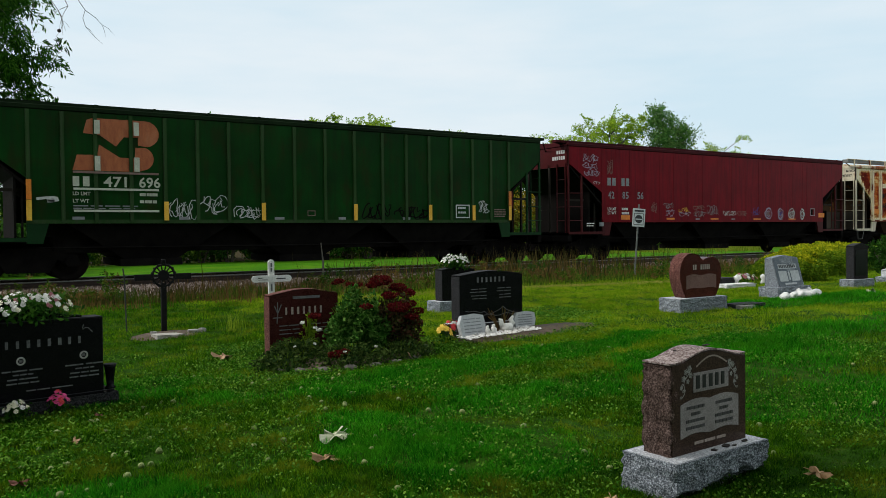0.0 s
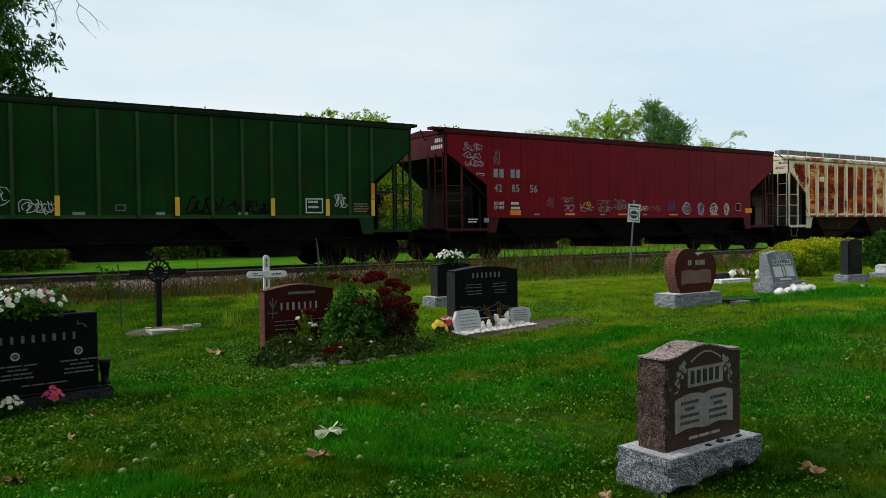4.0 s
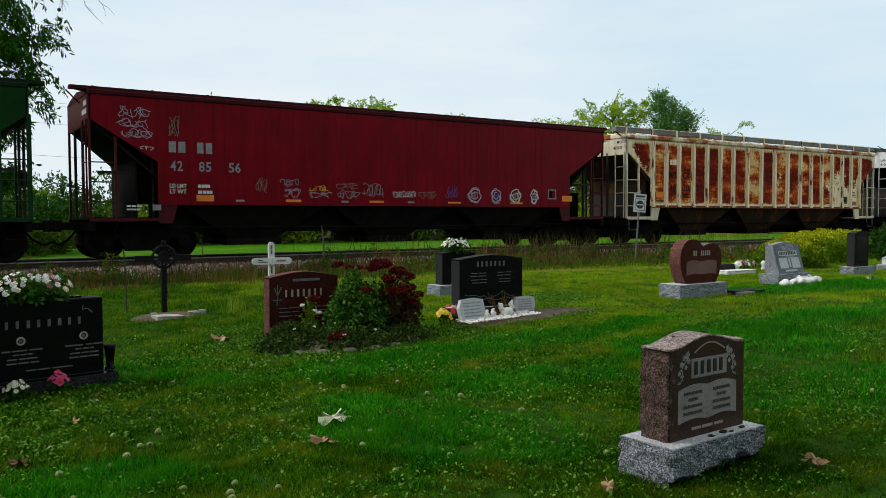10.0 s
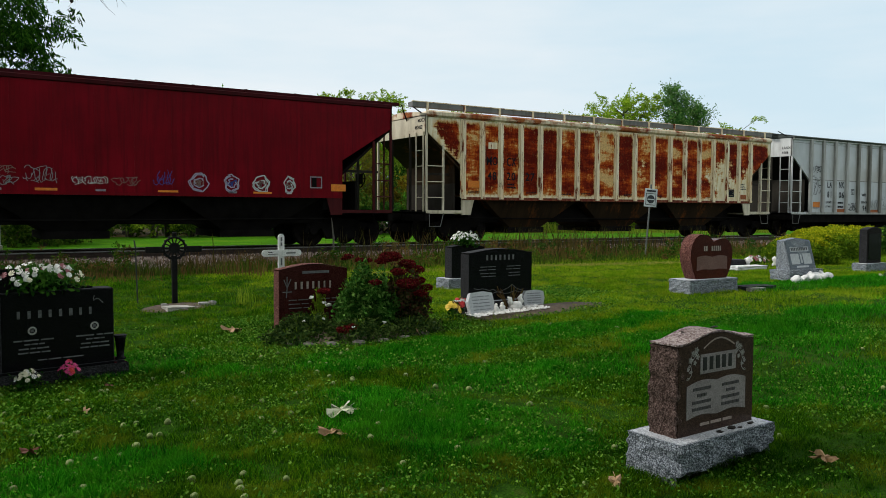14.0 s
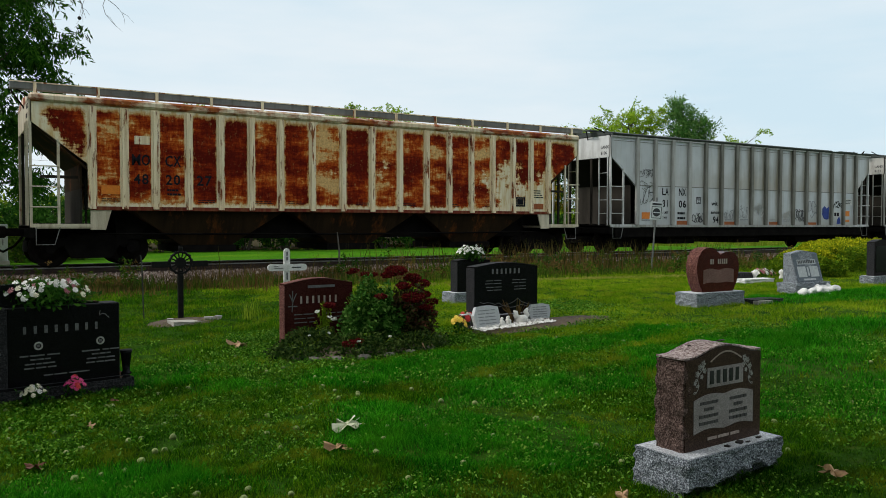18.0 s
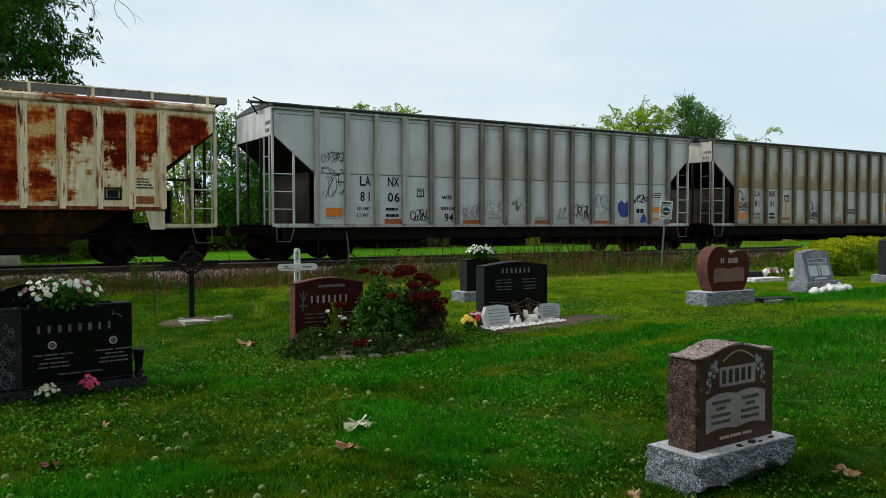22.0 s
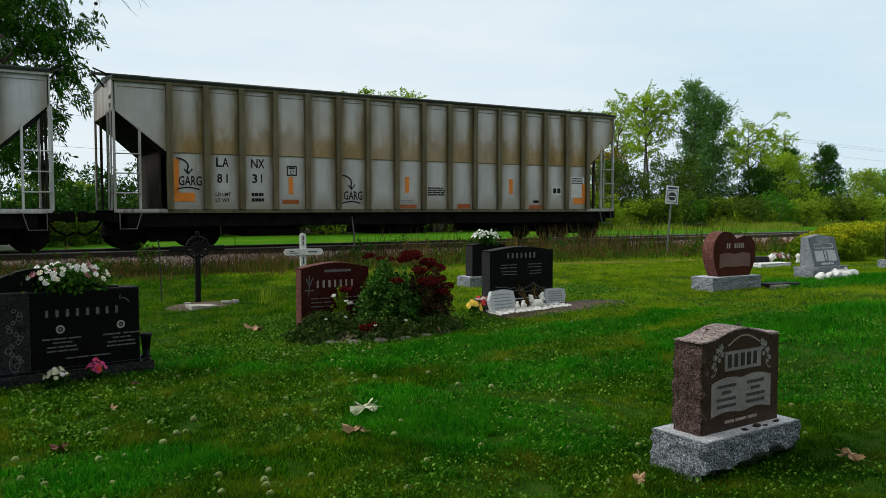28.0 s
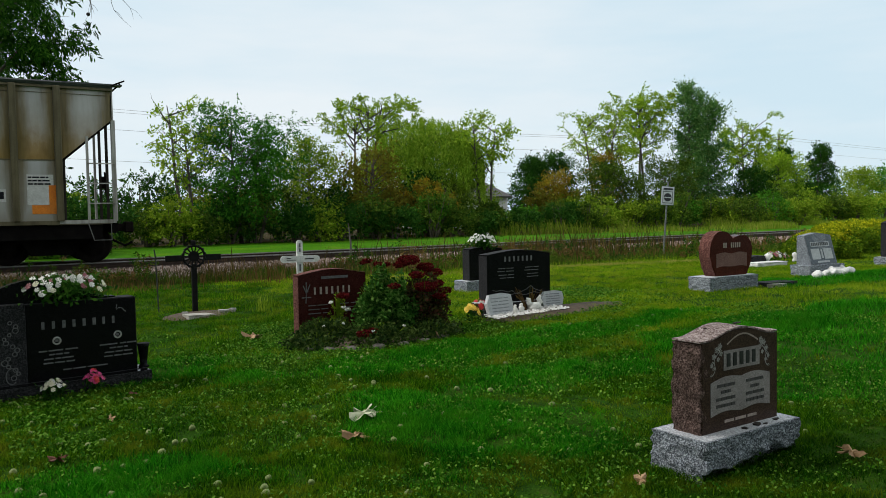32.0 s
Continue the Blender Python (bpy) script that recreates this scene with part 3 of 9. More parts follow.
dx = (q[None, :, 0] * np.cos(a)[:, None] - q[None, :, 1] * np.sin(a)[:, None]) * s_[:, None]
dy = (q[None, :, 0] * np.sin(a)[:, None] + q[None, :, 1] * np.cos(a)[:, None]) * s_[:, None]
V = np.stack([x[:, None] + dx, y[:, None] + dy, (ground_z(x, y) + rng.uniform(0.014, 0.050, n))[:, None] + dx * tl[:, :1] + dy * tl[:, 1:]], 2).reshape(-1, 3)
F = np.arange(n)[:, None] * 5 + np.arange(5)[None]
tagged(new("clover_leaves", mesh_arrays("clover_leaves", V, F, M_CLOVER)), "small clover leaves scattered through the lawn", "clover", kind="stuff")

# rough grass and dry stalks on the bank beside the line
def bank_edge(x):
    return 17.4 - 3.6 * sstep(2, 14, x)


n = 26000
x = rng.uniform(-3, 45, n)
y = bank_edge(x) + (18.6 - bank_edge(x)) * rng.random(n) ** 1.1
keep = patches(x, y, 0.8, 5) + rng.uniform(-0.2, 0.2, n) > 0.38
x, y = x[keep], y[keep]
n = len(x)
clump = 0.5 + 0.5 * np.sin(x * 2.3 + np.sin(y * 3)) * np.sin(y * 2.1 + x * 0.4)
blades("bank_grass", x, y, ground_z(x, y), 0.08 + 0.22 * rng.random(n) * (0.3 + clump), 0.014 * rng.uniform(0.6, 1.4, n), rng.uniform(0.1, 0.6, n), M_GREENWEED, "rough green grass and weeds on the bank beside the track", "weeds", rng)
n = 34000
x = rng.uniform(-3, 45, n)
y = 16.0 + 3.7 * rng.random(n) - 1.2 * sstep(2, 14, x) * rng.random(n)
keep = patches(x, y, 0.7, 6) + rng.uniform(-0.2, 0.2, n) > 0.44
x, y = x[keep], y[keep]
n = len(x)
clump = 0.5 + 0.5 * np.sin(x * 1.1 + 1.0 + np.sin(y * 2)) * np.sin(x * 0.37)
blades("dry_grass", x, y, ground_z(x, y), 0.05 + 0.40 * rng.random(n) ** 2 * (0.3 + clump), 0.012 * rng.uniform(0.6, 1.5, n), rng.uniform(0.05, 0.5, n), M_DRYGRASS, "tall dry tan grass stalks beside the railway", "dry grass", rng)
# leafy weeds that crowd the bank
n = 520
x = np.concatenate([rng.uniform(8, 24, 400), rng.uniform(-2, 9, n - 400)])
y = bank_edge(x) + (18.9 - bank_edge(x)) * rng.random(n)
keep = patches(x, y, 1.1, 21) + rng.uniform(-0.1, 0.1, n) > 0.42
x, y = x[keep], y[keep]
WEEDS = (x, y, 0.12 + 0.5 * rng.random(len(x)) ** 2)
# taller seed heads in one stand
n = 3400
x = np.concatenate([rng.normal(12.2, 2.0, n // 2), rng.normal(17.0, 3.4, n - n // 2)])
keep = patches(x, x * 0, 0.7, 17) + rng.uniform(-0.3, 0.3, n) > 0.45
x = x[keep]
n = len(x)
y = rng.uniform(15.8, 19.3, n)
blades("tall_weeds", x, y, ground_z(x, y), 0.25 + 0.8 * rng.random(n) ** 1.4, 0.018 * rng.uniform(0.5, 1.4, n), rng.uniform(0.05, 0.35, n), M_DARKWEED, "tall dark weeds with seed heads beside the track", "weeds", rng)
# single pale stalks that stand above the rest
n = 420
x = np.concatenate([rng.normal(14.2, 2.2, n * 2 // 3), rng.uniform(9, 22, n - n * 2 // 3)])
y = rng.uniform(15.6, 18.9, n)
blades("seed_stalks", x, y, ground_z(x, y), 0.30 + 0.65 * rng.random(n), 0.013 * rng.uniform(0.7, 1.3, n), rng.uniform(0.02, 0.35, n), M_DRYGRASS, "tall tan stalks with seed heads beside the track", "dry grass", rng)
# brown tufts on the shoulder of the ballast
n = 9000
x = rng.uniform(-2, 11, n)
y = 17.0 + 2.3 * rng.random(n)
keep = patches(x, y, 0.6, 26) + rng.uniform(-0.2, 0.2, n) > 0.46
x, y = x[keep], y[keep]
n = len(x)
blades("brown_tufts", x, y, ground_z(x, y), 0.06 + 0.26 * rng.random(n) ** 1.5, 0.014 * rng.uniform(0.6, 1.4, n), rng.uniform(0.1, 0.6, n), M_DARKWEED, "low brown withered tufts on the ballast shoulder", "weeds", rng)
# grass and goldenrod before the far trees
n = 38000
x = rng.uniform(27, 85, n)
y = rng.uniform(30.5, 38.5, n)
v = patches(x, y, 2.2, 15)
keep = (v + rng.uniform(-0.12, 0.12, n) > 0.52) & (y > 36.5 - 5.5 * sstep(28, 40, x) + 1.5 * patches(x, x * 0, 3.0, 14))
x, y, v = x[keep], y[keep], v[keep]
n = len(x)
M_GOLD = leaf_material("meadow_weeds", (0.11, 0.20, 0.010), (0.20, 0.29, 0.020), (0.36, 0.36, 0.07), 0.4, 0.4)
blades("meadow_weeds", x, y, ground_z(x, y), rng.uniform(0.15, 0.45, n) * (1 + 1.1 * sstep(36.2, 37.4, y) * sstep(62, 48, x)) + 0.5 * np.clip(v - 0.55, 0, 1) * rng.random(n), 0.028 * rng.uniform(0.5, 1.4, n), rng.uniform(0.1, 0.5, n), M_GOLD, "patchy yellow-green meadow weeds before the trees", "weeds", rng)

# ---- trees and shrubs ----
M_BARK = surface("grey_brown_bark", (0.045, 0.036, 0.028), (0.10, 0.082, 0.064), 7.0, 0.9, bump=0.8, dist=0.02, fine=30.0, stretch=(1, 1, 0.25))
L_DARK = leaf_material("dark_green_leaves", (0.014, 0.055, 0.006), (0.026, 0.095, 0.010), (0.06, 0.15, 0.02), 0.32, 0.5)
L_WALNUT = leaf_material("walnut_leaves", (0.012, 0.050, 0.005), (0.026, 0.105, 0.008), (0.075, 0.20, 0.018), 0.55, 0.5)
L_LOCUST = leaf_material("locust_leaves", (0.016, 0.085, 0.006), (0.040, 0.175, 0.012), (0.10, 0.30, 0.025), 0.32, 0.5)
L_DEEP = leaf_material("deep_olive_leaves", (0.030, 0.072, 0.008), (0.068, 0.140, 0.013), (0.15, 0.21, 0.026), 0.32, 0.5)
L_MID = leaf_material("green_leaves", (0.036, 0.150, 0.010), (0.070, 0.240, 0.016), (0.144, 0.348, 0.030), 0.32, 0.5)
L_LIGHT = leaf_material("yellow_green_leaves", (0.140, 0.270, 0.013), (0.259, 0.421, 0.024), (0.389, 0.540, 0.043), 0.32, 0.5)
L_OLIVE = leaf_material("olive_leaves", (0.102, 0.192, 0.010), (0.186, 0.306, 0.017), (0.336, 0.420, 0.036), 0.32, 0.5)
L_ORANGE = leaf_material("orange_yellow_leaves", (0.190, 0.120, 0.012), (0.360, 0.245, 0.018), (0.270, 0.310, 0.030), 0.32, 0.6)
L_RUSSET = leaf_material("russet_leaves", (0.120, 0.108, 0.014), (0.192, 0.162, 0.019), (0.180, 0.228, 0.026), 0.32, 0.6)
L_WILLOW = leaf_material("willow_leaves", (0.10, 0.21, 0.012), (0.23, 0.39, 0.026), (0.42, 0.56, 0.060), 0.32, 0.4)
L_POPLAR = leaf_material("poplar_leaves", (0.045, 0.140, 0.030), (0.085, 0.215, 0.048), (0.215, 0.355, 0.100), 0.32, 0.5)
L_GOLD = leaf_material("golden_evergreen", (0.15, 0.23, 0.008), (0.38, 0.43, 0.012), (0.70, 0.62, 0.025), 0.35, 2.0)


def leaf_cloud(centres, sizes, rng, droop=0.0, slim=0.45):
    """Rhombic leaves, one at each centre, turned at random. droop: how far they hang."""
    n = len(centres)
    u = rng.normal(size=(n, 3))
    u[:, 2] = u[:, 2] * (1 - 0.5 * droop) - droop * 1.4
    u /= np.linalg.norm(u, axis=1)[:, None] + 1e-9
    v = np.cross(u, rng.normal(size=(n, 3)))
    v /= np.linalg.norm(v, axis=1)[:, None] + 1e-9
    s = np.asarray(sizes)[:, None]
    c = np.asarray(centres)
    V = np.stack([c - u * s * 0.5, c + v * s * slim * 0.5 - u * s * 0.05, c + u * s * 0.5, c - v * s * slim * 0.5 - u * s * 0.05], 1).reshape(-1, 3)
    return V, np.arange(n * 4).reshape(n, 4)


def limb(rng, start, direction, length, r0, r1, wob=0.12, steps=5):
    p, d = Vector(start), Vector(direction).normalized()
    pts, rad = [p.copy()], [r0]
    for i in range(steps):
        d = (d + Vector(rng.normal(0, wob, 3)) + Vector((0, 0, 0.05))).normalized()
        p = p + d * length / steps
        pts.append(p.copy())
        rad.append(r0 + (r1 - r0) * (i + 1) / steps)
    return pts, rad


def sprays(rng, base, out, n, leaf, length, droop, slim):
    """Leaflets set along short twigs: base points, outward directions, number of leaves."""
    k = len(base)
    d = out / (np.linalg.norm(out, axis=1)[:, None] + 1e-9) + rng.normal(0, 0.45, (k, 3))
    d[:, 2] -= droop
    d /= np.linalg.norm(d, axis=1)[:, None]
    w = rng.integers(0, k, n)
    f = rng.random(n)
    ln = length * rng.uniform(0.6, 1.3, k)
    side = np.cross(d, rng.normal(size=(k, 3)))
    side /= np.linalg.norm(side, axis=1)[:, None] + 1e-9
    sg = rng.choice([-1.0, 1.0], n)[:, None]
    c = base[w] + d[w] * (ln[w] * f)[:, None] + side[w] * sg * leaf * rng.uniform(0.2, 1.0, (n, 1)) + rng.normal(0, 0.18 * leaf, (n, 3))
    c[:, 2] -= droop * 0.35 * length * f ** 2
    u = d[w] * 0.5 + side[w] * sg * 0.9 + rng.normal(0, 0.35, (n, 3))
    u[:, 2] -= droop * 0.9
    u /= np.linalg.norm(u, axis=1)[:, None] + 1e-9
    v = np.cross(u, rng.normal(size=(n, 3)))
    v /= np.linalg.norm(v, axis=1)[:, None] + 1e-9
    s = (leaf * rng.uniform(0.7, 1.25, n))[:, None]
    return np.stack([c - u * s * 0.5, c + v * s * slim * 0.5, c + u * s * 0.5, c - v * s * slim * 0.5], 1).reshape(-1, 3), np.arange(n * 4).reshape(n, 4)


def tree(name, x, y, H, R, leaves, n, seed, label, leaf=0.18, crown_from=0.3, shape="oval", fill=0.5, droop=0.2, slim=0.45, bark=None, stems=1, category="tree", above=0.0, limbs=22, spray=0.7):
    """Stems with limbs and twigs; leaves sit in sprays along the twigs. fill: how much of the inner crown is leafy."""
    rng = np.random.default_rng(seed)
    ob = thing(name, pose(x, y, gz(x, y) - 0.05), label, category)
    bm = bmesh.new()
    base, out = [], []
    for s in range(stems):
        a0 = 2.4 * s + seed
        off = Vector((0, 0, 0)) if stems == 1 else Vector((math.cos(a0), math.sin(a0), 0)) * 0.10 * R
        hs = H * (0.93 if s == 0 else rng.uniform(0.78, 0.92))
        tp, tr = limb(rng, off, (off.x * 1.6 * R / H, off.y * 1.6 * R / H, 1), hs, 0.010 * H + 0.05, 0.02, 0.035, 8)
        tube(bm, tp, tr, 7)
        k = max(6, limbs // stems)
        for i in range(k):
            g = (i + rng.uniform(0.1, 0.9)) / k
            f = crown_from + (0.96 - crown_from) * g
            q = min(int(f * 8), 7)
            p = tp[q].lerp(tp[q + 1], f * 8 - q)
            a = i * 2.4 + s * 1.1 + rng.normal(0, 0.35)
            if shape == "oval":
                rr, up = R * (0.35 + 0.75 * math.sin(math.pi * (0.15 + 0.75 * g))), 0.35 + 0.5 * g
            elif shape == "column":
                rr, up = R * (0.95 - 0.55 * g), 0.9
            elif shape == "cone":
                rr, up = R * (1.0 - 0.93 * g), -0.12
            elif shape == "umbrella":
                rr, up = R * (0.95 - 0.15 * g), 0.75 - 0.35 * g
            elif shape == "vase":
                rr, up = R * (0.75 + 0.30 * g), 0.75 - 0.25 * g
            else:                       # dome
                rr, up = R * math.sqrt(max(0.10, 1 - (0.92 * g) ** 2)), 0.25 + 0.4 * g
            rr *= rng.uniform(0.78, 1.08)
            lp, lr = limb(rng, p, (math.cos(a), math.sin(a), up), rr, 0.0045 * H + 0.015, 0.008, 0.10, 5)
            tube(bm, lp, lr, 5)
            o = Vector((math.cos(a), math.sin(a), up * 0.5))
            for t in range(7):
                st = lp[1 + int(rng.integers(0, 5))]
                b = a + rng.normal(0, 0.75)
                sp, sr = limb(rng, st, (math.cos(b), math.sin(b), up * 0.7 + rng.normal(0, 0.35) - droop * 0.3), rr * rng.uniform(0.16, 0.34), 0.011, 0.004, 0.15, 3)
                tube(bm, sp, sr, 3, False)
                o2 = sp[3] - sp[0]
                base += [tuple(sp[1]), tuple(sp[2]), tuple(sp[3]), tuple(sp[3])]
                out += [tuple(o2)] * 4
            base += [tuple(lp[4]), tuple(lp[5])]
            out += [tuple(o)] * 2
        base += [tuple(tp[-1])] * 2
        out += [(0.2, 0, 1), (-0.2, 0, 1)]
    base, out = np.array(base), np.array(out)
    if shape == "umbrella":             # the topmost twigs end level
        cap = np.percentile(base[:, 2], 70)
        base[:, 2] = np.minimum(base[:, 2], cap + 0.25 * (base[:, 2] - cap))
        for v in bm.verts:
            v.co.z = min(v.co.z, cap + 0.25 * max(0.0, v.co.z - cap))
    fz = (H - 0.3 * spray) / base[:, 2].max()
    base[:, 2] *= fz
    for v in bm.verts:
        v.co.z = min(v.co.z * fz, H)
    part("trunk", bm, bark or M_BARK, ob, smooth=True)
    keep = base[:, 2] > H * crown_from * 0.6
    base, out = base[keep], out[keep]
    m = int(len(base) * (0.30 + 2.7 * fill))
    pick = rng.choice(len(base), m)
    base = base[pick] + rng.normal(0, 0.05 * R + 0.10 * R * fill, (m, 3)) * np.array([1, 1, 0.7])
    out = out[pick]
    base[:, 2] = np.clip(base[:, 2], 0.15, H)
    if droop >= 1.0:                    # leaves hang in long strands
        ns = n // 26
        st = base[rng.choice(len(base), ns)] + rng.normal(0, 0.07 * R, (ns, 3))
        az, el = rng.uniform(0, 2 * math.pi, ns), np.arcsin(rng.uniform(0.02, 1.0, ns))
        lump = 1.0 + 0.06 * np.sin(az * 5 + 1) * np.cos(el * 4) + rng.normal(0, 0.03, ns)
        shell = np.stack([R * lump * np.cos(el) * np.cos(az), R * lump * np.cos(el) * np.sin(az), H * (0.50 + 0.50 * lump * np.sin(el))], 1)
        st = np.where(rng.random(ns)[:, None] < 0.7, shell, st)
        ln = rng.uniform(0.10, 0.34, ns) * H
        w = rng.integers(0, ns, n)
        f = rng.random(n)
        c = st[w] + rng.normal(0, 0.05, (n, 3)) + np.stack([0.04 * ln[w] * f * np.sin(w), 0.04 * ln[w] * f * np.cos(w), -ln[w] * f], 1)
        c[:, 2] = np.clip(c[:, 2], 0.25, H)
        V, F = leaf_cloud(c, leaf * rng.uniform(0.6, 1.3, n), rng, 1.0, slim)
    else:
        V, F = sprays(rng, base, out, n, leaf, spray, droop, slim)
    if above:
        F = F[V[F[:, 0], 2] > above]
    part("crown", mesh_arrays("crown", V, F, leaves), None, ob)
    return ob


# broad-leaved weeds along the bank
for wm, wl_, lo, hi in ((M_GREENWEED, "leafy green weeds along the railway bank", 0.0, 0.50), (M_DRYGRASS, "brown withered weeds along the railway bank", 0.50, 0.80), (L_DARK, "dark green weeds along the railway bank", 0.80, 1.0)):
    rng_w = np.random.default_rng(int(lo * 100) + 3)
    wx, wy, wh = WEEDS
    sel = (patches(wx, wy, 0.9, 33) * 0.5 + 0.5 * rng_w.random(len(wx)))
    sel = (np.argsort(np.argsort(sel)) / len(sel) >= lo) & (np.argsort(np.argsort(sel)) / len(sel) < hi)
    wx, wy, wh = wx[sel], wy[sel], wh[sel]
    w = rng_w.integers(0, len(wx), len(wx) * 7)
    bs = np.stack([wx[w] + rng_w.normal(0, 0.10, len(w)), wy[w] + rng_w.normal(0, 0.10, len(w)), ground_z(wx[w], wy[w]) + wh[w] * rng_w.random(len(w))], 1)
    V, F = sprays(rng_w, bs, np.tile(np.array([[0.0, 0.0, 1.0]]), (len(w), 1)), len(w) * 16, 0.06, 0.16, 0.1, 0.4)
    tagged(new("bank_weeds", mesh_arrays("bank_weeds", V, F, wm)), wl_, "weeds", kind="stuff")


def shrub(name, x, y, H, R, leaves, n, seed, label, leaf=0.16, long=1.0, dense=False, category="shrub", z=None):
    """A low bush: several stems and clumped leaves with an uneven outline."""
    rng = np.random.default_rng(seed)
    ob = thing(name, pose(x, y, (gz(x, y) if z is None else z) - 0.03), label, category)
    for i in range(7):
        a = rng.uniform(0, 6.28)
        p, r = limb(rng, (0.1 * R * math.cos(a), 0.1 * R * math.sin(a), 0), (math.cos(a) * R * 0.6, math.sin(a) * R * 0.6, H), H * 0.8, 0.02 * H + 0.004, 0.004, 0.12, 4)
        part("stem", tube(bmesh.new(), p, r, 4), M_BARK, ob)
    k = 46
    a, f = rng.uniform(0, 6.28, k), rng.random(k)
    rr = np.sqrt(rng.random(k)) * R * 0.85
    zc = H * (0.10 + 0.72 * f ** 0.7 * np.sqrt(np.maximum(0.0, 1 - (rr / (R * 1.05)) ** 2)))
    cl = np.stack([rr * np.cos(a) * long, rr * np.sin(a), zc], 1)
    cr = rng.uniform(0.10, 0.24, k) * min(R, H)
    m = max(40, n // 11)
    pick = rng.integers(0, k, m)
    d = rng.normal(size=(m, 3)) + np.array([0, 0, 0.4])
    d /= np.linalg.norm(d, axis=1)[:, None]
    c = cl[pick] + d * (cr[pick] * rng.uniform(0.5, 1.0, m))[:, None]
    c[:, 2] = np.clip(c[:, 2], 0.02, H)
    V, F = sprays(rng, c, d + np.array([0, 0, 0.3]), n, leaf, 0.14 * min(R, H) + leaf, 0.1, 0.5)
    part("foliage", mesh_arrays("foliage", V, F, leaves), None, ob)
    return ob


# the belt of trees beyond the line, west to east
tree("walnut_tree", 0.3, 29.0, 12.5, 3.1, L_WALNUT, 52000, 21, "tall dark green walnut tree beyond the railway", 0.21, 0.2, "oval", 0.3, 0.7, 0.27, limbs=46, spray=0.65)
tree("slender_ash_tree", 9.6, 40, 7.6, 1.7, L_LIGHT, 2400, 22, "slender ash tree with thin yellowing leaves", 0.19, 0.42, "vase", 0.0, 0.3, stems=2, limbs=18, spray=0.6)
tree("locust_tree", 12.6, 41, 7.1, 2.75, L_LOCUST, 29450, 23, "bushy bright green tree at the edge of the wood", 0.163, 0.08, "oval", 0.6, 0.35, 0.36, stems=2, limbs=36)
tree("field_maple_tree", 17.4, 44, 5.8, 2.4, L_OLIVE, 13950, 24, "rounded yellow-green tree in the wood", 0.148, 0.1, "dome", 0.6, limbs=26)
tree("tall_elm_tree", 21.5, 45, 8.5, 2.6, L_LIGHT, 13175, 25, "tall open tree with a light yellow-green top", 0.133, 0.70, "umbrella", 0.05, 0.25, stems=3, limbs=27, spray=0.55)
tree("russet_tree", 20.9, 42.5, 5.6, 1.7, L_RUSSET, 6000, 26, "russet-leaved tree below a taller crown", 0.19, 0.12, "oval", 0.4)
tree("willow_tree", 27.6, 48, 8.0, 4.4, L_WILLOW, 56000, 27, "broad weeping willow with pale green trailing leaves", 0.26, 0.3, "dome", 0.3, 1.0, 0.22, limbs=34)
tree("thin_ash_tree", 30.5, 44.5, 8.4, 1.9, L_LIGHT, 3500, 28, "thin tree with bare lower limbs and a leafy top", 0.20, 0.55, "vase", 0.0, 0.3, stems=2, limbs=18)
tree("dark_maple_tree", 48.6, 60, 7.1, 2.7, L_DARK, 13950, 29, "dark green maple tree behind the others", 0.222, 0.1, "dome", 0.8)
tree("dark_maple_tree", 46.3, 60, 6.5, 1.9, L_DARK, 12400, 30, "dark green maple tree behind the others", 0.222, 0.1, "dome", 0.8)
tree("yellow_maple_tree", 38.5, 46.5, 4.6, 1.2, L_ORANGE, 6500, 31, "small maple turning orange and yellow", 0.15, 0.1, "oval", 0.5)
tree("golden_maple_tree", 43.6, 47.0, 6.0, 1.6, L_ORANGE, 9000, 43, "maple turning gold among green trees", 0.16, 0.1, "dome", 0.5)
tree("open_ash_tree", 44.0, 48, 9.8, 2.7, L_LIGHT, 8060, 32, "tall open tree with sparse yellow-green leaves", 0.178, 0.56, "vase", 0.1, 0.3, stems=3, limbs=24, spray=0.8)
tree("open_ash_tree", 51.0, 50, 11.8, 3.0, L_LIGHT, 14725, 33, "tall open tree with bright yellow-green leaves", 0.185, 0.56, "oval", 0.15, 0.2, stems=2, limbs=26, spray=0.8)
tree("poplar_tree", 52.1, 46, 11.8, 2.2, L_POPLAR, 20150, 34, "tall grey-green poplar tree with upright limbs", 0.185, 0.04, "column", 0.40, 0.0, stems=1, limbs=44, spray=0.8)
tree("poplar_tree", 54.8, 46.5, 11.2, 2.5, L_POPLAR, 21700, 44, "tall grey-green poplar tree with upright limbs", 0.185, 0.04, "column", 0.40, 0.0, stems=1, limbs=44, spray=0.8)
tree("open_birch_tree", 65.0, 50, 10.4, 3.1, L_LIGHT, 13175, 35, "open tree with thin yellow-green leaves", 0.185, 0.45, "vase", 0.1, 0.3, stems=2, limbs=24, spray=0.8)
tree("pale_field_tree", 64.2, 46, 6.5, 2.5, L_LIGHT, 17050, 36, "pale yellow-green tree at the edge of the wood", 0.178, 0.05, "dome", 0.7, limbs=30)
tree("spruce_tree", 106.0, 70, 11.0, 4.6, L_DARK, 18000, 37, "dark pointed spruce tree in the distance", 0.26, 0.03, "cone", 0.12, 0.2, limbs=70, spray=0.8)
tree("spruce_tree", 101.0, 72, 10.6, 4.2, L_DARK, 16000, 38, "dark pointed spruce tree in the distance", 0.26, 0.03, "cone", 0.12, 0.2, limbs=70, spray=0.8)
tree("olive_ash_tree", 32.2, 50, 7.6, 2.3, L_WILLOW, 13950, 39, "yellow-green tree in the wood", 0.163, 0.15, "dome", 0.7)
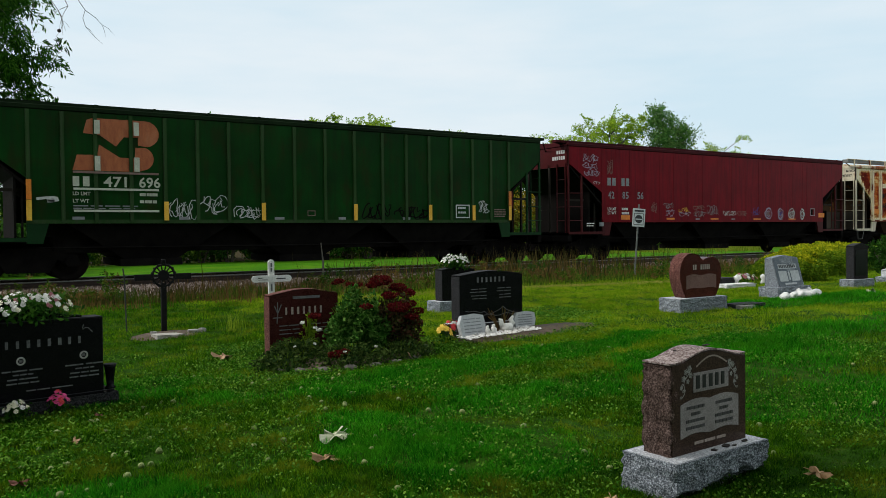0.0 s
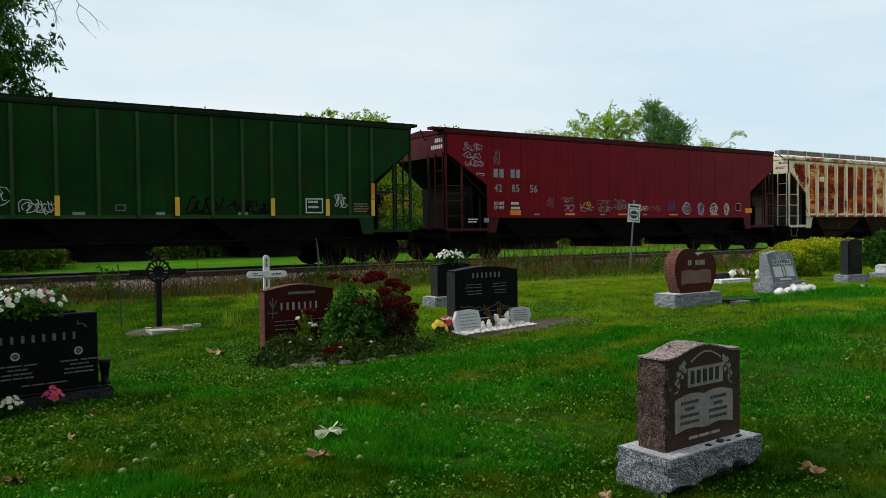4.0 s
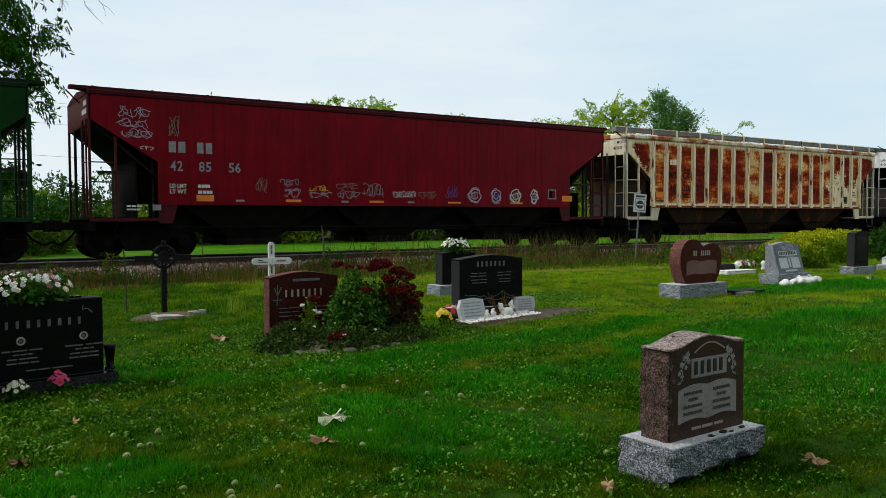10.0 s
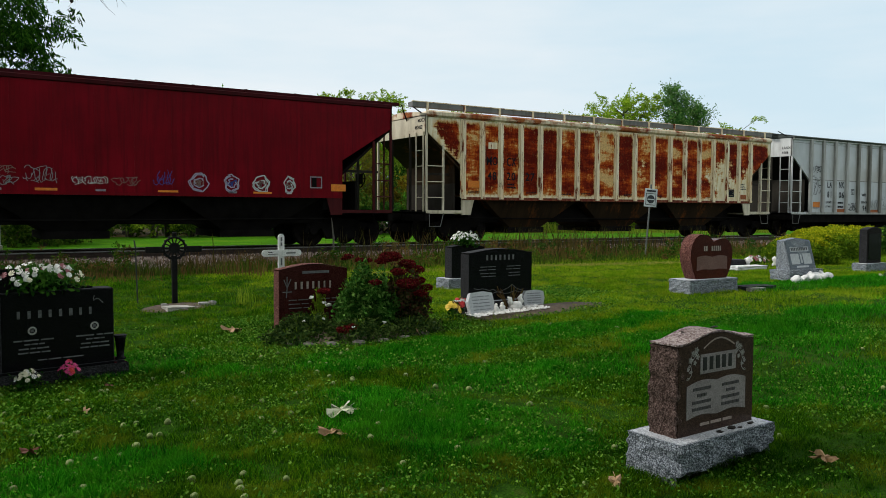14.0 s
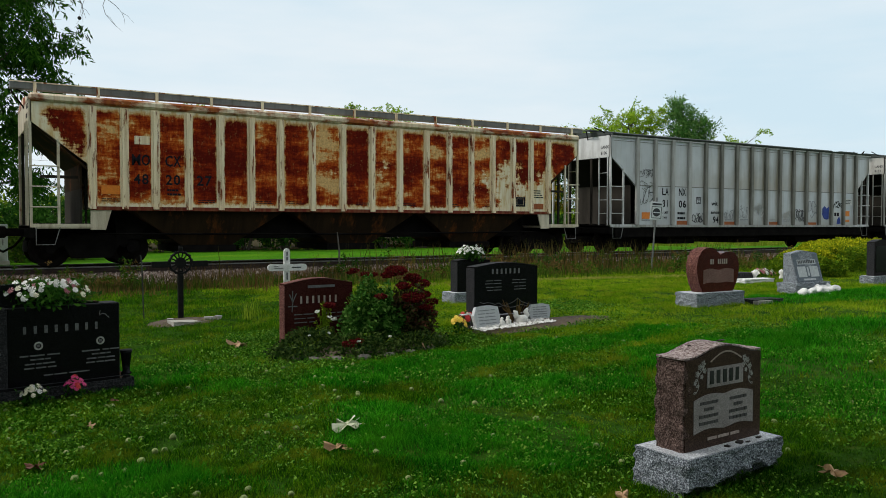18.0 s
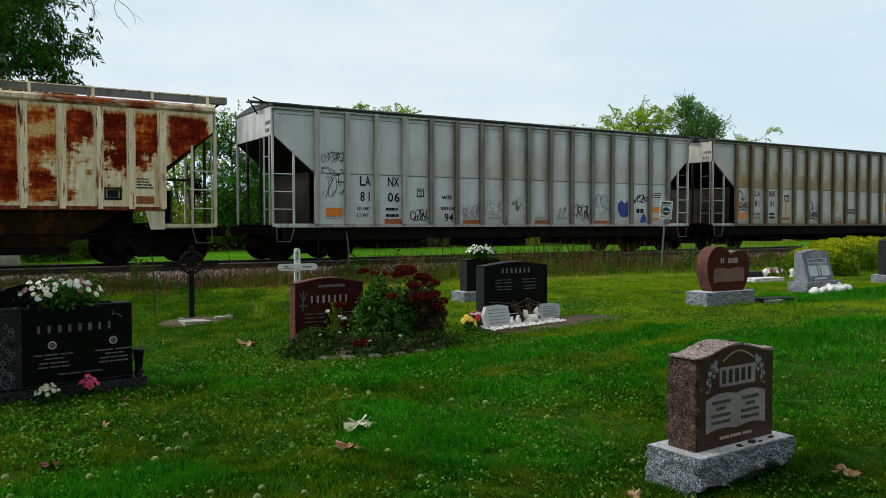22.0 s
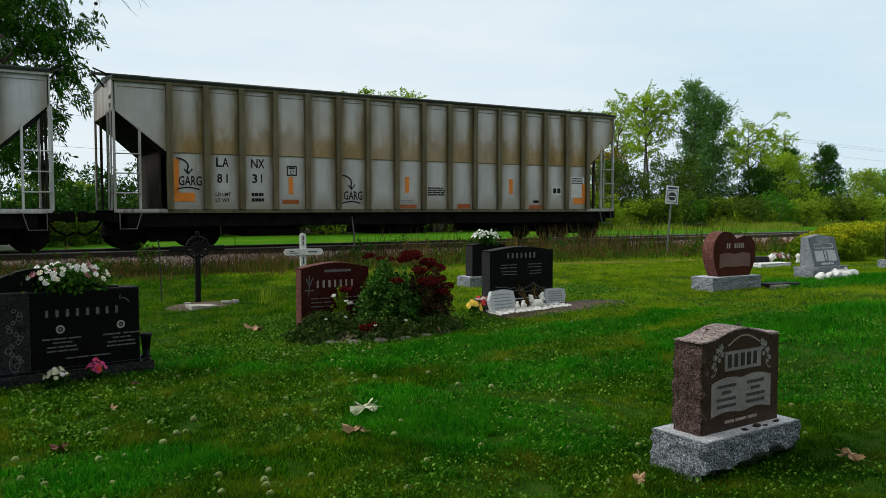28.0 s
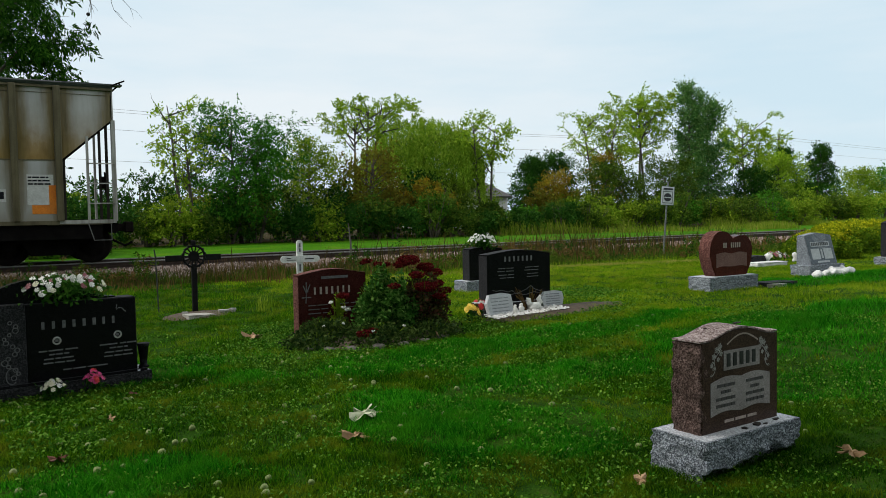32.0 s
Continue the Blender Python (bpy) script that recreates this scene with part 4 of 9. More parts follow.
tree("olive_ash_tree", 41.0, 44, 5.0, 2.6, L_DEEP, 15500, 40, "olive-green tree in the wood", 0.155, 0.05, "dome", 0.7)
tree("olive_ash_tree", 47.0, 44, 5.6, 2.8, L_DEEP, 15500, 41, "olive-green tree in the wood", 0.155, 0.05, "dome", 0.7)
tree("dark_ash_tree", 59.0, 45.5, 5.2, 2.2, L_DARK, 13950, 42, "dense green tree in the wood", 0.163, 0.05, "dome", 0.7)
for i, (tx, ty, th, tr) in enumerate(((186, 112, 10.5, 6.0), (198, 110, 11.5, 7.0), (212, 112, 11.0, 7.0), (176, 118, 8.0, 5.0), (228, 114, 12.0, 8.0))):
    tree("distant_tree", tx, ty, th, tr, L_MID if i % 2 else L_OLIVE, 6000, 50 + i, "rounded green tree far across the field", 0.55, 0.05, "dome", 0.8, spray=1.5)

# undergrowth along the foot of the wood
rng_s = np.random.default_rng(77)
for i in range(44):
    sx = 2.0 + i * 1.42 + rng_s.normal(0, 0.35)
    sy = 39.5 + rng_s.normal(0, 0.7) - 1.0 * float(sstep(30, 60, sx))
    sm, slab = [(L_OLIVE, "olive-green"), (L_OLIVE, "olive-green"), (L_MID, "green"), (L_OLIVE, "olive-green"), (L_MID, "green")][int(rng_s.integers(0, 5))]
    if i % 5:
        sm, slab = ((L_DARK, "dark green") if i % 2 else (L_DEEP, "deep olive-green")) if sx < 34 else ((L_DEEP, "deep olive-green") if i % 2 else (L_OLIVE, "olive-green"))
    shrub("undergrowth_shrub", sx, sy, rng_s.uniform(1.2, 1.8) if 26.5 < sx < 31.8 else rng_s.uniform(1.8, 3.2), rng_s.uniform(1.2, 1.8), sm, 3000, 100 + i, slab + " shrub at the foot of the wood", 0.17)
shrub("orange_shrub", 24.3, 41.6, 4.0, 1.8, L_ORANGE, 6000, 160, "large shrub turning orange and brown", 0.2)
shrub("russet_shrub", 22.2, 42.5, 3.6, 1.8, L_RUSSET, 5000, 161, "large shrub turning russet", 0.2)
shrub("green_shrub", 27.9, 41.0, 2.5, 1.3, L_DEEP, 5000, 162, "large olive-green shrub beside the wood", 0.2)
for i in range(26):
    sx = 4.0 + i * 2.35 + rng_s.normal(0, 0.4)
    if 27.5 < sx < 36.6:
        continue
    sm, slab = [(L_DEEP, "deep olive-green"), (L_DARK, "dark green") if sx < 34 else (L_OLIVE, "olive-green"), (L_RUSSET, "russet"), (L_DEEP, "deep olive-green"), (L_OLIVE, "olive-green")][int(rng_s.integers(0, 5))]
    shrub("thicket_shrub", sx, 45.4 + rng_s.normal(0, 0.8), rng_s.uniform(3.4, 4.9) * (0.72 if sx > 40 else 1.0), rng_s.uniform(1.7, 2.3), sm, 4200, 230 + i, slab + " thicket between the taller trees", 0.19)
for i in range(9):
    shrub("hedge_shrub", 66 + i * 4.2 + rng_s.normal(0, 0.6), 43 + rng_s.normal(0, 1.5), rng_s.uniform(1.8, 3.4), 2.6, [L_OLIVE, L_MID, L_DARK][i % 3], 2600, 180 + i, "green hedge shrub along the field edge", 0.26)
for i in range(5):
    shrub("undergrowth_shrub", -3.4 + i * 1.7, 35.5 + rng_s.normal(0, 0.8), rng_s.uniform(2.0, 3.4), 1.8, [L_DARK, L_DARK, L_MID][i % 3], 3400, 200 + i, "green shrub beneath the walnut tree", 0.2)
for i in range(5):
    shrub("undergrowth_shrub", -6.4 + i * 1.2, 26.4 + rng_s.normal(0, 0.4), rng_s.uniform(0.9, 1.5), 1.0, L_DARK, 2600, 210 + i, "dark green bush close beside the railway", 0.13)

for i, (sx, sy, sh) in enumerate(((2.1, 31.6, 1.4), (3.2, 32.0, 1.2), (4.3, 33.2, 1.1))):
    shrub("undergrowth_shrub", sx, sy, sh, 0.9, L_DEEP, 3000, 220 + i, "deep olive-green bush beside a signal cabinet", 0.12)

# house beyond the wood, utility pole and wires
M_SIDING = surface("white_siding", (0.66, 0.66, 0.64), (0.80, 0.80, 0.78), 2.0, 0.6, stretch=(0.3, 0.3, 14))
M_SHINGLE = surface("dark_shingles", (0.055, 0.052, 0.055), (0.10, 0.095, 0.095), 6.0, 0.85)
M_GLASSDARK = surface("dark_window_glass", (0.02, 0.025, 0.03), (0.05, 0.055, 0.06), 1.0, 0.12)
house = thing("house", pose(41.8, 62.0, 0.14, rz=90), "small white house with a dark gabled roof behind the trees", "house")
bm = bmesh.new()
prism(bm, [(-4.4, 0), (4.4, 0), (4.4, 2.75), (0, 4.15), (-4.4, 2.75)], 0, 6)
part("wall", bm, M_SIDING, house)
for s in (-1, 1):
    bm = bmesh.new()
    prism(bm, [(s * 4.75, 2.66), (0, 4.17), (0, 4.31), (s * 4.75, 2.80)][::s], -0.3, 6.3)
    part("roof", bm, M_SHINGLE, house)
for wx in (-2.4, 2.4):
    win = part("window", boxes((wx - 0.5, wx + 0.5, -0.03, 0.04, 0.9, 2.0)), M_GLASSDARK, house)
    part("frame", boxes((wx - 0.58, wx - 0.5, -0.05, 0.02, 0.82, 2.08), (wx + 0.5, wx + 0.58, -0.05, 0.02, 0.82, 2.08), (wx - 0.5, wx + 0.5, -0.05, 0.02, 2.0, 2.08), (wx - 0.5, wx + 0.5, -0.05, 0.02, 0.82, 0.9)), M_SIDING, win)
M_POLE = surface("weathered_pole_wood", (0.08, 0.065, 0.05), (0.14, 0.115, 0.09), 5.0, 0.9, stretch=(1, 1, 0.1))
M_WIRE = surface("dark_wire", (0.25, 0.26, 0.27), (0.34, 0.35, 0.36), 3.0, 0.6)
POLES = ((-115, 77.0), (-5, 76.5), (105.0, 75.5), (215, 74.5))
for i, (qx, qy) in enumerate(POLES):
    pl = thing("utility_pole", pose(qx, qy, 0.1), "wooden utility pole with a crossarm", "utility pole", "poles along the road")
    part("post", tube(bmesh.new(), [(0, 0, 0), (0, 0, 12.4)], [0.17, 0.12], 8), M_POLE, pl)
    part("crossarm", boxes((-0.07, 0.07, -1.1, 1.1, 11.5, 11.62)), M_POLE, pl)
    for dy in (-1.0, 1.0):
        part("insulator", tube(bmesh.new(), [(0, dy, 11.6), (0, dy, 11.85)], 0.05, 6), M_GLASSDARK, pl)
for k, (dy, zz) in enumerate(((-1.0, 11.9), (1.0, 11.9), (0.0, 10.2), (0.0, 7.4))):
    bm = bmesh.new()
    for (ax, ay), (bx_, by_) in zip(POLES, POLES[1:]):
        tube(bm, [(ax + (bx_ - ax) * t / 10, ay + (by_ - ay) * t / 10 + dy, zz - 1.3 * (1 - (t / 5 - 1) ** 2)) for t in range(11)], 0.016, 3, False)
    solo("overhead_wire", bm, M_WIRE, Matrix.Identity(4), "thin dark overhead wire strung between poles", "wire", "wires along the road")

# walnut beside the viewpoint, known by its twigs, which shades the near graves
near_walnut = tree("overhanging_walnut_tree", -4.8, 1.2, 14.5, 7.0, L_DARK, 20000, 61, "large walnut tree that overhangs the graves", 0.42, 0.45, "oval", 0.6, 0.4, 0.36, above=4.6, limbs=30)
# unseen trees added behind the viewpoint to block sky light and reflections
for i, (tx, ty, th, tr) in enumerate(((-11, -6, 14, 6), (-3, -14, 13, 6), (8, -15, 11, 5), (19, -13, 12, 5), (30, -12, 11, 5), (-18, 6, 12, 5))):
    tree("unseen_shade_tree", tx, ty, th, tr, L_DARK, 4500, 62 + i, "broad dark green tree added out of view to block sky light", 0.7, 0.2, "dome", 0.8, spray=1.2)

# ---- the train: five covered hopper wagons ----
def paint(name, c1, c2, dirt=(0.05, 0.04, 0.03), dirt_amount=0.5, rust=None, rust_lo=0.6, rust_hi=0.7, rough=0.42, rust_scale=1.0, gloss=0.30, rust2=(0.30, 0.10, 0.02), rust_stretch=(1.6, 1.0, 0.75)):
    """Weathered wagon paint: streaks running down, grime, and patches of rust."""
    m, nt, b = principled(name)
    streak = noise_node(nt, 1.6, 5.0, (5.0, 1.0, 0.35), 0.6)
    cloud = noise_node(nt, 0.9, 4.0)
    fine = noise_node(nt, 45.0, 3.0)
    col = ramp_node(nt, cloud, [(0.3, c1), (0.7, c2)])
    col = mix_node(nt, ramp_node(nt, streak, [(0.45, (0, 0, 0)), (0.75, (dirt_amount,) * 3)]), col, dirt)
    if rust:
        patch = noise_node(nt, 1.3 * rust_scale, 8.0, rust_stretch, 0.68)
        tone = ramp_node(nt, noise_node(nt, 5.0, 6.0, (1, 1, 0.5), 0.7), [(0.35, rust), (0.7, rust2)])
        col = mix_node(nt, ramp_node(nt, patch, [(rust_lo, (0, 0, 0)), (rust_hi, (1, 1, 1))]), col, tone)
    col = mix_node(nt, 0.5, col, ramp_node(nt, fine, [(0.3, (0.8, 0.8, 0.8)), (0.7, (1.1, 1.1, 1.1))]), "MULTIPLY")
    link(nt, col, b.inputs["Base Color"])
    b.inputs["Roughness"].default_value = rough
    b.inputs["Specular IOR Level"].default_value = gloss
    bump_node(nt, b, cloud, 0.25, 0.02)
    return m


def math_node(nt, op, a, b=0.0):
    n = nt.nodes.new("ShaderNodeMath")
    n.operation = op
    for sock, v in ((n.inputs[0], a), (n.inputs[1], b)):
        if isinstance(v, (int, float)):
            sock.default_value = v
        else:
            link(nt, v, sock)
    return n.outputs["Value"]


def range_node(nt, v, lo, hi):
    n = nt.nodes.new("ShaderNodeMapRange")
    n.inputs["From Min"].default_value, n.inputs["From Max"].default_value = lo, hi
    link(nt, v, n.inputs["Value"])
    return n.outputs["Result"]


def bay_nodes(nt):
    """Distance from the middle of a side panel (0 to 0.5), a random number for each panel, and the place on the wagon."""
    tc = nt.nodes.new("ShaderNodeTexCoord")
    gen = nt.nodes.new("ShaderNodeSeparateXYZ")
    link(nt, tc.outputs["Generated"], gen.inputs["Vector"])
    sep = nt.nodes.new("ShaderNodeSeparateXYZ")
    link(nt, tc.outputs["Object"], sep.inputs["Vector"])
    info = nt.nodes.new("ShaderNodeObjectInfo")
    off = math_node(nt, "ABSOLUTE", math_node(nt, "SUBTRACT", gen.outputs["X"], 0.5))
    return off, info.outputs["Random"], sep.outputs["Z"], sep.outputs["X"]


def rusted_sheet(name):
    """Cream paint that survives round the rim of each panel; the middle has rusted away."""
    m, nt, b = principled(name)
    off, rnd, z, x = bay_nodes(nt)
    ragged = noise_node(nt, 5.0, 9.0, (1.3, 1.0, 0.8), 0.75)
    across = noise_node(nt, 4.0, 6.0, (0.55, 1.0, 3.0), 0.75)            # fine scratches along the wagon
    down = noise_node(nt, 4.0, 6.0, (2.6, 1.0, 0.6), 0.75)               # and down it
    jag = math_node(nt, "MULTIPLY", math_node(nt, "SUBTRACT", ragged, 0.5), 0.30)
    scratch = math_node(nt, "SUBTRACT", math_node(nt, "ADD", across, down), 1.0)
    rim = math_node(nt, "ADD", jag, math_node(nt, "MULTIPLY", scratch, 0.10))
    side = range_node(nt, math_node(nt, "ADD", off, rim), 0.43, 0.31)
    top = range_node(nt, math_node(nt, "ADD", z, rim), 3.78, 3.58)
    foot = range_node(nt, math_node(nt, "ADD", z, math_node(nt, "MULTIPLY", rim, 1.3)), 1.50, 1.60)
    drift = math_node(nt, "SUBTRACT", rnd, 0.5)
    loss = math_node(nt, "ADD", noise_node(nt, 1.1, 4.0, (0.8, 1.0, 0.8), 0.55), math_node(nt, "MULTIPLY", drift, 0.12))
    loss = math_node(nt, "ADD", loss, math_node(nt, "ADD", math_node(nt, "MULTIPLY", scratch, 0.34), math_node(nt, "MULTIPLY", jag, 0.9)))
    kept = math_node(nt, "MULTIPLY", range_node(nt, x, 11.2, 14.0), math_node(nt, "ADD", math_node(nt, "MULTIPLY", range_node(nt, z, 3.3, 2.0), 0.36), 0.05))     # the trailing end has kept its paint low down
    lead = math_node(nt, "MULTIPLY", range_node(nt, x, 1.36, 1.26), math_node(nt, "ADD", math_node(nt, "MULTIPLY", range_node(nt, x, 0.95, 0.35), 0.3), math_node(nt, "MULTIPLY", range_node(nt, z, 3.35, 2.9), 0.3)))     # so has most of the leading end
    gaps = range_node(nt, math_node(nt, "SUBTRACT", math_node(nt, "SUBTRACT", loss, kept), lead), 0.23, 0.34)
    amount = math_node(nt, "MULTIPLY", math_node(nt, "MULTIPLY", side, math_node(nt, "MULTIPLY", top, foot)), gaps)
    wash = math_node(nt, "ADD", noise_node(nt, 1.3, 5.0, (0.6, 1.0, 1.3), 0.6), math_node(nt, "MULTIPLY", drift, -0.16))
    wash = math_node(nt, "ADD", wash, math_node(nt, "MULTIPLY", scratch, 0.36))
    tone = ramp_node(nt, wash, [(0.40, (0.105, 0.006, 0.002)), (0.49, (0.20, 0.017, 0.003)), (0.555, (0.36, 0.052, 0.006)), (0.605, (0.52, 0.16, 0.024)), (0.66, (0.68, 0.46, 0.20))])
    speck = ramp_node(nt, noise_node(nt, 16.0, 8.0, (1, 1, 0.9), 0.8), [(0.38, (0.62, 0.55, 0.55)), (0.62, (1.35, 1.3, 1.25))])
    tone = mix_node(nt, 0.8, tone, speck, "MULTIPLY")
    fleck = ramp_node(nt, noise_node(nt, 9.0, 9.0, (1, 1, 0.6), 0.8), [(0.57, (0, 0, 0)), (0.68, (0.7, 0.7, 0.7))])
    tone = mix_node(nt, fleck, tone, (0.50, 0.30, 0.10))
    cream = ramp_node(nt, noise_node(nt, 2.5, 6.0, (3, 1, 0.6)), [(0.33, (0.62, 0.42, 0.17)), (0.48, (0.80, 0.70, 0.48)), (0.70, (0.88, 0.83, 0.68))])
    ochre = ramp_node(nt, down, [(0.38, (0.50, 0.22, 0.045)), (0.62, (0.68, 0.44, 0.17))])
    worn = mix_node(nt, range_node(nt, amount, 0.05, 0.45), cream, ochre)
    link(nt, mix_node(nt, range_node(nt, amount, 0.42, 0.72), worn, tone), b.inputs["Base Color"])
    b.inputs["Roughness"].default_value = 0.8
    b.inputs["Specular IOR Level"].default_value = 0.1
    bump_node(nt, b, ragged, 0.3, 0.01)
    return m


def stained_paint(name, c1, c2, stain, seam, clean=(0.9, 1.7), run=0.93, soil=1.0):
    """Pale paint with brown run-off that gathers above a seam, and olive grime that creeps in from the posts."""
    m, nt, b = principled(name)
    off, rnd, z, x = bay_nodes(nt)
    runs = noise_node(nt, 2.4, 5.0, (4.0, 1.0, 0.3), 0.6)
    blot = noise_node(nt, 1.5, 5.0, (1.6, 1.0, 0.8), 0.6)
    wob = math_node(nt, "MULTIPLY", math_node(nt, "SUBTRACT", blot, 0.5), 1.5)
    zz = math_node(nt, "ADD", z, wob)
    hz = range_node(nt, zz, seam, seam + 1.25)
    over = range_node(nt, z, seam - 0.012, seam + 0.012)
    most = math_node(nt, "ADD", math_node(nt, "MULTIPLY", rnd, 0.40), 0.60)
    band = math_node(nt, "MULTIPLY", ramp_node(nt, hz, [(0.0, (1, 1, 1)), (0.30, (0.86,) * 3), (0.55, (0.38,) * 3), (1.0, (0.03,) * 3)]), math_node(nt, "MULTIPLY", over, most))
    offw = math_node(nt, "ADD", off, math_node(nt, "MULTIPLY", math_node(nt, "SUBTRACT", noise_node(nt, 1.7, 5.0, (2.2, 1, 0.35), 0.6), 0.5), 0.46))
    edge = ramp_node(nt, range_node(nt, math_node(nt, "ADD", offw, math_node(nt, "MULTIPLY", math_node(nt, "SUBTRACT", rnd, 0.5), 0.16)), 0.12, 0.41), [(0.0, (0, 0, 0)), (0.45, (0.30,) * 3), (1.0, (0.90,) * 3)])
    foot = math_node(nt, "MULTIPLY", range_node(nt, z, 1.55, 0.98), 0.62)
    low = math_node(nt, "ADD", math_node(nt, "MULTIPLY", range_node(nt, z, 2.0, 2.7), 0.22), 0.78)
    edge = math_node(nt, "MAXIMUM", math_node(nt, "MULTIPLY", edge, low), foot)
    back = math_node(nt, "ADD", math_node(nt, "MULTIPLY", range_node(nt, x, *clean), 0.85), 0.15)      # the leading end has stayed clean
    col = ramp_node(nt, noise_node(nt, 1.1), [(0.3, c1), (0.7, c2)])
    col = mix_node(nt, ramp_node(nt, runs, [(0.5, (0, 0, 0)), (0.8, (0.35, 0.35, 0.35))]), col, (0.30, 0.28, 0.22))
    brown = ramp_node(nt, blot, [(0.36, stain), (0.62, (0.34, 0.19, 0.008))])
    col = mix_node(nt, math_node(nt, "MULTIPLY", math_node(nt, "MULTIPLY", band, run), back), col, brown)
    grime = ramp_node(nt, runs, [(0.35, (0.095, 0.068, 0.016)), (0.65, (0.180, 0.128, 0.036))])
    col = mix_node(nt, math_node(nt, "MULTIPLY", math_node(nt, "MULTIPLY", edge, soil), back), col, grime)
    link(nt, col, b.inputs["Base Color"])
    b.inputs["Roughness"].default_value = 0.5
    b.inputs["Specular IOR Level"].default_value = 0.3
    return m


M_BLACK = surface("grimy_black_steel", (0.005, 0.0045, 0.0045), (0.012, 0.011, 0.010), 3.0, 0.9, 0.0, spec=0.02)
M_DARKIRON = surface("dark_cast_iron", (0.006, 0.005, 0.005), (0.016, 0.013, 0.011), 5.0, 0.8, 0.0, spec=0.03)
M_WHITE = surface("white_stencil", (0.50, 0.50, 0.48), (0.68, 0.68, 0.66), 6.0, 0.6)
M_STENCIL_DARK = surface("dark_stencil", (0.008, 0.009, 0.013), (0.020, 0.020, 0.026), 6.0, 0.8, spec=0.1)
M_ORANGE = surface("orange_reflector", (0.68, 0.17, 0.006), (0.82, 0.26, 0.014), 5.0, 0.5, stain=(0.30, 0.12, 0.03), stain_amount=0.5)
M_DULLORANGE = surface("grimy_orange_reflector", (0.26, 0.055, 0.006), (0.42, 0.11, 0.012), 5.0, 0.6, stain=(0.14, 0.06, 0.02), stain_amount=0.6)
M_AMBER = surface("yellow_reflector", (0.75, 0.38, 0.02), (0.85, 0.50, 0.05), 5.0, 0.5)
M_BLUE = surface("blue_spray", (0.01, 0.03, 0.22), (0.02, 0.06, 0.33), 5.0, 0.6)
M_TAGWHITE = surface("white_spray", (0.42, 0.44, 0.44), (0.62, 0.64, 0.64), 9.0, 0.7)
M_TAGGREY = surface("grey_spray", (0.17, 0.18, 0.20), (0.28, 0.29, 0.30), 9.0, 0.7)
M_TAGLILAC = surface("lilac_spray", (0.30, 0.26, 0.36), (0.42, 0.38, 0.48), 9.0, 0.7)
M_TAGDIM = surface("faded_spray", (0.16, 0.10, 0.09), (0.24, 0.16, 0.13), 9.0, 0.7)
M_EMBLEM = surface("faded_orange_emblem", (0.30, 0.07, 0.02), (0.45, 0.13, 0.04), 3.0, 0.6, stretch=(3, 1, 1), stain=(0.46, 0.19, 0.09), stain_amount=0.5)
M_CREAM = surface("cream_lettering", (0.42, 0.44, 0.36), (0.58, 0.60, 0.50), 6.0, 0.6)

WAGON_W = 3.1
WHEEL_R = 0.457
TRUCKS = []          # wheelsets with their places on the truck, for the rolling


def wheelset_mesh():
    bm = bmesh.new()
    tube(bm, [(0, -1.02, 0), (0, 1.02, 0)], 0.085, 10)
    for s in (-1, 1):
        y = 0.7555 * s
        lathe(bm, [(0.09, y - 0.07), (0.30, y - 0.03), (0.39, y - 0.067 * s - 0.0), (0.457, y - 0.067 * s), (0.457, y + 0.055 * s), (0.40, y + 0.06 * s), (0.30, y + 0.02 * s), (0.13, y + 0.06 * s)], 28, (0, 0), "y")
        for k in range(3):
            a = 2.1 * k
            box(bm, 0.30 * math.cos(a) - 0.012, 0.30 * math.cos(a) + 0.012, y + s * 0.02 - 0.02, y + s * 0.02 + 0.03, 0.30 * math.sin(a) - 0.012, 0.30 * math.sin(a) + 0.012)
    return mesh_from("wheelset", bm, M_DARKIRON, True)


WHEELSET = wheelset_mesh()


def sideframe_mesh():
    bm = bmesh.new()
    prism(bm, [(-1.12, 0.40), (-1.05, 0.62), (-0.55, 0.70), (-0.45, 0.78), (0.45, 0.78), (0.55, 0.70), (1.05, 0.62), (1.12, 0.40), (0.95, 0.36), (0.62, 0.52), (0.45, 0.22), (-0.45, 0.22), (-0.62, 0.52), (-0.95, 0.36)], -0.07, 0.07)
    for x in (-0.24, -0.08, 0.08, 0.24):
        tube(bm, [(x, 0.0, 0.26), (x, 0.0, 0.62)], 0.062, 8)
    for x in (-0.889, 0.889):
        tube(bm, [(x, -0.16, WHEEL_R), (x, 0.05, WHEEL_R)], 0.115, 10)
    return mesh_from("side_frame", bm, M_BLACK)


SIDEFRAME = sideframe_mesh()


def truck(car, x):
    t = part("truck", boxes((-0.16, 0.16, -0.98, 0.98, 0.42, 0.72)), M_BLACK, car, m=pose(x, WAGON_W / 2, 0))
    part("side_frame", SIDEFRAME, None, t, m=pose(0, -0.99, 0))
    part("side_frame", SIDEFRAME, None, t, m=pose(0, 0.99, 0))
    part("brake_rigging", boxes((-0.50, 0.50, -0.80, 0.80, 0.24, 0.80), (-1.35, 1.35, -0.55, 0.55, 0.36, 0.62)), M_BLACK, t)
    for dx in (-0.889, 0.889):
        TRUCKS.append((part("wheelset", WHEELSET, None, t, m=pose(dx, 0, WHEEL_R)), dx))


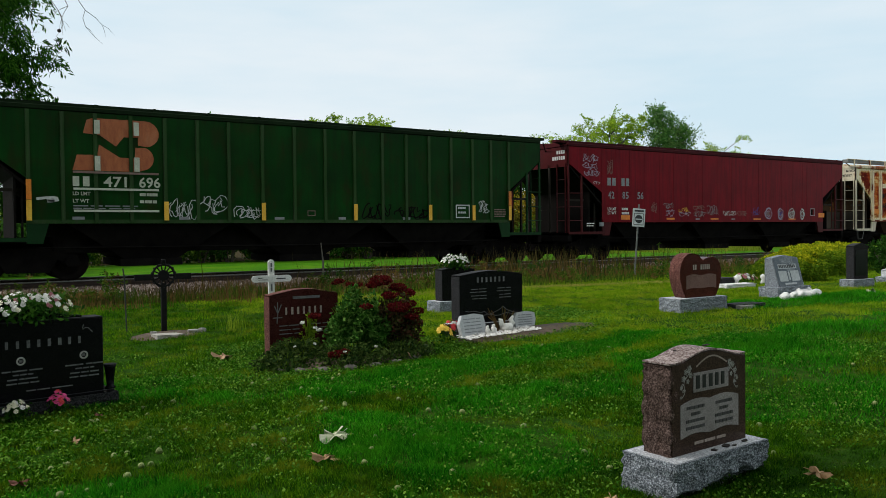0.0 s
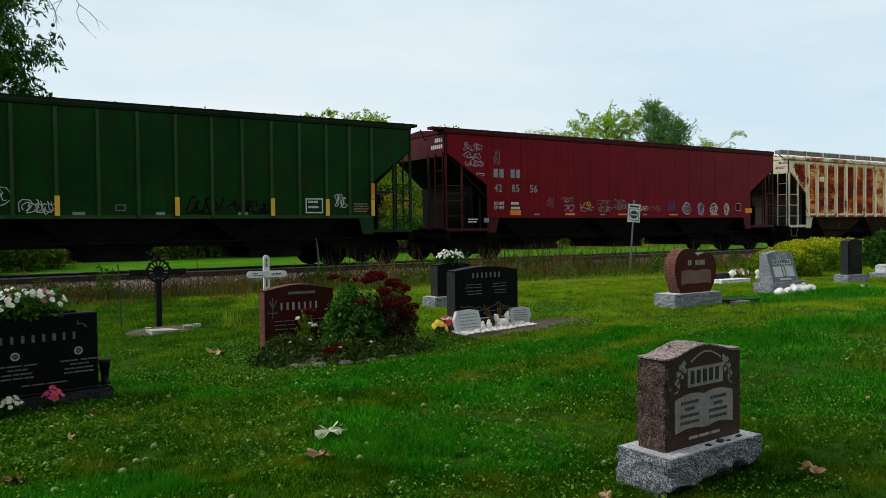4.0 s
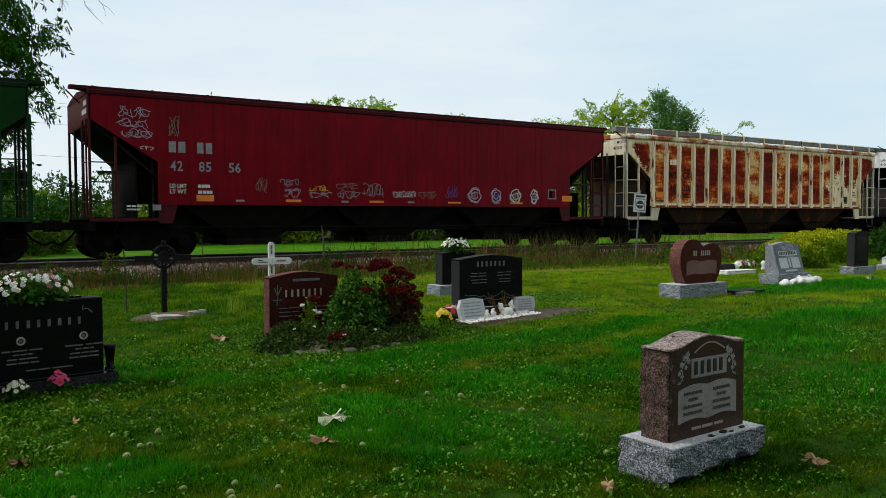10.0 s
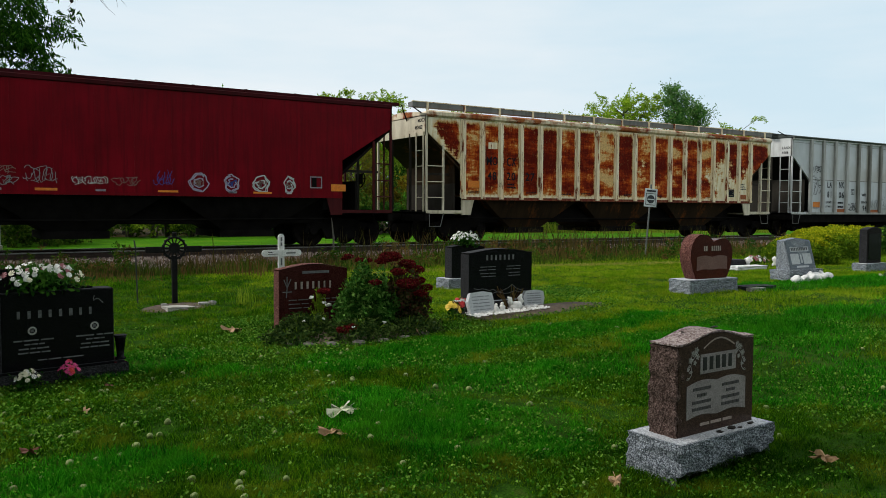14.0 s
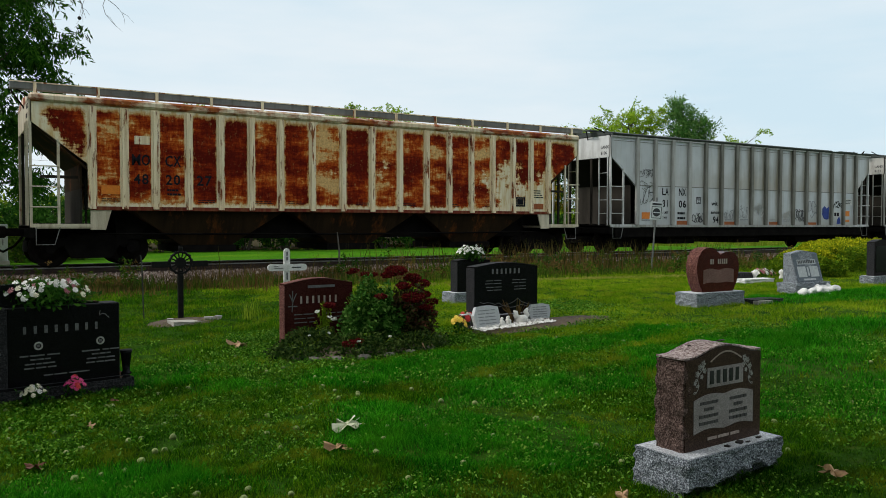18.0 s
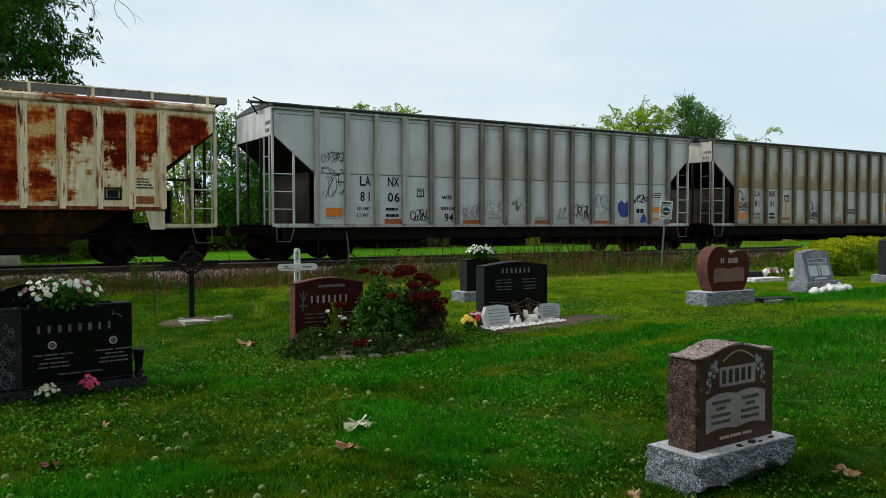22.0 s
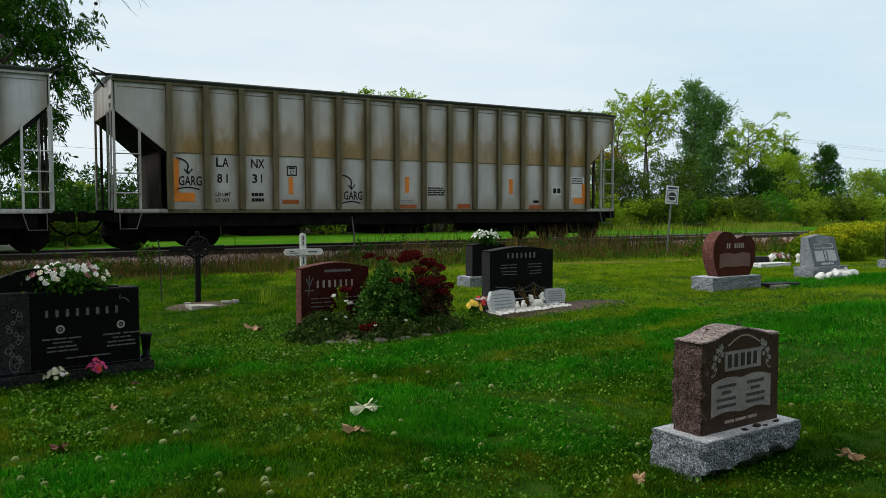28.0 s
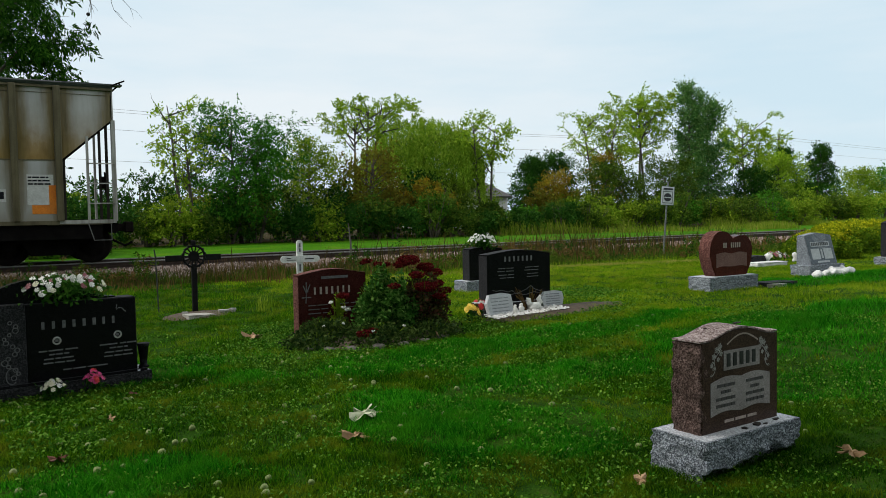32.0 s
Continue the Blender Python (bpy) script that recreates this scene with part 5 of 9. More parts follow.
def coupler(car, x, sgn):
    bm = bmesh.new()
    y = WAGON_W / 2
    box(bm, min(x, x + 0.45 * sgn), max(x, x + 0.45 * sgn), y - 0.09, y + 0.09, 0.74, 0.93, 0.01)
    box(bm, min(x + 0.40 * sgn, x + 0.62 * sgn), max(x + 0.40 * sgn, x + 0.62 * sgn), y - 0.16, y + 0.12, 0.70, 0.98, 0.03)
    part("coupler", bm, M_DARKIRON, car)
    tube_bm = tube(bmesh.new(), [(x, y + 0.35, 0.75), (x + 0.2 * sgn, y + 0.3, 0.50), (x + 0.45 * sgn, y + 0.2, 0.36), (x + 0.62 * sgn, y + 0.12, 0.45)], 0.03, 6)
    part("air_hose", tube_bm, M_BLACK, car)


def hopper(name, x0, L, kind, mats, label, posts, post_d=0.09, pw=0.07, board_m=None, plate_m=None, sill_m=None, flange=False, top=3.86, grimy_m=None):
    """kind A: flush straight sill; kind B: raised side with open hoppers below.
    Local axes: x along the wagon from its leading end, y across from the near side, z from the rail."""
    car = thing(name, pose(x0, 20.05, RAIL_Z), label, "freight wagon", "wagons of the train")
    A = kind == "A"
    sheet, post_m, roof_m, end_m, frame_m, belly = mats
    zb, zt = (1.0, 4.14) if A else (1.42, top)
    cx, cz0, cz1 = (posts[1] - 0.06, 3.38, 2.42) if A else (posts[1] - 0.05, 3.36, 2.40)   # raked cut at both ends
    W = WAGON_W
    # near side: one sheet for each bay between posts
    for i, (a, b_) in enumerate(zip(posts, posts[1:])):
        bm = bmesh.new()
        dep = (0.0, 0.05)
        if i == 0:
            prism(bm, [(0.03, zt), (0.03, cz0), (cx, cz1), (b_, cz1), (b_, zt)], *dep)
        elif i == len(posts) - 2:
            prism(bm, [(a, zt), (a, cz1), (a + 0.06, cz1), (L - 0.03, cz0), (L - 0.03, zt)], *dep)
        else:
            prism(bm, [(a, zb), (b_, zb), (b_, zt), (a, zt)], *dep)
        part("side_panel", bm, sheet, car)
    for a in posts[1:-1]:
        bm = bmesh.new()
        if A:
            box(bm, a - pw, a + pw, -post_d, 0.005, zb + 0.02, zt - 0.04, 0.012)
        else:
            tp = zt - (0.10 if flange else 0.04)
            prism(bm, [(a - pw, zb - 0.02), (a + pw, zb - 0.02), (a + pw, tp), (a - pw, tp)], -post_d, 0.005)
            if flange:
                box(bm, a - pw - 0.045, a + pw + 0.045, -0.022, 0.004, zb, zt - 0.07)
                box(bm, a - pw - 0.01, a + pw + 0.01, -post_d - 0.012, -0.02, zb - 0.03, zb + 0.03)
        part("side_post", bm, grimy_m if grimy_m and a > 4.0 else post_m, car)
    if A:
        part("seam_strip", boxes((cx, L - cx, -0.012, 0.002, 2.40, 2.425)), grimy_m or frame_m, car)
        part("top_seam", boxes((0.12, L - 0.12, -0.010, 0.002, zt - 0.215, zt - 0.200)), grimy_m or frame_m, car)
    part("top_chord", boxes((0, L, -0.075, 0.09, zt - 0.06, zt + 0.13, 0.05)) if flange else boxes((0, L, -0.055, 0.06, zt - 0.09, zt - 0.032)) if A else boxes((0, L, -0.03, 0.08, zt - 0.02, zt + 0.085, 0.012)), roof_m if not A else frame_m, car)
    # far side
    bm = bmesh.new()
    prism(bm, [(0.03, zt), (0.03, cz0), (cx, cz1), (cx, zb), (L - cx, zb), (L - cx, cz1), (L - 0.03, cz0), (L - 0.03, zt)], W - 0.05, W)
    part("far_side", bm, sheet, car)
    # roof
    bm = bmesh.new()
    rise = 0.14 if A else 0.16
    eave = 0.10 if A else 0.03
    pts = [(-eave, zt + 0.025), (0.5, zt + 0.02 + rise * 0.6), (W / 2, zt + 0.04 + rise), (W - 0.5, zt + 0.02 + rise * 0.6), (W + eave, zt + 0.025), (W + eave - 0.03, zt - 0.03), (0.03 - eave, zt - 0.03)]
    a = [bm.verts.new((0.0, y, z)) for y, z in pts]
    b_ = [bm.verts.new((L, y, z)) for y, z in pts]
    bm.faces.new(a)
    bm.faces.new(b_[::-1])
    for k in range(7):
        bm.faces.new((a[k], b_[k], b_[(k + 1) % 7], a[(k + 1) % 7]))
    bmesh.ops.recalc_face_normals(bm, faces=bm.faces)
    roof = part("roof", bm, roof_m, car)
    part("hatch_cover", boxes((0.8, L - 0.8, W / 2 - 0.32, W / 2 + 0.32, zt + rise, zt + rise + 0.13, 0.03)), roof_m, roof)
    # running boards on brackets along both edges of the hatch
    zr = zt + rise + (0.10 if A else 0.18 if flange else -0.005)
    yb = 0.75 if A else 0.20
    for xa, xb, w_, dz in (((-0.35, L + 0.35, 0.26, 0.0),) if not A else ((-0.35, 1.0, 0.3, -0.08), (L - 1.0, L + 0.35, 0.3, -0.08))):
        part("running_board", boxes((xa, xb, yb, yb + w_, zr + dz - (0.0 if A else 0.11 if flange else 0.045), zr + dz + 0.035)), board_m or roof_m, car)
        if flange:
            part("board_edge", boxes((xa, xb, yb - 0.012, yb + 0.05, zr + 0.036, zr + 0.062)), post_m, car)
    if not A:
        nb = 12
        for i in range(nb + 1):
            xb = 0.15 + (L - 0.3) * i / nb
            part("bracket", boxes((xb - 0.035, xb + 0.035, yb - 0.035, yb - 0.004, zt + 0.03, zr + (0.06 if flange else 0.04))), post_m if flange else roof_m, car)
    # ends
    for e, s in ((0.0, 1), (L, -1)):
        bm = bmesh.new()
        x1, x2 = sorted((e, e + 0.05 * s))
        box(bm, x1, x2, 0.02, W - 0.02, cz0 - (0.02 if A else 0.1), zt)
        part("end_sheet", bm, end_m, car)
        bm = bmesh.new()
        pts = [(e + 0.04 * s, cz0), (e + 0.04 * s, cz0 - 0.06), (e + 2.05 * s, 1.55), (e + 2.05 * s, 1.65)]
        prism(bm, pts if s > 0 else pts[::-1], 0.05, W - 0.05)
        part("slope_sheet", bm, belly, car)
        for y in (0.0, W - 0.07):
            x1, x2 = sorted((e, e + 0.055 * s))
            part("corner_post", boxes((x1, x2, y, y + 0.07, 0.98, zt)), end_m, car)
        # inner end posts take the dark brown in place of shade
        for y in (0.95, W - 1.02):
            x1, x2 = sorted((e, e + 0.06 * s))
            part("end_post", boxes((x1, x2, y, y + 0.07, 0.98, cz0)), M_PLATESHADE, car)
        # side ladder by the corner
        x1, x2 = sorted((e + 0.565 * s, e + 0.62 * s))
        lad = part("ladder", boxes((x1, x2, -0.035, 0.02, 1.0, 2.98)), end_m, car)
        for k in range(3):
            z = 1.42 + k * 0.465
            xa, xb = sorted((e + 0.02 * s, e + 0.6 * s))
            part("rung", tube(bmesh.new(), [(xa, -0.01, z), (xa, -0.055, z), (xb, -0.055, z), (xb, -0.01, z)], 0.016, 5), end_m, lad)
        # end ladder
        lad = part("ladder", boxes(*[(min(e - 0.05 * s, e - 0.01 * s), max(e - 0.05 * s, e - 0.01 * s), y, y + 0.03, 1.0, cz0) for y in (0.10, 0.52)]), end_m, car)
        for k in range(4):
            part("rung", tube(bmesh.new(), [(e - 0.04 * s, 0.1, 1.42 + k * 0.465), (e - 0.04 * s, 0.54, 1.42 + k * 0.465)], 0.014, 5), end_m, lad)
        # platform, sill, stirrup step
        x1, x2 = sorted((e - 0.02 * s, e + (cx + 0.25) * s))
        part("end_platform", boxes((x1, x2, 0.0, W, 0.93, 0.99)), frame_m, car)
        part("end_sill", boxes((min(e - 0.02 * s, e + 0.1 * s), max(e - 0.02 * s, e + 0.1 * s), 0.0, W, 0.72, 1.0)), M_BLACK, car)
        part("sill_strip", boxes((*sorted((e, e + cx * s)), -0.02, 0.0, 0.955, 1.04)), end_m, car)
        if not A:
            bm = bmesh.new()
            pts = [(e + cx * s, 0.90), (e + (cx + 0.33) * s, 0.90), (e + (cx + 0.47) * s, 1.40), (e + cx * s, 1.40)]
            prism(bm, pts if s > 0 else pts[::-1], -0.015, 0.03)
            part("gusset_plate", bm, end_m, car)
            x1, x2 = sorted((e + (cx - 0.08) * s, e + (cx - 0.03) * s))
            part("brace", boxes((x1, x2, 0.30, 0.36, 0.99, 2.50), (*sorted((e + 0.25 * s, e + (cx - 0.04) * s)), 0.37, 0.42, 2.10, 2.17)), M_PLATESHADE, car)
        x1, x2 = e + 0.12 * s, e + 0.62 * s
        part("step", tube(bmesh.new(), [(x1, 0.0, 0.97), (x1, -0.01, 0.56), (x2 - 0.12 * s, -0.01, 0.56), (x2, 0.0, 0.97)], 0.013, 5), M_BLACK if frame_m is M_BLACK else M_BOARDGREY, car)
        # lower hopper end and brake gear
        x1, x2 = sorted((e + 1.05 * s, e + 1.10 * s))
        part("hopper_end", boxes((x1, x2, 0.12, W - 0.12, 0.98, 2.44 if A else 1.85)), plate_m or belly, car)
        # added dark plate closes the recess, standing for the slope in shade
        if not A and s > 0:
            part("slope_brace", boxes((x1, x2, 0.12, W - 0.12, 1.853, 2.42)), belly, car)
        part("bracket", tube(bmesh.new(), [(e + 0.05 * s, 0.3, zt + 0.05), (e - 0.35 * s, 0.45, zr)], 0.02, 5), M_BLACK, car)
        part("bracket", tube(bmesh.new(), [(e + 0.05 * s, 1.2, zt - 0.15), (e - 0.33 * s, 0.9, zr)], 0.02, 5), M_BLACK, car)
        truck(car, e + 1.35 * s)
        coupler(car, e, -s)
    # hand brake at the trailing end
    bm = bmesh.new()
    tube(bm, [(L + 0.10 + 0.02 * math.sin(k), 2.2 + 0.26 * math.cos(k * math.pi / 8), 2.0 + 0.26 * math.sin(k * math.pi / 8)) for k in range(17)], 0.018, 5)
    for k in range(3):
        a = k * math.pi / 3
        tube(bm, [(L + 0.1, 2.2 - 0.26 * math.cos(a), 2.0 - 0.26 * math.sin(a)), (L + 0.1, 2.2 + 0.26 * math.cos(a), 2.0 + 0.26 * math.sin(a))], 0.014, 5)
    box(bm, L, L + 0.1, 2.05, 2.35, 1.85, 2.15)
    part("brake_wheel", bm, M_DARKIRON, car)
    # underframe
    part("centre_sill", boxes((0.1, L - 0.1, W / 2 - 0.2, W / 2 + 0.2, 0.72, 1.05)), M_BLACK, car)
    part("side_sill", boxes((cx, L - cx, -0.03, 0.03, zb - 0.06, zb + 0.03)), sill_m or (post_m if not A else frame_m), car)
    if A:
        part("side_girder", boxes((0.3, L - 0.3, 0.06, 0.14, 0.60, 0.98)), M_BLACK, car)
    else:
        # black block added for the shadow on the hopper sides under the wagon
        part("hopper_shade", boxes((1.9, L - 1.9, 0.55, W - 0.55, 0.66, 1.46)), M_BLACK, car)
    nbay = 3
    x0b, x1b = 2.05, L - 2.05
    w = (x1b - x0b) / nbay
    for i in range(nbay):
        a, b_ = x0b + i * w + 0.05, x0b + (i + 1) * w - 0.05
        c = (a + b_) / 2
        zlow = 0.34
        bm = bmesh.new()
        hw = 0.62
        top = [(a, 0.08, zb - 0.02), (b_, 0.08, zb - 0.02), (b_, W - 0.08, zb - 0.02), (a, W - 0.08, zb - 0.02)]
        low = [(c - hw, 0.45, zlow + 0.14), (c + hw, 0.45, zlow + 0.14), (c + hw, W - 0.45, zlow + 0.14), (c - hw, W - 0.45, zlow + 0.14)]
        tv, lv = [bm.verts.new(p) for p in top], [bm.verts.new(p) for p in low]
        for k in range(4):
            bm.faces.new((tv[k], tv[(k + 1) % 4], lv[(k + 1) % 4], lv[k]))
        bm.faces.new(lv)
        bm.faces.new(tv[::-1])
        bmesh.ops.recalc_face_normals(bm, faces=bm.faces)
        bay = part("hopper_bay", bm, M_BELLYRUST if belly is M_BELLYRUST else M_BLACK, car)
        part("discharge_gate", boxes((c - hw - 0.12, c + hw + 0.12, 0.40, W - 0.40, zlow - 0.02, zlow + 0.16)), M_BLACK, bay)
    part("brake_pipe", tube(bmesh.new(), [(1.5, 0.25, 0.80), (L / 2, 0.25, 0.76), (L - 1.5, 0.25, 0.80)], 0.025, 5), M_BLACK, car)
    return car


M_GREEN = paint("faded_green_paint", (0.002, 0.025, 0.003), (0.004, 0.052, 0.006), (0.007, 0.018, 0.004), 0.7, (0.014, 0.014, 0.003), 0.50, 0.78, gloss=0.08, rust2=(0.030, 0.016, 0.004))
M_GREENPOST = paint("dull_green_post", (0.018, 0.050, 0.013), (0.030, 0.072, 0.022), (0.05, 0.06, 0.04), 0.6, gloss=0.08)
M_RED = paint("oxide_red_paint", (0.130, 0.0016, 0.006), (0.205, 0.0026, 0.010), (0.060, 0.002, 0.005), 0.7, gloss=0.08)
M_REDPOST = paint("oxide_red_post", (0.120, 0.002, 0.006), (0.185, 0.003, 0.009), (0.06, 0.002, 0.005), 0.6, gloss=0.08)
M_RUSTSHEET = rusted_sheet("rusted_cream_sheet")
M_CREAMPOST = paint("cream_post", (0.84, 0.70, 0.46), (0.95, 0.84, 0.62), (0.40, 0.23, 0.08), 0.7, (0.12, 0.015, 0.004), 0.545, 0.60, rough=0.7, rust2=(0.36, 0.12, 0.02), rust_stretch=(9.0, 1.0, 1.0))
M_RUSTROOF = paint("rusted_cream_roof", (0.68, 0.56, 0.37), (0.84, 0.76, 0.60), (0.40, 0.18, 0.05), 0.7, (0.17, 0.014, 0.004), 0.47, 0.56, rough=0.7, rust2=(0.42, 0.14, 0.02), rust_stretch=(0.5, 1.0, 1.0))
M_RUSTSILL = paint("rust_red_sill", (0.11, 0.010, 0.005), (0.20, 0.03, 0.01), (0.30, 0.16, 0.07), 0.7, rough=0.8)
M_BOARDGREY = paint("grey_running_board", (0.13, 0.135, 0.13), (0.22, 0.225, 0.22), (0.08, 0.07, 0.055), 0.6, rough=0.7)
M_ROOFRED = paint("dark_red_roof", (0.040, 0.003, 0.005), (0.062, 0.005, 0.008), (0.012, 0.005, 0.005), 0.6, rough=0.7, gloss=0.1)
M_ROOFGREEN = paint("dark_green_roof", (0.006, 0.014, 0.006), (0.012, 0.026, 0.010), (0.006, 0.008, 0.006), 0.5, rough=0.8, gloss=0.05)
M_CREAMEND = paint("cream_end", (0.56, 0.50, 0.37), (0.72, 0.66, 0.51), (0.20, 0.13, 0.06), 0.6, (0.22, 0.06, 0.015), 0.58, 0.68)
M_BELLYRUST = paint("brown_hopper_steel", (0.020, 0.013, 0.007), (0.038, 0.023, 0.011), (0.012, 0.009, 0.006), 0.7, (0.05, 0.014, 0.005), 0.55, 0.7, gloss=0.06, rough=0.8)
M_GREY = stained_paint("pale_grey_paint", (0.50, 0.53, 0.555), (0.63, 0.655, 0.685), (0.28, 0.25, 0.18), 2.42, (1.5, 6.0), 0.42, 0.72)
M_GRIMEPOST = paint("grimy_grey_post", (0.15, 0.145, 0.122), (0.24, 0.235, 0.21), (0.07, 0.06, 0.04), 0.8)
M_GREYPOST = paint("grey_post", (0.33, 0.33, 0.31), (0.48, 0.48, 0.465), (0.14, 0.115, 0.085), 0.7)
M_GREYEND = paint("grey_end", (0.50, 0.51, 0.51), (0.66, 0.67, 0.67), (0.10, 0.085, 0.065), 0.7)
M_STAINEND = paint("rust_stained_end", (0.34, 0.33, 0.30), (0.50, 0.49, 0.46), (0.05, 0.03, 0.015), 0.8)
M_STAINED = stained_paint("stained_pale_paint", (0.42, 0.42, 0.415), (0.54, 0.54, 0.535), (0.20, 0.105, 0.004), 2.42)
M_STAINPOST = paint("brown_stained_post", (0.095, 0.080, 0.042), (0.165, 0.140, 0.082), (0.045, 0.034, 0.014), 0.8)
M_ROOFGREY = paint("dark_grey_roof", (0.035, 0.042, 0.038), (0.07, 0.08, 0.074), (0.03, 0.03, 0.028), 0.5)

# brown darkened so that the inner end posts and plates look shaded
M_PLATESHADE = paint("shaded_brown_plate", (0.030, 0.026, 0.022), (0.050, 0.044, 0.037), (0.012, 0.010, 0.008), 0.6, gloss=0.06, rough=0.8)
# near-black: the shade inside the end recesses is put into the colour
M_SLOPESHADE = paint("shaded_slope_sheet", (0.006, 0.005, 0.0045), (0.012, 0.010, 0.009), (0.004, 0.004, 0.004), 0.5, gloss=0.06, rough=0.9)
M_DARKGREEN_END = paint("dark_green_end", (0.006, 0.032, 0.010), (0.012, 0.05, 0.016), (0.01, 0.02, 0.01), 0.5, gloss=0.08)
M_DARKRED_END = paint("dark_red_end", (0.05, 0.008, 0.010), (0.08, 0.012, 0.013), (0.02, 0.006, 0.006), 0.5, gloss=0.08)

GREEN_X, RED_X, RUST_X, GREY_X, STAIN_X = 0.64, 18.22, 35.92, 53.68, 70.76


def posts_even(L, first, count, last=None):
    mid = np.linspace(first, last or L - first, count)
    return [0.0, *[float(v) for v in mid], L]


def posts_stepped(L, first):
    """Eighteen posts: wide bays amidships, narrower ones towards the ends."""
    w = [0.71] * 2 + [0.795] * 4 + [0.90] * 5 + [0.795] * 4 + [0.71] * 2
    k = (L - 2 * first) / sum(w)
    xs = [first]
    for v in w:
        xs.append(xs[-1] + v * k)
    return [0.0, *xs, L]


green_wagon = hopper("green_hopper_wagon", GREEN_X, 16.36, "B", (M_GREEN, M_GREENPOST, M_ROOFGREEN, M_DARKGREEN_END, M_BLACK, M_SLOPESHADE), "dark green covered hopper wagon with an orange emblem and white graffiti", posts_stepped(16.36, 1.34), 0.05, 0.042, top=3.98)
red_wagon = hopper("red_hopper_wagon", RED_X, 16.55, "B", (M_RED, M_REDPOST, M_ROOFRED, M_DARKRED_END, M_BLACK, M_SLOPESHADE), "dark red covered hopper wagon with faded graffiti along its sill", posts_stepped(16.55, 1.62), 0.005, 0.06, top=3.96)
rusty_wagon = hopper("rusty_hopper_wagon", RUST_X, 16.3, "B", (M_RUSTSHEET, M_CREAMPOST, M_RUSTROOF, M_CREAMEND, M_CREAMEND, M_BELLYRUST), "cream covered hopper wagon with heavily rusted side panels", posts_stepped(16.3, 1.31), pw=0.055, flange=True, board_m=M_BOARDGREY, plate_m=M_PLATESHADE, sill_m=M_RUSTSILL)
grey_wagon = hopper("grey_hopper_wagon", GREY_X, 15.77, "A", (M_GREY, M_GREYPOST, M_ROOFGREY, M_GREYEND, M_GREYPOST, M_SLOPESHADE), "pale grey covered hopper wagon with graffiti along its lower side", posts_even(15.77, 1.24, 16, 14.66), 0.10, 0.075, plate_m=M_PLATESHADE, grimy_m=M_GRIMEPOST)
stained_wagon = hopper("stained_hopper_wagon", STAIN_X, 15.82, "A", (M_STAINED, M_STAINPOST, M_ROOFGREY, M_STAINEND, M_STAINPOST, M_SLOPESHADE), "pale hopper wagon with brown stains and orange marks at the rear", posts_even(15.82, 1.28, 16, 14.62), 0.10, 0.075, plate_m=M_PLATESHADE)

# ---- the graves ----
# rock sides darkened and sawn tops left pale, as under light from above
G_GREY = granite("grey_granite_rock", (0.060, 0.070, 0.082), (0.175, 0.193, 0.220), (0.47, 0.51, 0.56), 170.0, 0.7, rocky=0.7)
G_GREYTOP = granite("grey_granite_sawn_lit", (0.32, 0.33, 0.36), (0.50, 0.51, 0.54), (0.70, 0.71, 0.74), 150.0, 0.55, bump=0.1)
G_MAUVE = granite("mauve_granite_polished", (0.030, 0.017, 0.013), (0.058, 0.034, 0.026), (0.10, 0.064, 0.05), 240.0, 0.3)
G_MAUVEROCK = granite("mauve_granite_rock", (0.055, 0.034, 0.028), (0.110, 0.070, 0.059), (0.23, 0.162, 0.142), 150.0, 0.85, rocky=1.0)
# lighter copy of the mauve rock, with light from above in its colour
G_MAUVELIT = granite("mauve_granite_lit_top", (0.15, 0.10, 0.09), (0.30, 0.225, 0.21), (0.52, 0.44, 0.42), 110.0, 0.8, rocky=0.6)
G_PANEL = granite("frosted_mauve_panel", (0.23, 0.205, 0.198), (0.31, 0.28, 0.272), (0.40, 0.365, 0.355), 260.0, 0.7)
G_BLACK = granite("black_granite_polished", (0.002, 0.002, 0.003), (0.004, 0.004, 0.005), (0.011, 0.011, 0.012), 300.0, 0.2)
G_BLACKROCK = granite("black_granite_rock", (0.008, 0.008, 0.009), (0.020, 0.020, 0.022), (0.06, 0.06, 0.065), 150.0, 0.7, rocky=0.6)
G_BLACKEDGE = granite("black_granite_sawn", (0.008, 0.008, 0.009), (0.018, 0.018, 0.020), (0.045, 0.045, 0.05), 200.0, 0.7)
G_RED = granite("dark_red_granite", (0.020, 0.004, 0.004), (0.045, 0.009, 0.009), (0.08, 0.024, 0.02), 260.0, 0.2)
G_REDROCK = granite("red_granite_rock", (0.055, 0.018, 0.015), (0.13, 0.048, 0.040), (0.25, 0.12, 0.10), 120.0, 0.85, rocky=0.8)
G_HEART = granite("brown_red_granite", (0.030, 0.004, 0.003), (0.058, 0.008, 0.005), (0.10, 0.024, 0.016), 260.0, 0.25)
G_BOOK = granite("brown_frosted_panel", (0.12, 0.06, 0.05), (0.19, 0.105, 0.088), (0.28, 0.17, 0.15), 260.0, 0.7)
G_SLATE = granite("blue_grey_granite", (0.055, 0.07, 0.09), (0.11, 0.13, 0.155), (0.22, 0.25, 0.28), 200.0, 0.3)
M_CARVE = surface("pale_carving", (0.34, 0.33, 0.31), (0.46, 0.45, 0.43), 30.0, 0.8)
M_CARVEDIM = surface("faint_carving", (0.10, 0.10, 0.105), (0.17, 0.17, 0.175), 30.0, 0.8)
M_CARVEBLACK = surface("black_inlay", (0.008, 0.008, 0.009), (0.02, 0.02, 0.02), 30.0, 0.5)
M_CARVEGREY = surface("grey_inlay", (0.055, 0.052, 0.052), (0.09, 0.084, 0.082), 30.0, 0.7)
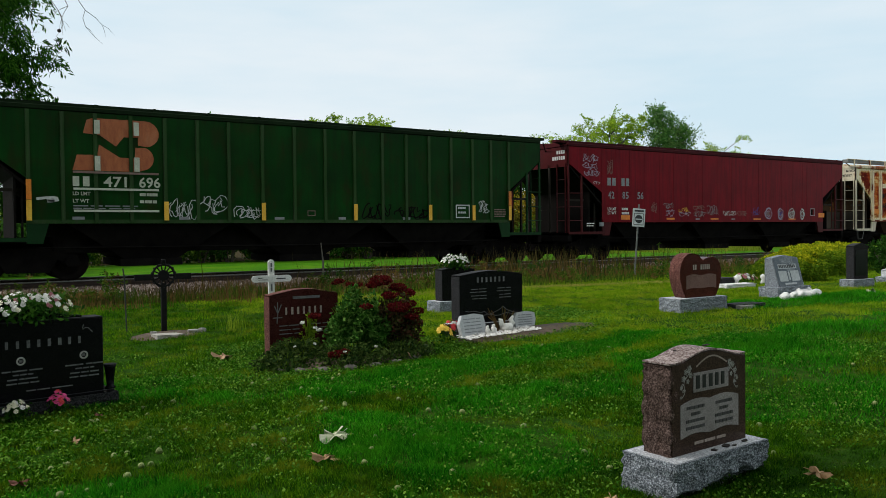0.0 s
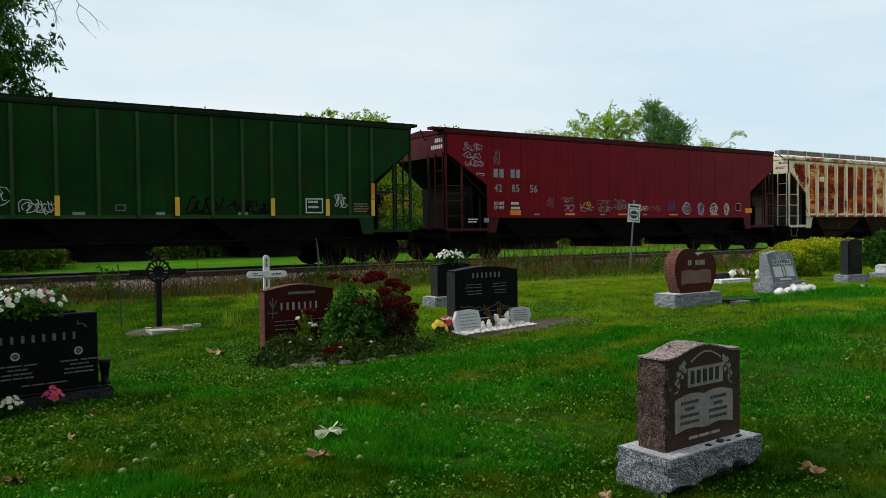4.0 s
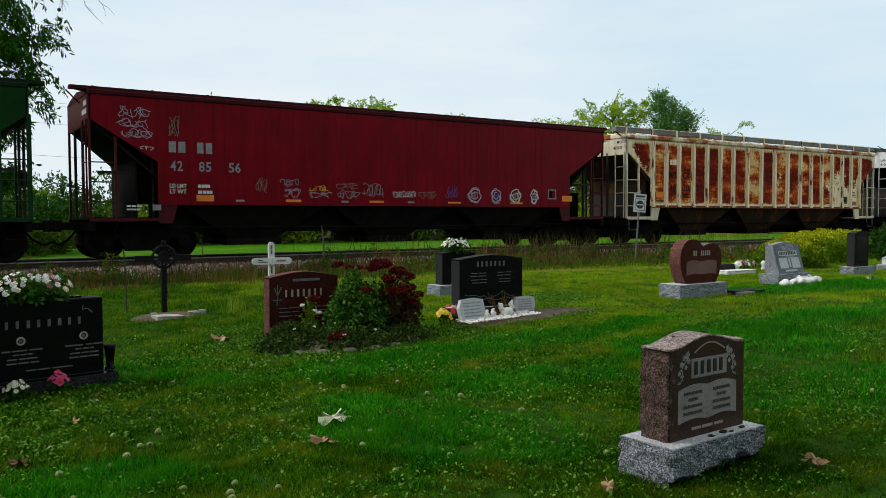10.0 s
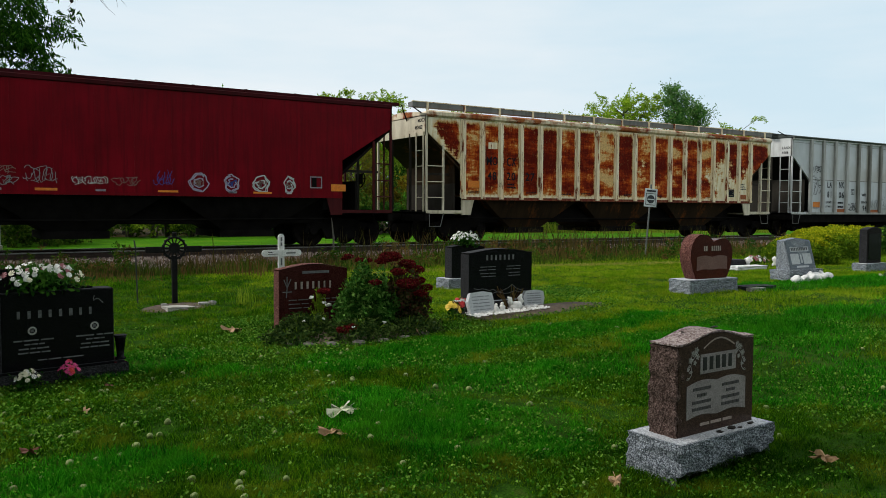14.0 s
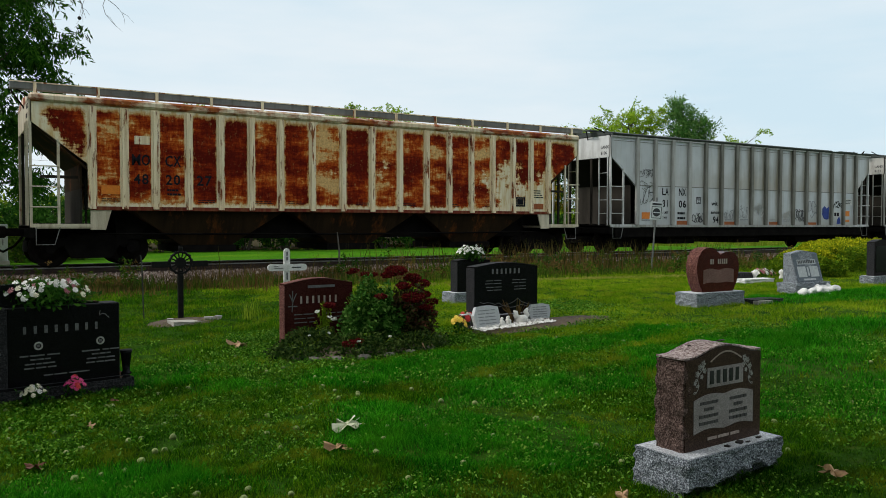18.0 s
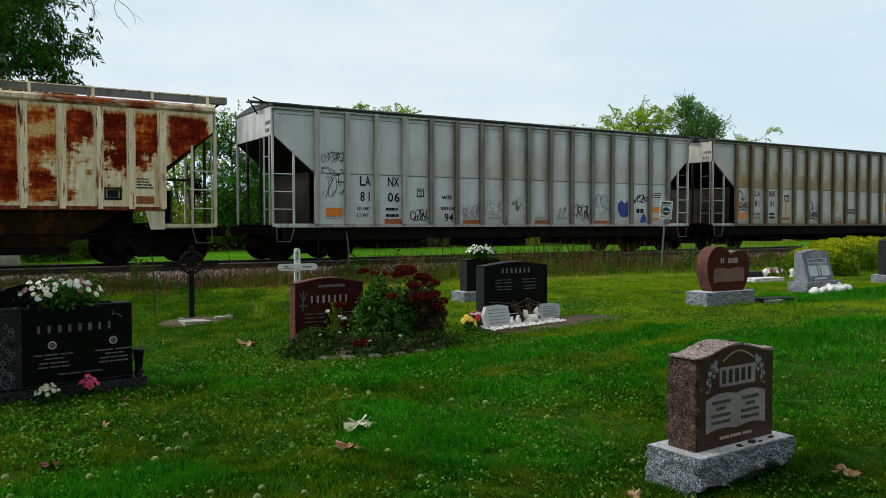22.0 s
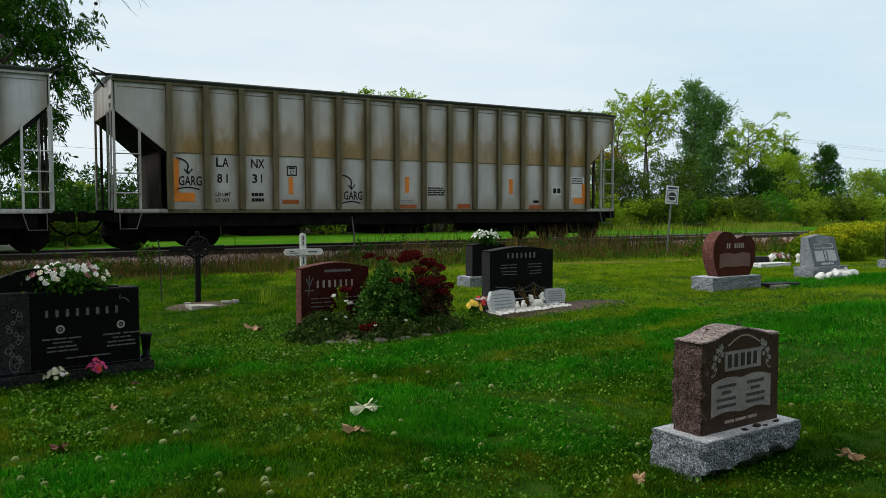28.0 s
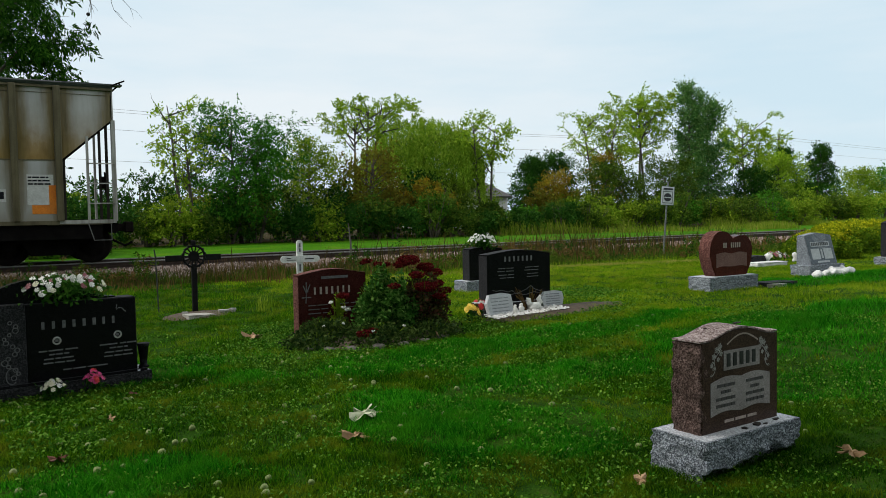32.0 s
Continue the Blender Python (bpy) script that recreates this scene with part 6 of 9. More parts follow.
M_CARVETAN = surface("tan_carving", (0.34, 0.27, 0.235), (0.44, 0.36, 0.32), 30.0, 0.8)


def name_bars(x0, x1, z0, z1, count, rng, gap=0.25):
    """A row of upright bars in place of letters."""
    w = (x1 - x0) / count
    out = []
    for i in range(count):
        a = x0 + i * w
        out.append((a, a + w * (1 - gap) * rng.uniform(0.75, 1.0), z0, z1))
    return out


def line_bars(x0, x1, z, h, rng, words=3):
    out, x = [], x0
    total = x1 - x0
    ws = [rng.uniform(0.5, 1.5) for _ in range(words)]
    for w in ws:
        d = total * w / sum(ws)
        out.append((x, x + d * 0.86, z, z + h))
        x += d
    return out


def flower_bunch(name, x, y, z, R, H, mats, rng, label, blooms=26, petal=0.022, leaves=160, leaf=0.05, sink=0.0):
    """Flowers: stems, leaves, and blooms of five petals each."""
    ob = thing(name, pose(x, y, z), label, "flowers")
    for i in range(9):
        a = rng.uniform(0, 6.28)
        r = rng.uniform(0.2, 0.8) * R
        part("stem", tube(bmesh.new(), [(0, 0, -sink), (r * 0.4 * math.cos(a), r * 0.4 * math.sin(a), H * 0.5), (r * math.cos(a), r * math.sin(a), H * rng.uniform(0.7, 0.95))], 0.003, 4), L_MID, ob)
    g = np.random.default_rng(rng.randint(0, 9999))
    c = g.normal(0, 0.42, (leaves, 3)) * np.array([R, R, H * 0.55]) + np.array([0, 0, H * 0.42])
    c[:, 2] = np.clip(c[:, 2], 0.0, H)
    V, F = leaf_cloud(c, leaf * g.uniform(0.6, 1.3, leaves), g, 0.0, 0.5)
    part("foliage", mesh_arrays("foliage", V, F, L_DARK), None, ob)
    for k, (mt, share, lab) in enumerate(mats):
        bm = bmesh.new()
        hub = bm.verts.new((0, 0, 0.25))
        for j in range(6):
            t0, t1 = j * math.pi / 3, j * math.pi / 3 + 0.85
            bm.faces.new((hub, bm.verts.new((math.cos(t0), math.sin(t0), 0.35)), bm.verts.new((math.cos(t1), math.sin(t1), 0.1))))
        bloom = mesh_from("bloom", bm, mt)
        for i in range(max(1, int(blooms * share))):
            a, q = rng.uniform(0, 6.28), math.sqrt(rng.random())
            p = Vector((q * R * math.cos(a), q * R * math.sin(a), H * (0.45 + 0.55 * math.sqrt(max(0, 1 - q * q))) * rng.uniform(0.8, 1.05)))
            n = Vector((p.x / R * 0.9, p.y / R * 0.9 - 0.35, 0.7)).normalized()
            turn = n.to_track_quat("Z", "Y").to_matrix().to_4x4()
            part("bloom", bloom, None, ob, lab, m=Matrix.Translation(p) @ turn @ Matrix.Scale(petal * rng.uniform(0.75, 1.25), 4))
    return ob


P_WHITE = surface("white_petals", (0.62, 0.62, 0.56), (0.80, 0.80, 0.76), 20.0, 0.6)
P_CREAM = surface("cream_petals", (0.60, 0.58, 0.38), (0.74, 0.72, 0.55), 20.0, 0.6)
P_PINK = surface("dusky_pink_petals", (0.22, 0.05, 0.07), (0.34, 0.10, 0.12), 20.0, 0.6)
P_MAGENTA = surface("magenta_petals", (0.55, 0.02, 0.15), (0.72, 0.06, 0.26), 20.0, 0.6)
P_RED = surface("red_petals", (0.50, 0.01, 0.012), (0.65, 0.03, 0.03), 20.0, 0.6)
P_YELLOW = surface("yellow_petals", (0.75, 0.48, 0.02), (0.85, 0.62, 0.06), 20.0, 0.6)
rr = random.Random(4)

# mauve headstone on a grey base, in front
mauve = thing("mauve_headstone", pose(3.475, 2.95, 0.048, 0, 0, 3.0), "polished mauve granite headstone with carved book on a rough grey base", "headstone", "headstones")
base_bm = rock_block(0, 0.905, 0, 0.393, -0.11, 0.186, 0.026, 0.015, 2.0)
for v in base_bm.verts:                 # the front is broken away along its foot
    if v.co.y < 0.02:
        cut = 0.010 + 0.055 * noise.noise(Vector((v.co.x * 7, 3.0, 0.0))) + 0.05 * v.co.x
        v.co.y += 0.09 * min(1.0, max(0.0, (cut - v.co.z) / 0.03))
base_m = part("base", base_bm, G_GREY, mauve, "rock-pitched grey granite base")
part("base_top", boxes((0.012, 0.893, 0.012, 0.381, 0.181, 0.189)), G_GREYTOP, base_m, "sawn top, paler as if lit from above")
SW, SX, SY, SD = 0.72, 0.10, 0.105, 0.195
outline = [(SX, 0.188), (SX + SW, 0.188), (SX + SW, 0.72)]
for k in range(13):
    u = 1 - k / 12
    bump_ = 0.056 * math.sin(math.pi * min(max((u - 0.10) / 0.80, 0), 1)) ** 1.4
    outline.append((SX + SW * u, 0.715 + bump_))
stone = part("stone", prism(bmesh.new(), outline[:2] + outline[3:], SY, SY + SD), G_MAUVE, mauve)
bm = bmesh.new()
prism(bm, outline[:2] + outline[3:], SY + 0.004, SY + SD + 0.02)
bmesh.ops.scale(bm, vec=(1.0, 1.0, 1.0), verts=bm.verts[:])
side = rock_block(SX - 0.014, SX + 0.03, SY + 0.004, SY + SD + 0.01, 0.1892, 0.708, 0.016, 0.018, 6.0, False)
bm.free()
part("pitched_side", side, G_MAUVEROCK, stone, "rough pitched edge")
bm = bmesh.new()
tops = []
for k in range(21):
    u = k / 20
    zt_ = 0.715 + 0.056 * math.sin(math.pi * min(max((u - 0.10) / 0.80, 0), 1)) ** 1.4
    tops.append([bm.verts.new((SX - 0.012 + (SW + 0.02) * u, SY + 0.006 + (SD + 0.004) * w, zt_ + 0.004 + 0.006 * noise.noise(Vector((u * 20, w * 6, 3))))) for w in (0, 0.25, 0.5, 0.75, 1)])
for a, b_ in zip(tops, tops[1:]):
    for k in range(4):
        bm.faces.new((a[k], b_[k], b_[k + 1], a[k + 1]))
low = bmesh.ops.extrude_face_region(bm, geom=bm.faces[:])
for v in low["geom"]:
    if isinstance(v, bmesh.types.BMVert):
        v.co.z += 0.010
bmesh.ops.recalc_face_normals(bm, faces=bm.faces)
part("pitched_top", bm, G_MAUVELIT, stone, "rough top edge, lightened as if lit from above")
fy = SY - 0.0005
part("name_panel", boxes((SX + 0.19, SX + 0.535, fy - 0.004, fy, 0.540, 0.655)), G_PANEL, stone, "pale frosted name panel")
bars("name_bars", name_bars(SX + 0.215, SX + 0.520, 0.560, 0.638, 5, rr, 0.34), fy - 0.0045, M_CARVEBLACK, stone)
bm = bmesh.new()
for s in (-1, 1):
    pts = [(SX + 0.355, 0.285), (SX + 0.355, 0.490)] + [(SX + 0.355 + s * 0.285 * k / 6, 0.490 + 0.020 * math.sin(math.pi * k / 6) - 0.012 * k / 6) for k in range(1, 7)] + [(SX + 0.355 + s * 0.285 * k / 6, 0.285 + 0.020 * math.sin(math.pi * k / 6) - 0.004) for k in range(6, 0, -1)]
    prism(bm, pts if s < 0 else pts[::-1], fy - 0.003, fy)
part("book_carving", bm, G_PANEL, stone, "pale carved open book")
rects = []
for s, x0 in ((0, SX + 0.115), (1, SX + 0.395)):
    for i, (wd, zz) in enumerate(((0.17, 0.446), (0.09, 0.408), (0.18, 0.368), (0.18, 0.328))):
        rects += line_bars(x0 + (0.19 - wd) / 2, x0 + (0.19 + wd) / 2, zz, 0.018, rr, 5 if i != 1 else 3)
bars("text_block", rects, fy - 0.0035, M_CARVEGREY, stone)
bars("text_block", line_bars(SX + 0.20, SX + 0.52, 0.232, 0.016, rr, 3), fy, M_CARVETAN, stone)
part("arch_carving", strokes([[(SX + 0.22 + 0.30 * k / 12, 0.690 + 0.052 * math.sin(math.pi * k / 12)) for k in range(13)]], 0.010, fy - 0.002), M_CARVETAN, stone)
for s, xx in ((1, SX + 0.12), (-1, SX + 0.585)):
    pth = []
    stem_ = [(xx + s * (0.040 - 0.075 * k / 10 + 0.016 * math.sin(k * 0.9)), 0.705 - 0.018 * k) for k in range(11)]
    pth.append(stem_)
    for k, (fx, fz, r_) in enumerate(((0.035, 0.685, 0.021), (0.004, 0.668, 0.019), (0.046, 0.645, 0.017), (-0.020, 0.630, 0.020), (0.020, 0.612, 0.014), (-0.040, 0.580, 0.013), (-0.012, 0.562, 0.010))):
        cx_, cz_ = xx + s * fx, fz
        pth.append([(cx_ + r_ * (0.72 + 0.28 * math.cos(a * 5 * math.pi / 10)) * math.cos(a * math.pi / 10), cz_ + r_ * (0.72 + 0.28 * math.cos(a * 5 * math.pi / 10)) * math.sin(a * math.pi / 10)) for a in range(21)])
        pth.append([(cx_ + 0.3 * r_ * math.cos(a), cz_ + 0.3 * r_ * math.sin(a)) for a in range(7)])
    for k in range(2, 11, 2):
        x_, z_ = stem_[k]
        pth.append([(x_, z_), (x_ - s * 0.016, z_ + 0.006), (x_ - s * 0.026, z_ - 0.004), (x_ - s * 0.012, z_ - 0.006), (x_, z_)])
    part("flower_carving", strokes(pth, 0.0052, fy - 0.002), M_CARVE, stone)

# black double monument with a vase and flowers
black = thing("black_double_headstone", pose(1.47, 7.72, gz(1, 7.8), 0, 0, 8.0), "polished black granite double headstone with carved roses on a dark base", "headstone", "headstones")
part("base", rock_block(-2.0, 0.0, 0, 0.42, -0.05, 0.115, 0.05, 0.010, 3.0), G_BLACKROCK, black, "dark rock-pitched base")
part("base_top", boxes((-1.99, -0.01, 0.01, 0.41, 0.112, 0.120)), G_BLACK, black)
part("base_edge", boxes((-1.99, -0.01, 0.100, 0.118, 0.1205, 0.124)), G_BLACKEDGE, black)
st = part("stone", boxes((-1.02, -0.092, 0.13, 0.33, 0.118, 0.80, 0.004)), G_BLACK, black)
part("stone_edge", boxes((-1.02, -0.095, 0.135, 0.328, 0.797, 0.806)), G_BLACKEDGE, st)
part("stone_edge", boxes((-0.095, -0.086, 0.135, 0.328, 0.118, 0.80)), G_BLACKEDGE, st)
pil = part("pillar", boxes((-1.27, -1.025, 0.11, 0.34, 0.118, 0.815, 0.006)), G_BLACKROCK, black, "dark grey carved pillar")
pth = []
for k in range(15):
    cz_ = 0.66 - 0.034 * k
    cx_ = -1.15 + 0.05 * math.sin(k * 1.1)
    r_ = rr.uniform(0.014, 0.026)
    pth.append([(cx_ + r_ * math.cos(a * 0.85), cz_ + r_ * math.sin(a * 0.85)) for a in range(9)])
pth.append([(-1.15 + 0.045 * math.cos(a * 0.5), 0.20 + 0.07 * math.sin(a * 0.5)) for a in range(12)])
part("rose_carving", strokes(pth, 0.008, 0.106), M_CARVEDIM, pil, "pale carved rose spray")
part("left_wing", boxes((-1.99, -1.275, 0.13, 0.33, 0.118, 0.80, 0.004)), G_BLACK, black)
bm = bmesh.new()
pts = [(-1.65, 0.80)] + [(-1.65 + 1.4 * k / 18, 0.82 + 0.19 * (math.sin(math.pi * (k / 18)) ** 2.2)) for k in range(19)] + [(-0.25, 0.80)]
prism(bm, pts, 0.20, 0.30)
part("crest", bm, G_BLACK, black, "curved black crest on the top")
fy = 0.1295
bars("name_bars", name_bars(-0.90, -0.22, 0.575, 0.640, 8, rr, 0.66), fy, M_CARVEDIM, st)
rects = []
for x0 in (-0.95, -0.44):
    for i, (wd, zz) in enumerate(((0.34, 0.375), (0.17, 0.340), (0.26, 0.302), (0.27, 0.266))):
        rects += line_bars(x0 + (0.38 - wd) / 2, x0 + (0.38 + wd) / 2, zz, 0.012, rr, 3)
rects += line_bars(-0.74, -0.33, 0.195, 0.010, rr, 3)
bars("text_block", rects, fy, M_CARVEDIM, st)
for cx_ in (-0.78, -0.26):
    bm = bmesh.new()
    tube(bm, [(cx_ + 0.030 * math.cos(a * math.pi / 8), fy - 0.003, 0.465 + 0.030 * math.sin(a * math.pi / 8)) for a in range(17)], 0.008, 5, False)
    part("medallion", bm, M_CARVE, st, "small pale ring medallion")
    part("medallion_centre", boxes((cx_ - 0.014, cx_ + 0.014, fy - 0.003, fy, 0.453, 0.477)), M_CARVEDIM, st)
part("flower_carving", strokes([[(-0.28 + 0.02 * math.cos(a) + 0.012 * a, 0.735 - 0.008 * a + 0.016 * math.sin(a * 1.7)) for a in range(9)]], 0.007, fy - 0.002), M_CARVEDIM, st)
vase = thing("stone_vase", pose(1.432, 7.90, gz(1, 7.8) + 0.117, 0, 0, 0), "small black stone vase on the base of a headstone", "vase")
part("body", lathe(bmesh.new(), [(0.045, 0), (0.05, 0.012), (0.032, 0.03), (0.038, 0.10), (0.05, 0.20), (0.058, 0.225), (0.046, 0.225), (0.03, 0.05)], 14), G_BLACK, vase, smooth=True)
part("rim", lathe(bmesh.new(), [(0.050, 0.221), (0.060, 0.224), (0.060, 0.231), (0.050, 0.233)], 14), G_BLACKEDGE, vase, smooth=True)
flower_bunch("grave_flowers", 0.76, 7.90, 0.80, 0.36, 0.24, ((P_WHITE, 0.62, "white blooms"), (P_PINK, 0.24, "dusky pink blooms"), (P_CREAM, 0.14, "cream blooms")), rr, "white and pink silk flowers laid on a black headstone", 96, 0.028, 1300, 0.055)
flower_bunch("grave_flowers", 0.62, 7.50, gz(0.6, 7.5), 0.10, 0.16, ((P_CREAM, 0.7, "cream blooms"), (P_WHITE, 0.3, "white blooms")), rr, "cream silk flowers on the grass before a headstone", 34, 0.019, 200, 0.045)
flower_bunch("grave_flowers", 0.94, 7.52, gz(0.9, 7.5), 0.085, 0.20, ((P_MAGENTA, 0.85, "magenta blooms"), (P_RED, 0.15, "red blooms")), rr, "bright magenta silk flowers on the grass before a headstone", 40, 0.02, 120, 0.045)

# wheel-shaped memorial on a post
M_IRONBLACK = surface("black_painted_iron", (0.006, 0.006, 0.006), (0.014, 0.014, 0.014), 12.0, 0.6, spec=0.1)
wheel = thing("ringed_cross", pose(3.08, 12.6, gz(3.1, 12.6)), "black iron grave cross with a spoked ring over bare earth", "memorial", "headstones")
part("post", boxes((-0.04, 0.04, -0.03, 0.03, -0.1, 0.78, 0.006)), M_IRONBLACK, wheel)
part("finial", boxes((-0.035, 0.035, -0.035, 0.0, 1.075, 1.15, 0.012)), M_IRONBLACK, wheel)
for xa, xb in ((-0.43, -0.15), (0.15, 0.42)):
    part("arm", boxes((xa, xb, -0.028, 0.012, 0.832, 0.925, 0.006)), M_IRONBLACK, wheel)
bm = bmesh.new()
tube(bm, [(0.165 * math.cos(k * math.pi / 12), -0.02, 0.90 + 0.165 * math.sin(k * math.pi / 12)) for k in range(25)], 0.018, 6, False)
part("rim", bm, M_IRONBLACK, wheel)
part("hub", lathe(bmesh.new(), [(0.085, -0.03), (0.085, 0.01)], 14, (0, 0.90), "y"), M_IRONBLACK, wheel)
for k in range(14):
    a = k * 2 * math.pi / 14
    part("spoke", tube(bmesh.new(), [(0.06 * math.cos(a), -0.02, 0.90 + 0.06 * math.sin(a)), (0.175 * math.cos(a), -0.02, 0.90 + 0.175 * math.sin(a))], 0.011, 5), M_IRONBLACK, wheel)
for k in range(14):
    a = (k + 0.5) * 2 * math.pi / 14
    part("petal", lathe(bmesh.new(), [(0.004, -0.035), (0.018, -0.03), (0.018, -0.02)], 6, (0.178 * math.cos(a), 0.90 + 0.178 * math.sin(a)), "y"), G_BLACKEDGE, wheel)
M_EARTH = surface("bare_earth", (0.050, 0.034, 0.022), (0.11, 0.078, 0.050), 9.0, 0.95, bump=0.9, dist=0.02, fine=45.0)
M_DARKSTONE = surface("dull_field_stone", (0.075, 0.068, 0.058), (0.16, 0.145, 0.125), 9.0, 0.9, bump=0.5, dist=0.006)
M_LIMESTONE = surface("weathered_limestone", (0.30, 0.285, 0.25), (0.44, 0.42, 0.38), 9.0, 0.9, bump=0.5, dist=0.006)


def earth_patch(name, x, y, rx, ry, label, seed, h=0.03, material=None):
    bm = bmesh.new()
    rng = random.Random(seed)
    rings = []
    for f in (0.0, 0.35, 0.7, 1.0):
        ring = []
        for k in range(22):
            a = k * 2 * math.pi / 22
            w = f * (1 + 0.16 * noise.noise(Vector((math.cos(a) * 2, math.sin(a) * 2, seed))))
            px, py = x + rx * w * math.cos(a), y + ry * w * math.sin(a)
            ring.append(bm.verts.new((px - x, py - y, gz(px, py) - gz(x, y) + (h * (1 - f * f) + 0.012 * noise.noise(Vector((px * 6, py * 6, 2))) if f < 1 else -0.02))))
        rings.append(ring)
    for a, b_ in zip(rings, rings[1:]):
        for k in range(22):
            bm.faces.new((a[k], a[(k + 1) % 22], b_[(k + 1) % 22], b_[k]))
    bmesh.ops.remove_doubles(bm, verts=bm.verts[:], dist=0.002)
    bmesh.ops.recalc_face_normals(bm, faces=bm.faces)
    return solo(name, bm, material or M_EARTH, pose(x, y, gz(x, y) + 0.02), label, "soil", kind="stuff", smooth=True)


earth_patch("earth_patch", 3.05, 12.3, 0.55, 0.45, "bare brown earth round a memorial post", 3.0)
bm = rock_block(-0.24, 0.24, -0.11, 0.11, -0.04, 0.035, 0.05, 0.012, 8.0, False)
solo("flat_stone", bm, M_LIMESTONE, pose(3.02, 12.05, gz(3, 12.05) + 0.02, 2, 3, 12), "flat weathered pale stone marker on bare earth", "stone")
M_ROD = surface("dark_green_steel", (0.012, 0.018, 0.012), (0.03, 0.036, 0.03), 8.0, 0.6)
bm = tube(bmesh.new(), [(0, 0, -0.05), (0.0, 0, 0.9), (-0.015, 0, 1.02)], 0.011, 6)
solo("garden_stake", bm, M_ROD, pose(2.63, 13.1, gz(2.6, 13.1), 0, -1.5, 0), "thin dark steel garden stake standing in the grass", "stake")

# white wooden cross
M_WHITEWOOD = surface("white_painted_wood", (0.80, 0.80, 0.78), (0.90, 0.90, 0.88), 10.0, 0.55, stain=(0.45, 0.43, 0.38), stain_amount=0.3)
cross = thing("white_cross", pose(3.95, 10.3, gz(3.94, 10.3) + 0.03, 0, 0, -6), "white painted wooden grave cross with rounded ends", "cross", "headstones")


def rounded_bar(x0, x1, z0, z1, y0, y1, ends):
    """A board with round ends along its length."""
    pts = []
    if ends == "x":
        r, zc = (z1 - z0) / 2, (z0 + z1) / 2
        pts = [(x1 - r + r * math.sin(k * math.pi / 8), zc - r * math.cos(k * math.pi / 8)) for k in range(9)]
        pts += [(x0 + r - r * math.sin(k * math.pi / 8), zc + r * math.cos(k * math.pi / 8)) for k in range(9)]
    else:
        r, xc = (x1 - x0) / 2, (x0 + x1) / 2
        pts = [(x0, z0), (x1, z0)] + [(xc + r * math.cos(k * math.pi / 8), z1 - r + r * math.sin(k * math.pi / 8)) for k in range(9)]
    bm = prism(bmesh.new(), pts, y0, y1)
    return bm


part("upright", rounded_bar(-0.042, 0.042, -0.1, 1.12, 0, 0.035, "z"), M_WHITEWOOD, cross)
part("arm", rounded_bar(-0.275, 0.275, 0.815, 0.905, -0.022, -0.001, "x"), M_WHITEWOOD, cross)
bars("text_block", [(-0.19, -0.13, 0.867, 0.877), (-0.19, -0.06, 0.843, 0.850), (0.06, 0.19, 0.853, 0.866)], -0.022, M_CARVEBLACK, cross)
bars("text_block", [(-0.011, 0.011, 1.02, 1.075), (-0.011, 0.011, 0.955, 1.005), (-0.011, 0.011, 0.69, 0.79)], 0.0, M_CARVEDIM, cross)


def headstone(name, x, y, w, h, d, peak, rz, mats, label, base=None, seed=1, base_label="rock-pitched granite base"):
    """An upright slab with a gently arched top on an optional base."""
    polished, edge, base_mat = mats
    ob = thing(name, pose(x, y, gz(x + w / 2, y), 0, 0, rz), label, "headstone", "headstones")
    zb = 0.0
    if base:
        bw, bd, bh = base
        part("base", rock_block(-(bw - w) / 2, w + (bw - w) / 2, -(bd - d) / 2, d + (bd - d) / 2, -0.05, bh, 0.05, 0.012, seed), base_mat, ob, base_label)
        part("base_top", boxes((-(bw - w) / 2 + 0.012, w + (bw - w) / 2 - 0.012, -(bd - d) / 2 + 0.012, d + (bd - d) / 2 - 0.012, bh - 0.004, bh + 0.004)), G_GREYTOP, ob)
        zb = bh + 0.004
    pts = [(0, zb - (0 if base else 0.08)), (w, zb - (0 if base else 0.08))] + [(w * (1 - k / 12), h - peak + peak * math.sin(math.pi * k / 12) ** 1.2) for k in range(13)]
    st = part("stone", prism(bmesh.new(), pts, 0, d), polished, ob)
    bm = bmesh.new()
    rows2 = [[bm.verts.new((w * k / 12, d * (0.02 + 0.96 * q), h - peak + peak * math.sin(math.pi * k / 12) ** 1.2 + 0.004)) for q in (0, 1)] for k in range(13)]
    for a, b_ in zip(rows2, rows2[1:]):
        bm.faces.new((a[0], b_[0], b_[1], a[1]))
    e = bmesh.ops.extrude_face_region(bm, geom=bm.faces[:])
    for v in e["geom"]:
        if isinstance(v, bmesh.types.BMVert):
            v.co.z += 0.006
    bmesh.ops.recalc_face_normals(bm, faces=bm.faces)
    part("top_edge", bm, edge, st, "sawn top edge")
    part("side_edge", boxes((-0.006, 0.002, 0.004, d - 0.004, zb + 0.01, h - peak - 0.01)), edge, st, "sawn side edge")
    return ob, st


# dark red headstone in its flower bed
red_stone, st = headstone("red_headstone", 3.50, 9.2, 0.91, 0.80, 0.18, 0.06, 0, (G_RED, G_REDROCK, G_RED), "polished dark red granite headstone behind a flower bed")
part("trim_panel", boxes((0.30, 0.66, -0.004, 0.0005, 0.690, 0.722)), M_CARVEDIM, st)
bars("name_bars", name_bars(0.20, 0.74, 0.500, 0.590, 7, rr, 0.62), -0.0005, M_CARVETAN, st)
